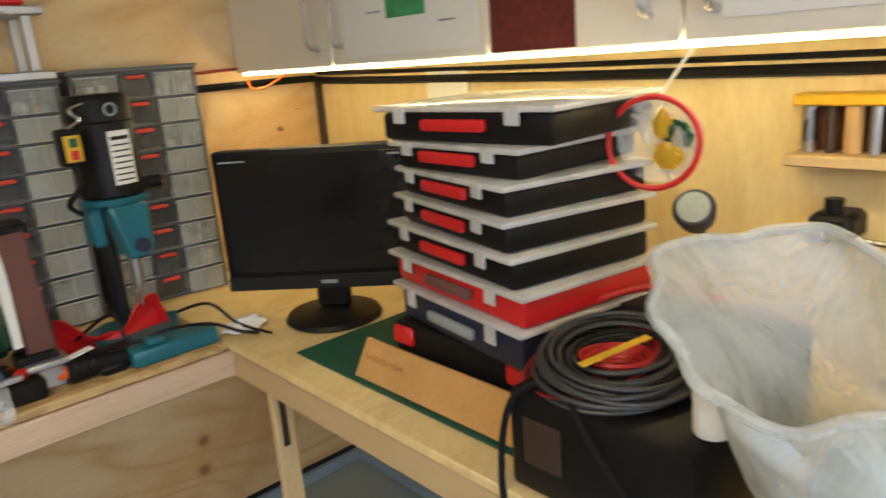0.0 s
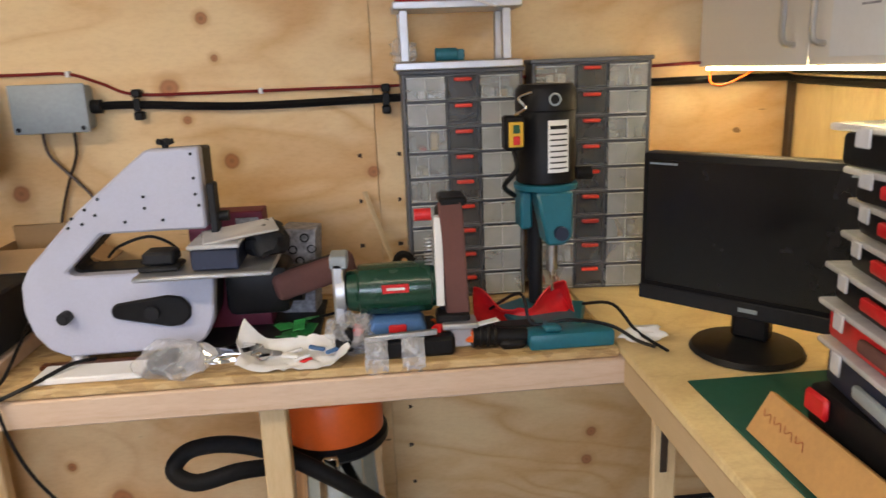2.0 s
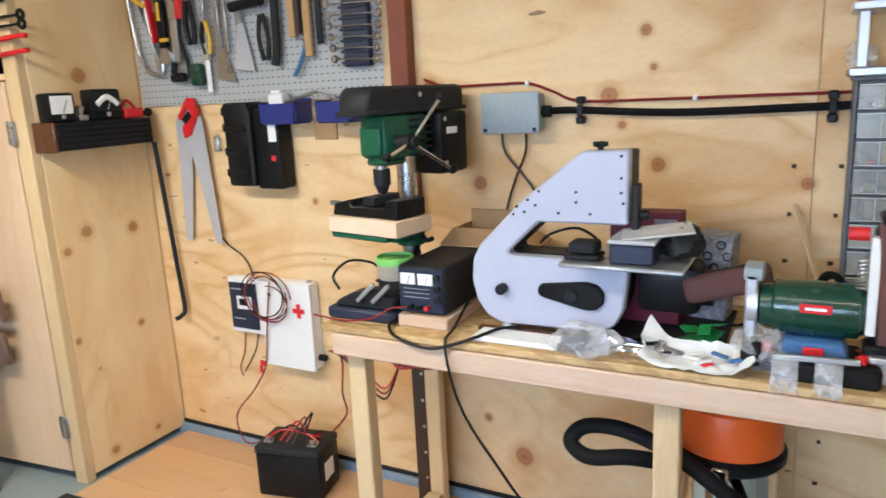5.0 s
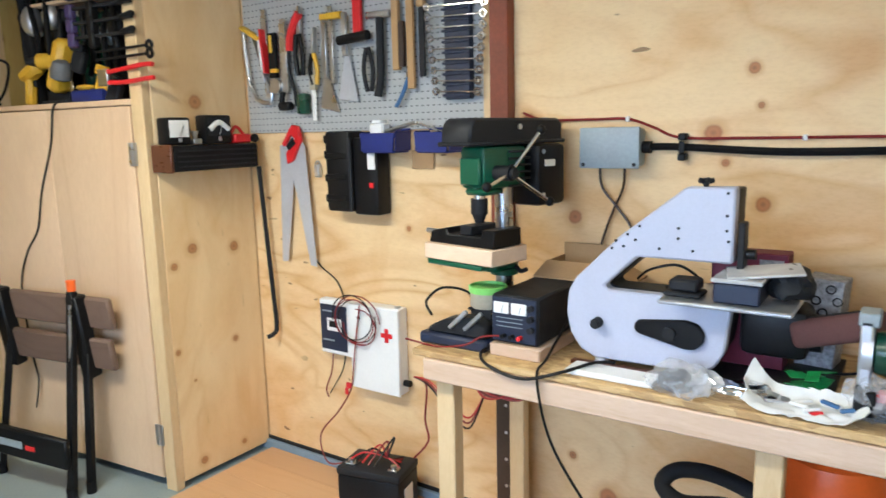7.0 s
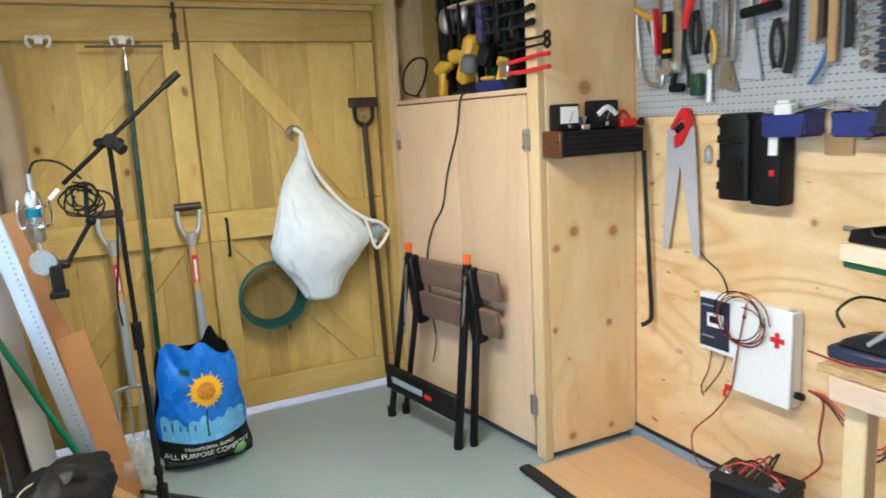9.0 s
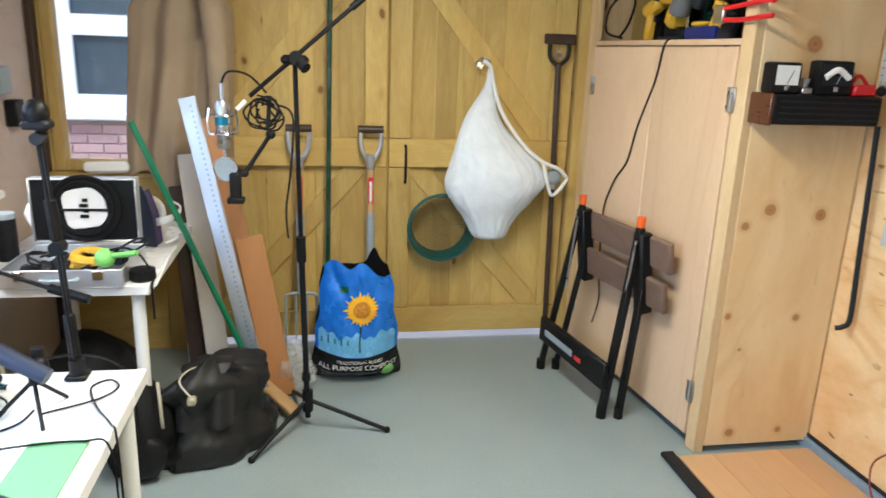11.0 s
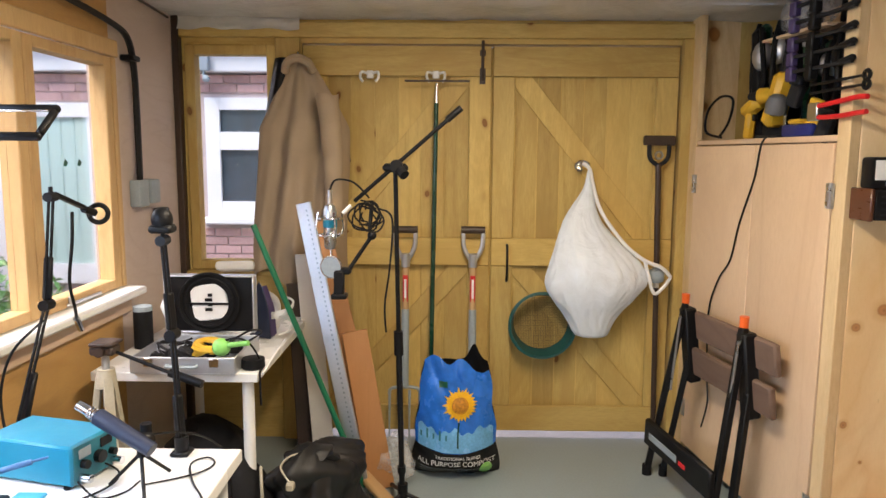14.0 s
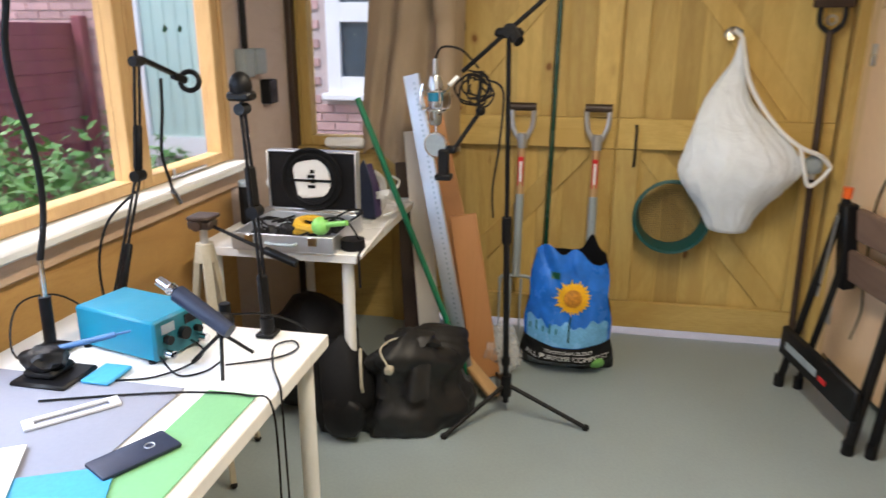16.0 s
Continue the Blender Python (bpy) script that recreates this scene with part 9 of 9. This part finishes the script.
LINER = plain("black_bin_liner", (0.008, 0.008, 0.009), 0.5, bump=0.8, fine=22)
bs = thing("black_sack", (-2.42, 0.21, 0), "shiny black sack slumped on the floor", "sack")
part("body", sheet(sack_skin, 72, 36, 0, True), LINER, bs)
part("gathered_neck", crumple((-2.40, 0.19, 0.33), 0.07, 0.09, 0.035, 163, 0.5), LINER, bs)
part("flap", sheet(lambda u, v: Vector((-2.315 + 0.05 * v + 0.015 * math.sin(u * 11), 0.08 + 0.20 * u, 0.31 - 0.14 * v + 0.012 * noise.noise(Vector((u * 6, v * 4, 3))))), 20, 12, 0.002), LINER, bs)
single("holdall", crumple((-2.55, -0.28, 0.0), 0.26, 0.20, 0.24, 144, 0.2), RUBBER, "large black holdall stored under the table", "holdall")
wb = thing("rucksack", (-2.28, -0.05, 0), "soft black rucksack slumped between the white tables", "rucksack")
part("bag", crumple((-2.30, -0.06, 0.0), 0.12, 0.12, 0.215, 149, 0.22), RUBBER, wb)
part("front_pocket", crumple((-2.20, -0.03, 0.03), 0.04, 0.085, 0.10, 151, 0.2), BLACK, wb)
part("strap", tube([(-2.25, 0.03, 0.37), (-2.20, 0.045, 0.33), (-2.19, 0.05, 0.25), (-2.20, 0.05, 0.22)], 0.006, 6), BEIGE, wb, "pale webbing strap")
cable([(-2.20, 0.15, 0.33), (-2.27, 0.10, 0.36), (-2.33, 0.13, 0.38), (-2.36, 0.20, 0.38)], 0.004, BEIGE, "pale mains lead over the black sack")
single("mains_plug", box(-2.225, 0.135, 0.30, -2.19, 0.165, 0.33, 0.006), BEIGE, "yellowed mains plug hanging under the table", "plug")

# ---- electronics desk ----
hot = thing("rework_station", (-1.42, -0.268, TZ), "turquoise hot-air soldering station", "soldering station", rz=-14, laid=False)
part("case", box(-0.078, -0.13, 0.006, 0.078, 0.13, 0.108, 0.006), TEALBOX, hot)
part("front_panel", box(-0.074, 0.1305, 0.010, 0.074, 0.134, 0.104, 0.002), TEAL, hot)
part("display", box(-0.055, 0.1345, 0.072, -0.015, 0.137, 0.096, 0.001), BLACK, hot)
part("display", box(0.018, 0.1345, 0.070, 0.058, 0.137, 0.094, 0.001), GREYP, hot)
for x, z, r in ((-0.005, 0.055, 0.016), (0.045, 0.055, 0.011), (-0.05, 0.05, 0.009)):
    part("dial", cyl((x, 0.1345, z), (x, 0.150, z), r), BLACK, hot)
for x in (-0.055, 0.055):
    part("connector", cyl((x, 0.1345, 0.025), (x, 0.165, 0.025), 0.010), CHROME, hot)
for x in (-0.07, 0.07):
    for y in (-0.11, 0.11):
        part("rubber_foot", cyl((x, y, 0), (x, y, 0.006), 0.01), RUBBER, hot)
mt = thing("hot_air_gun", (-1.343, -0.005, TZ), "dark blue hot-air gun resting on a mini tripod", "hot-air gun")
G = Vector((-1.343, -0.005, TZ))
for tip in ((-1.342, -0.085, TZ + 0.004), (-1.27, 0.03, TZ + 0.004), (-1.42, 0.03, TZ + 0.004)):
    part("tripod_leg", cyl(G + Vector((0, 0, 0.085)), tip, 0.0045), BLACK, mt)
part("hub", join(cyl(G + Vector((0, 0, 0.075)), G + Vector((0, 0, 0.135)), 0.010), ball(G + Vector((0, 0.01, 0.115)), 0.024), cyl(G + Vector((-0.01, 0.01, 0.12)), G + Vector((-0.01, 0.01, 0.155)), 0.013)), BLACK, mt)
part("body", cyl(G + Vector((0.03, 0.04, 0.105)), G + Vector((0.0, -0.10, 0.175)), 0.018, 0.021), NAVY, mt)
part("nozzle", join(cyl(G + Vector((0.0, -0.10, 0.175)), G + Vector((-0.008, -0.15, 0.20)), 0.012), *[ring(G + Vector((0.0 - 0.001 * k, -0.098 - 0.007 * k, 0.174 + 0.0035 * k)), 0.014, 0.002, (-0.16, -1, 0.5), 16, 5) for k in range(4)]), CHROME, mt)


def mic_arm(base, knee, head, label):
    a = thing("desk_arm", base, label, "desk arm", "sprung desk arms")
    b, k, h = Vector(base), Vector(knee), Vector(head)
    part("clamp", join(cyl(b, b + Vector((0, 0, 0.05)), 0.018), box(b.x - 0.025, b.y - 0.025, b.z, b.x + 0.025, b.y + 0.025, b.z + 0.012, 0.004)), BLACK, a)
    for s in (-0.011, 0.011):
        part("rod", beam(b + Vector((s, 0, 0.05)), k + Vector((s, 0, 0)), 0.008, 0.008), BLACK, a)
        part("rod", beam(k + Vector((s, 0, 0)), h + Vector((s, 0, 0)), 0.008, 0.008), BLACK, a)
    part("spring", join(*[ring(b.lerp(k, 0.25 + 0.012 * i), 0.007, 0.0015, k - b, 10, 4) for i in range(18)]), STEEL, a)
    for f0, f1, (p0, p1) in ((0.12, 0.5, (b, k)), (0.05, 0.45, (k, h))):
        part("sleeve", beam(p0.lerp(p1, f0), p0.lerp(p1, f1), 0.027, 0.018, 0.005), BLACK, a)
    part("joint", cyl(k + Vector((-0.02, 0, 0)), k + Vector((0.02, 0, 0)), 0.016), BLACK, a)
    part("head_joint", join(cyl(h + Vector((-0.02, 0, 0)), h + Vector((0.02, 0, 0)), 0.014), cyl(h, h + Vector((0, 0, 0.03)), 0.006)), DARK, a)
    return a


arm1 = mic_arm((-1.60, -0.46, TZ), (-1.72, -0.43, 1.10), (-1.76, -0.42, 1.41), "black sprung desk arm with a microphone clip")
part("clip", join(beam((-1.77, -0.42, 1.42), (-1.90, -0.40, 1.37), 0.02, 0.012), ring((-1.97, -0.39, 1.345), 0.028, 0.008, (1, 0.3, 0.1), 24, 8), cyl((-1.90, -0.40, 1.365), (-1.945, -0.39, 1.35), 0.012)), BLACK, arm1, "black microphone clip")
part("lead", tube([(-1.85, -0.41, 1.36), (-1.84, -0.41, 1.27), (-1.83, -0.42, 1.15), (-1.87, -0.43, 1.06), (-1.93, -0.46, 1.01)], 0.005), BLACK, arm1)
part("plug", cyl((-1.93, -0.46, 1.01), (-1.99, -0.48, 0.96), 0.010), CHROME, arm1)
part("hanging_lead", tube([(-1.70, -0.43, 1.06), (-1.66, -0.50, 0.98), (-1.64, -0.53, 0.87), (-1.60, -0.50, 0.765), (-1.52, -0.42, TZ + 0.006), (-1.45, -0.43, TZ + 0.006)], 0.004), BLACK, arm1)
arm2 = mic_arm((-1.53, 0.02, TZ), (-1.55, 0.0, 1.06), (-1.565, -0.02, 1.31), "black sprung desk arm without its microphone")
part("mount", join(ball((-1.565, -0.02, 1.365), 0.028, 1, 1, 1.2), box(-1.59, -0.05, 1.33, -1.54, 0.01, 1.352, 0.006)), BLACK, arm2)

lamp = thing("magnifier_lamp", (-1.335, -0.45, TZ), "gooseneck magnifier lamp with a black frame", "magnifier lamp")
part("base", join(box(-1.365, -0.49, TZ, -1.29, -0.41, TZ + 0.02, 0.008), cyl((-1.325, -0.45, TZ + 0.02), (-1.33, -0.45, TZ + 0.145), 0.014)), BLACK, lamp)
part("chrome_stem", cyl((-1.33, -0.45, TZ + 0.145), (-1.336, -0.45, TZ + 0.235), 0.007), CHROME, lamp)
part("gooseneck", tube([(-1.336, -0.45, TZ + 0.235), (-1.37, -0.45, TZ + 0.34), (-1.375, -0.45, TZ + 0.47), (-1.345, -0.45, TZ + 0.62), (-1.335, -0.445, TZ + 0.72), (-1.33, -0.42, TZ + 0.81), (-1.28, -0.36, TZ + 0.875), (-1.175, -0.28, TZ + 0.863)], 0.008), BLACK, lamp)
part("frame", join(moved(join(box(-0.10, -0.055, -0.009, 0.10, -0.040, 0.009, 0.005), box(-0.10, 0.040, -0.009, 0.10, 0.055, 0.009, 0.005), box(-0.10, -0.04, -0.009, -0.085, 0.04, 0.009, 0.005), box(0.085, -0.04, -0.009, 0.10, 0.04, 0.009, 0.005)), pose(-1.17, -0.175, 1.598, 38, 0, 90))), BLACK, lamp)
part("lens", moved(box(-0.084, -0.039, -0.003, 0.084, 0.039, 0.003, 0), pose(-1.17, -0.175, 1.598, 38, 0, 90)), GLASS, lamp)

single("grey_mat", box(-1.222, -0.56, TZ + 0.0005, -0.30, -0.035, TZ + 0.004, 0.001), GREYMAT, "grey rubber work mat on the white desk", "mat")
single("green_strip_mat", box(-1.225, 0.020, TZ + 0.0005, -0.30, 0.135, TZ + 0.004, 0.001), LEAFMAT, "light green border of the work mat", "mat")
ph = thing("smartphone", (-0.95, 0.0, TZ + 0.005), "dark blue smartphone lying face down", "phone")
part("body", moved(box(-0.075, -0.037, 0, 0.075, 0.037, 0.009, 0.004, 2), pose(-0.96, 0.018, TZ + 0.005, 0, 0, 151)), NAVY, ph)
part("camera_ring", moved(ring((0.03, 0, 0.0095), 0.009, 0.0015, (0, 0, 1), 18, 5), pose(-0.96, 0.018, TZ + 0.005, 0, 0, 151)), STEEL, ph)
cv = thing("calliper", (-1.05, -0.22, TZ + 0.005), "white plastic calliper frame on the mat", "frame")
part("frame", moved(join(box(-0.09, -0.02, 0, 0.09, -0.012, 0.008, 0.002), box(-0.09, 0.012, 0, 0.09, 0.02, 0.008, 0.002), box(-0.09, -0.012, 0, -0.07, 0.012, 0.008, 0.002), box(0.07, -0.012, 0, 0.09, 0.012, 0.008, 0.002)), pose(-1.07, -0.195, TZ + 0.005, 0, 0, 138)), PAPER, cv)
single("blue_folder", moved(box(-0.13, -0.10, 0, 0.13, 0.10, 0.004, 0.001), pose(-0.765, -0.03, TZ + 0.005, 0, 0, 25)), SKYBLUE, "light blue card folder on the mat", "folder")
single("paper_sheet", moved(box(-0.12, -0.09, 0, 0.12, 0.09, 0.003, 0.001), pose(-0.80, -0.215, TZ + 0.011, 0, -1, 30)), PAPER, "white paper sheets on the folder", "paper")
for k, pts in enumerate(([(-1.34, 0.0, TZ + 0.005), (-1.40, 0.10, TZ + 0.005), (-1.46, 0.13, TZ + 0.005), (-1.50, 0.10, TZ + 0.005), (-1.46, 0.07, TZ + 0.005), (-1.36, 0.11, TZ + 0.005), (-1.28, 0.16, TZ + 0.005), (-1.25, 0.178, TZ - 0.02), (-1.25, 0.18, TZ - 0.3)],
                         [(-1.40, -0.06, TZ + 0.10), (-1.46, 0.05, TZ + 0.09), (-1.56, 0.10, TZ + 0.02), (-1.575, 0.13, TZ - 0.05), (-1.58, 0.14, TZ - 0.3)],
                         [(-1.30, -0.14, TZ + 0.03), (-1.27, -0.08, TZ + 0.005), (-1.30, -0.03, TZ + 0.005), (-1.36, -0.02, TZ + 0.005)],
                         [(-1.42, -0.15, TZ + 0.03), (-1.40, -0.09, TZ + 0.01), (-1.33, -0.08, TZ + 0.006), (-1.24, -0.14, TZ + 0.006), (-1.20, -0.28, TZ + 0.008)],
                         [(-1.10, -0.30, TZ + 0.008), (-1.16, -0.14, TZ + 0.008), (-1.20, 0.0, TZ + 0.008), (-1.21, 0.12, TZ + 0.008), (-1.20, 0.18, TZ - 0.01), (-1.21, 0.18, TZ - 0.25)],
                         [(-1.55, -0.50, TZ + 0.01), (-1.45, -0.52, TZ + 0.10), (-1.30, -0.50, TZ + 0.13), (-1.22, -0.46, TZ + 0.05), (-1.2, -0.36, TZ + 0.02)])):
    cable(pts, 0.0026, BLACK, "thin black lead trailing over the electronics desk")
ir = thing("soldering_iron", (-1.20, -0.33, TZ), "soldering iron resting in a dark stand", "soldering iron")
part("stand", join(box(-1.27, -0.42, TZ + 0.001, -1.15, -0.28, TZ + 0.014, 0.006), box(-1.25, -0.40, TZ + 0.014, -1.17, -0.32, TZ + 0.035, 0.008), crumple((-1.20, -0.36, TZ + 0.03), 0.04, 0.05, 0.03, 160, 0.3)), BLACK, ir)
part("iron", join(cyl((-1.22, -0.34, TZ + 0.07), (-1.275, -0.23, TZ + 0.09), 0.007), cyl((-1.275, -0.23, TZ + 0.09), (-1.29, -0.20, TZ + 0.095), 0.003)), STEELBLUE, ir)
single("sponge_tray", box(-1.28, -0.27, TZ + 0.005, -1.19, -0.20, TZ + 0.014, 0.003), SKYBLUE, "pale blue sponge tray beside the iron", "tray")
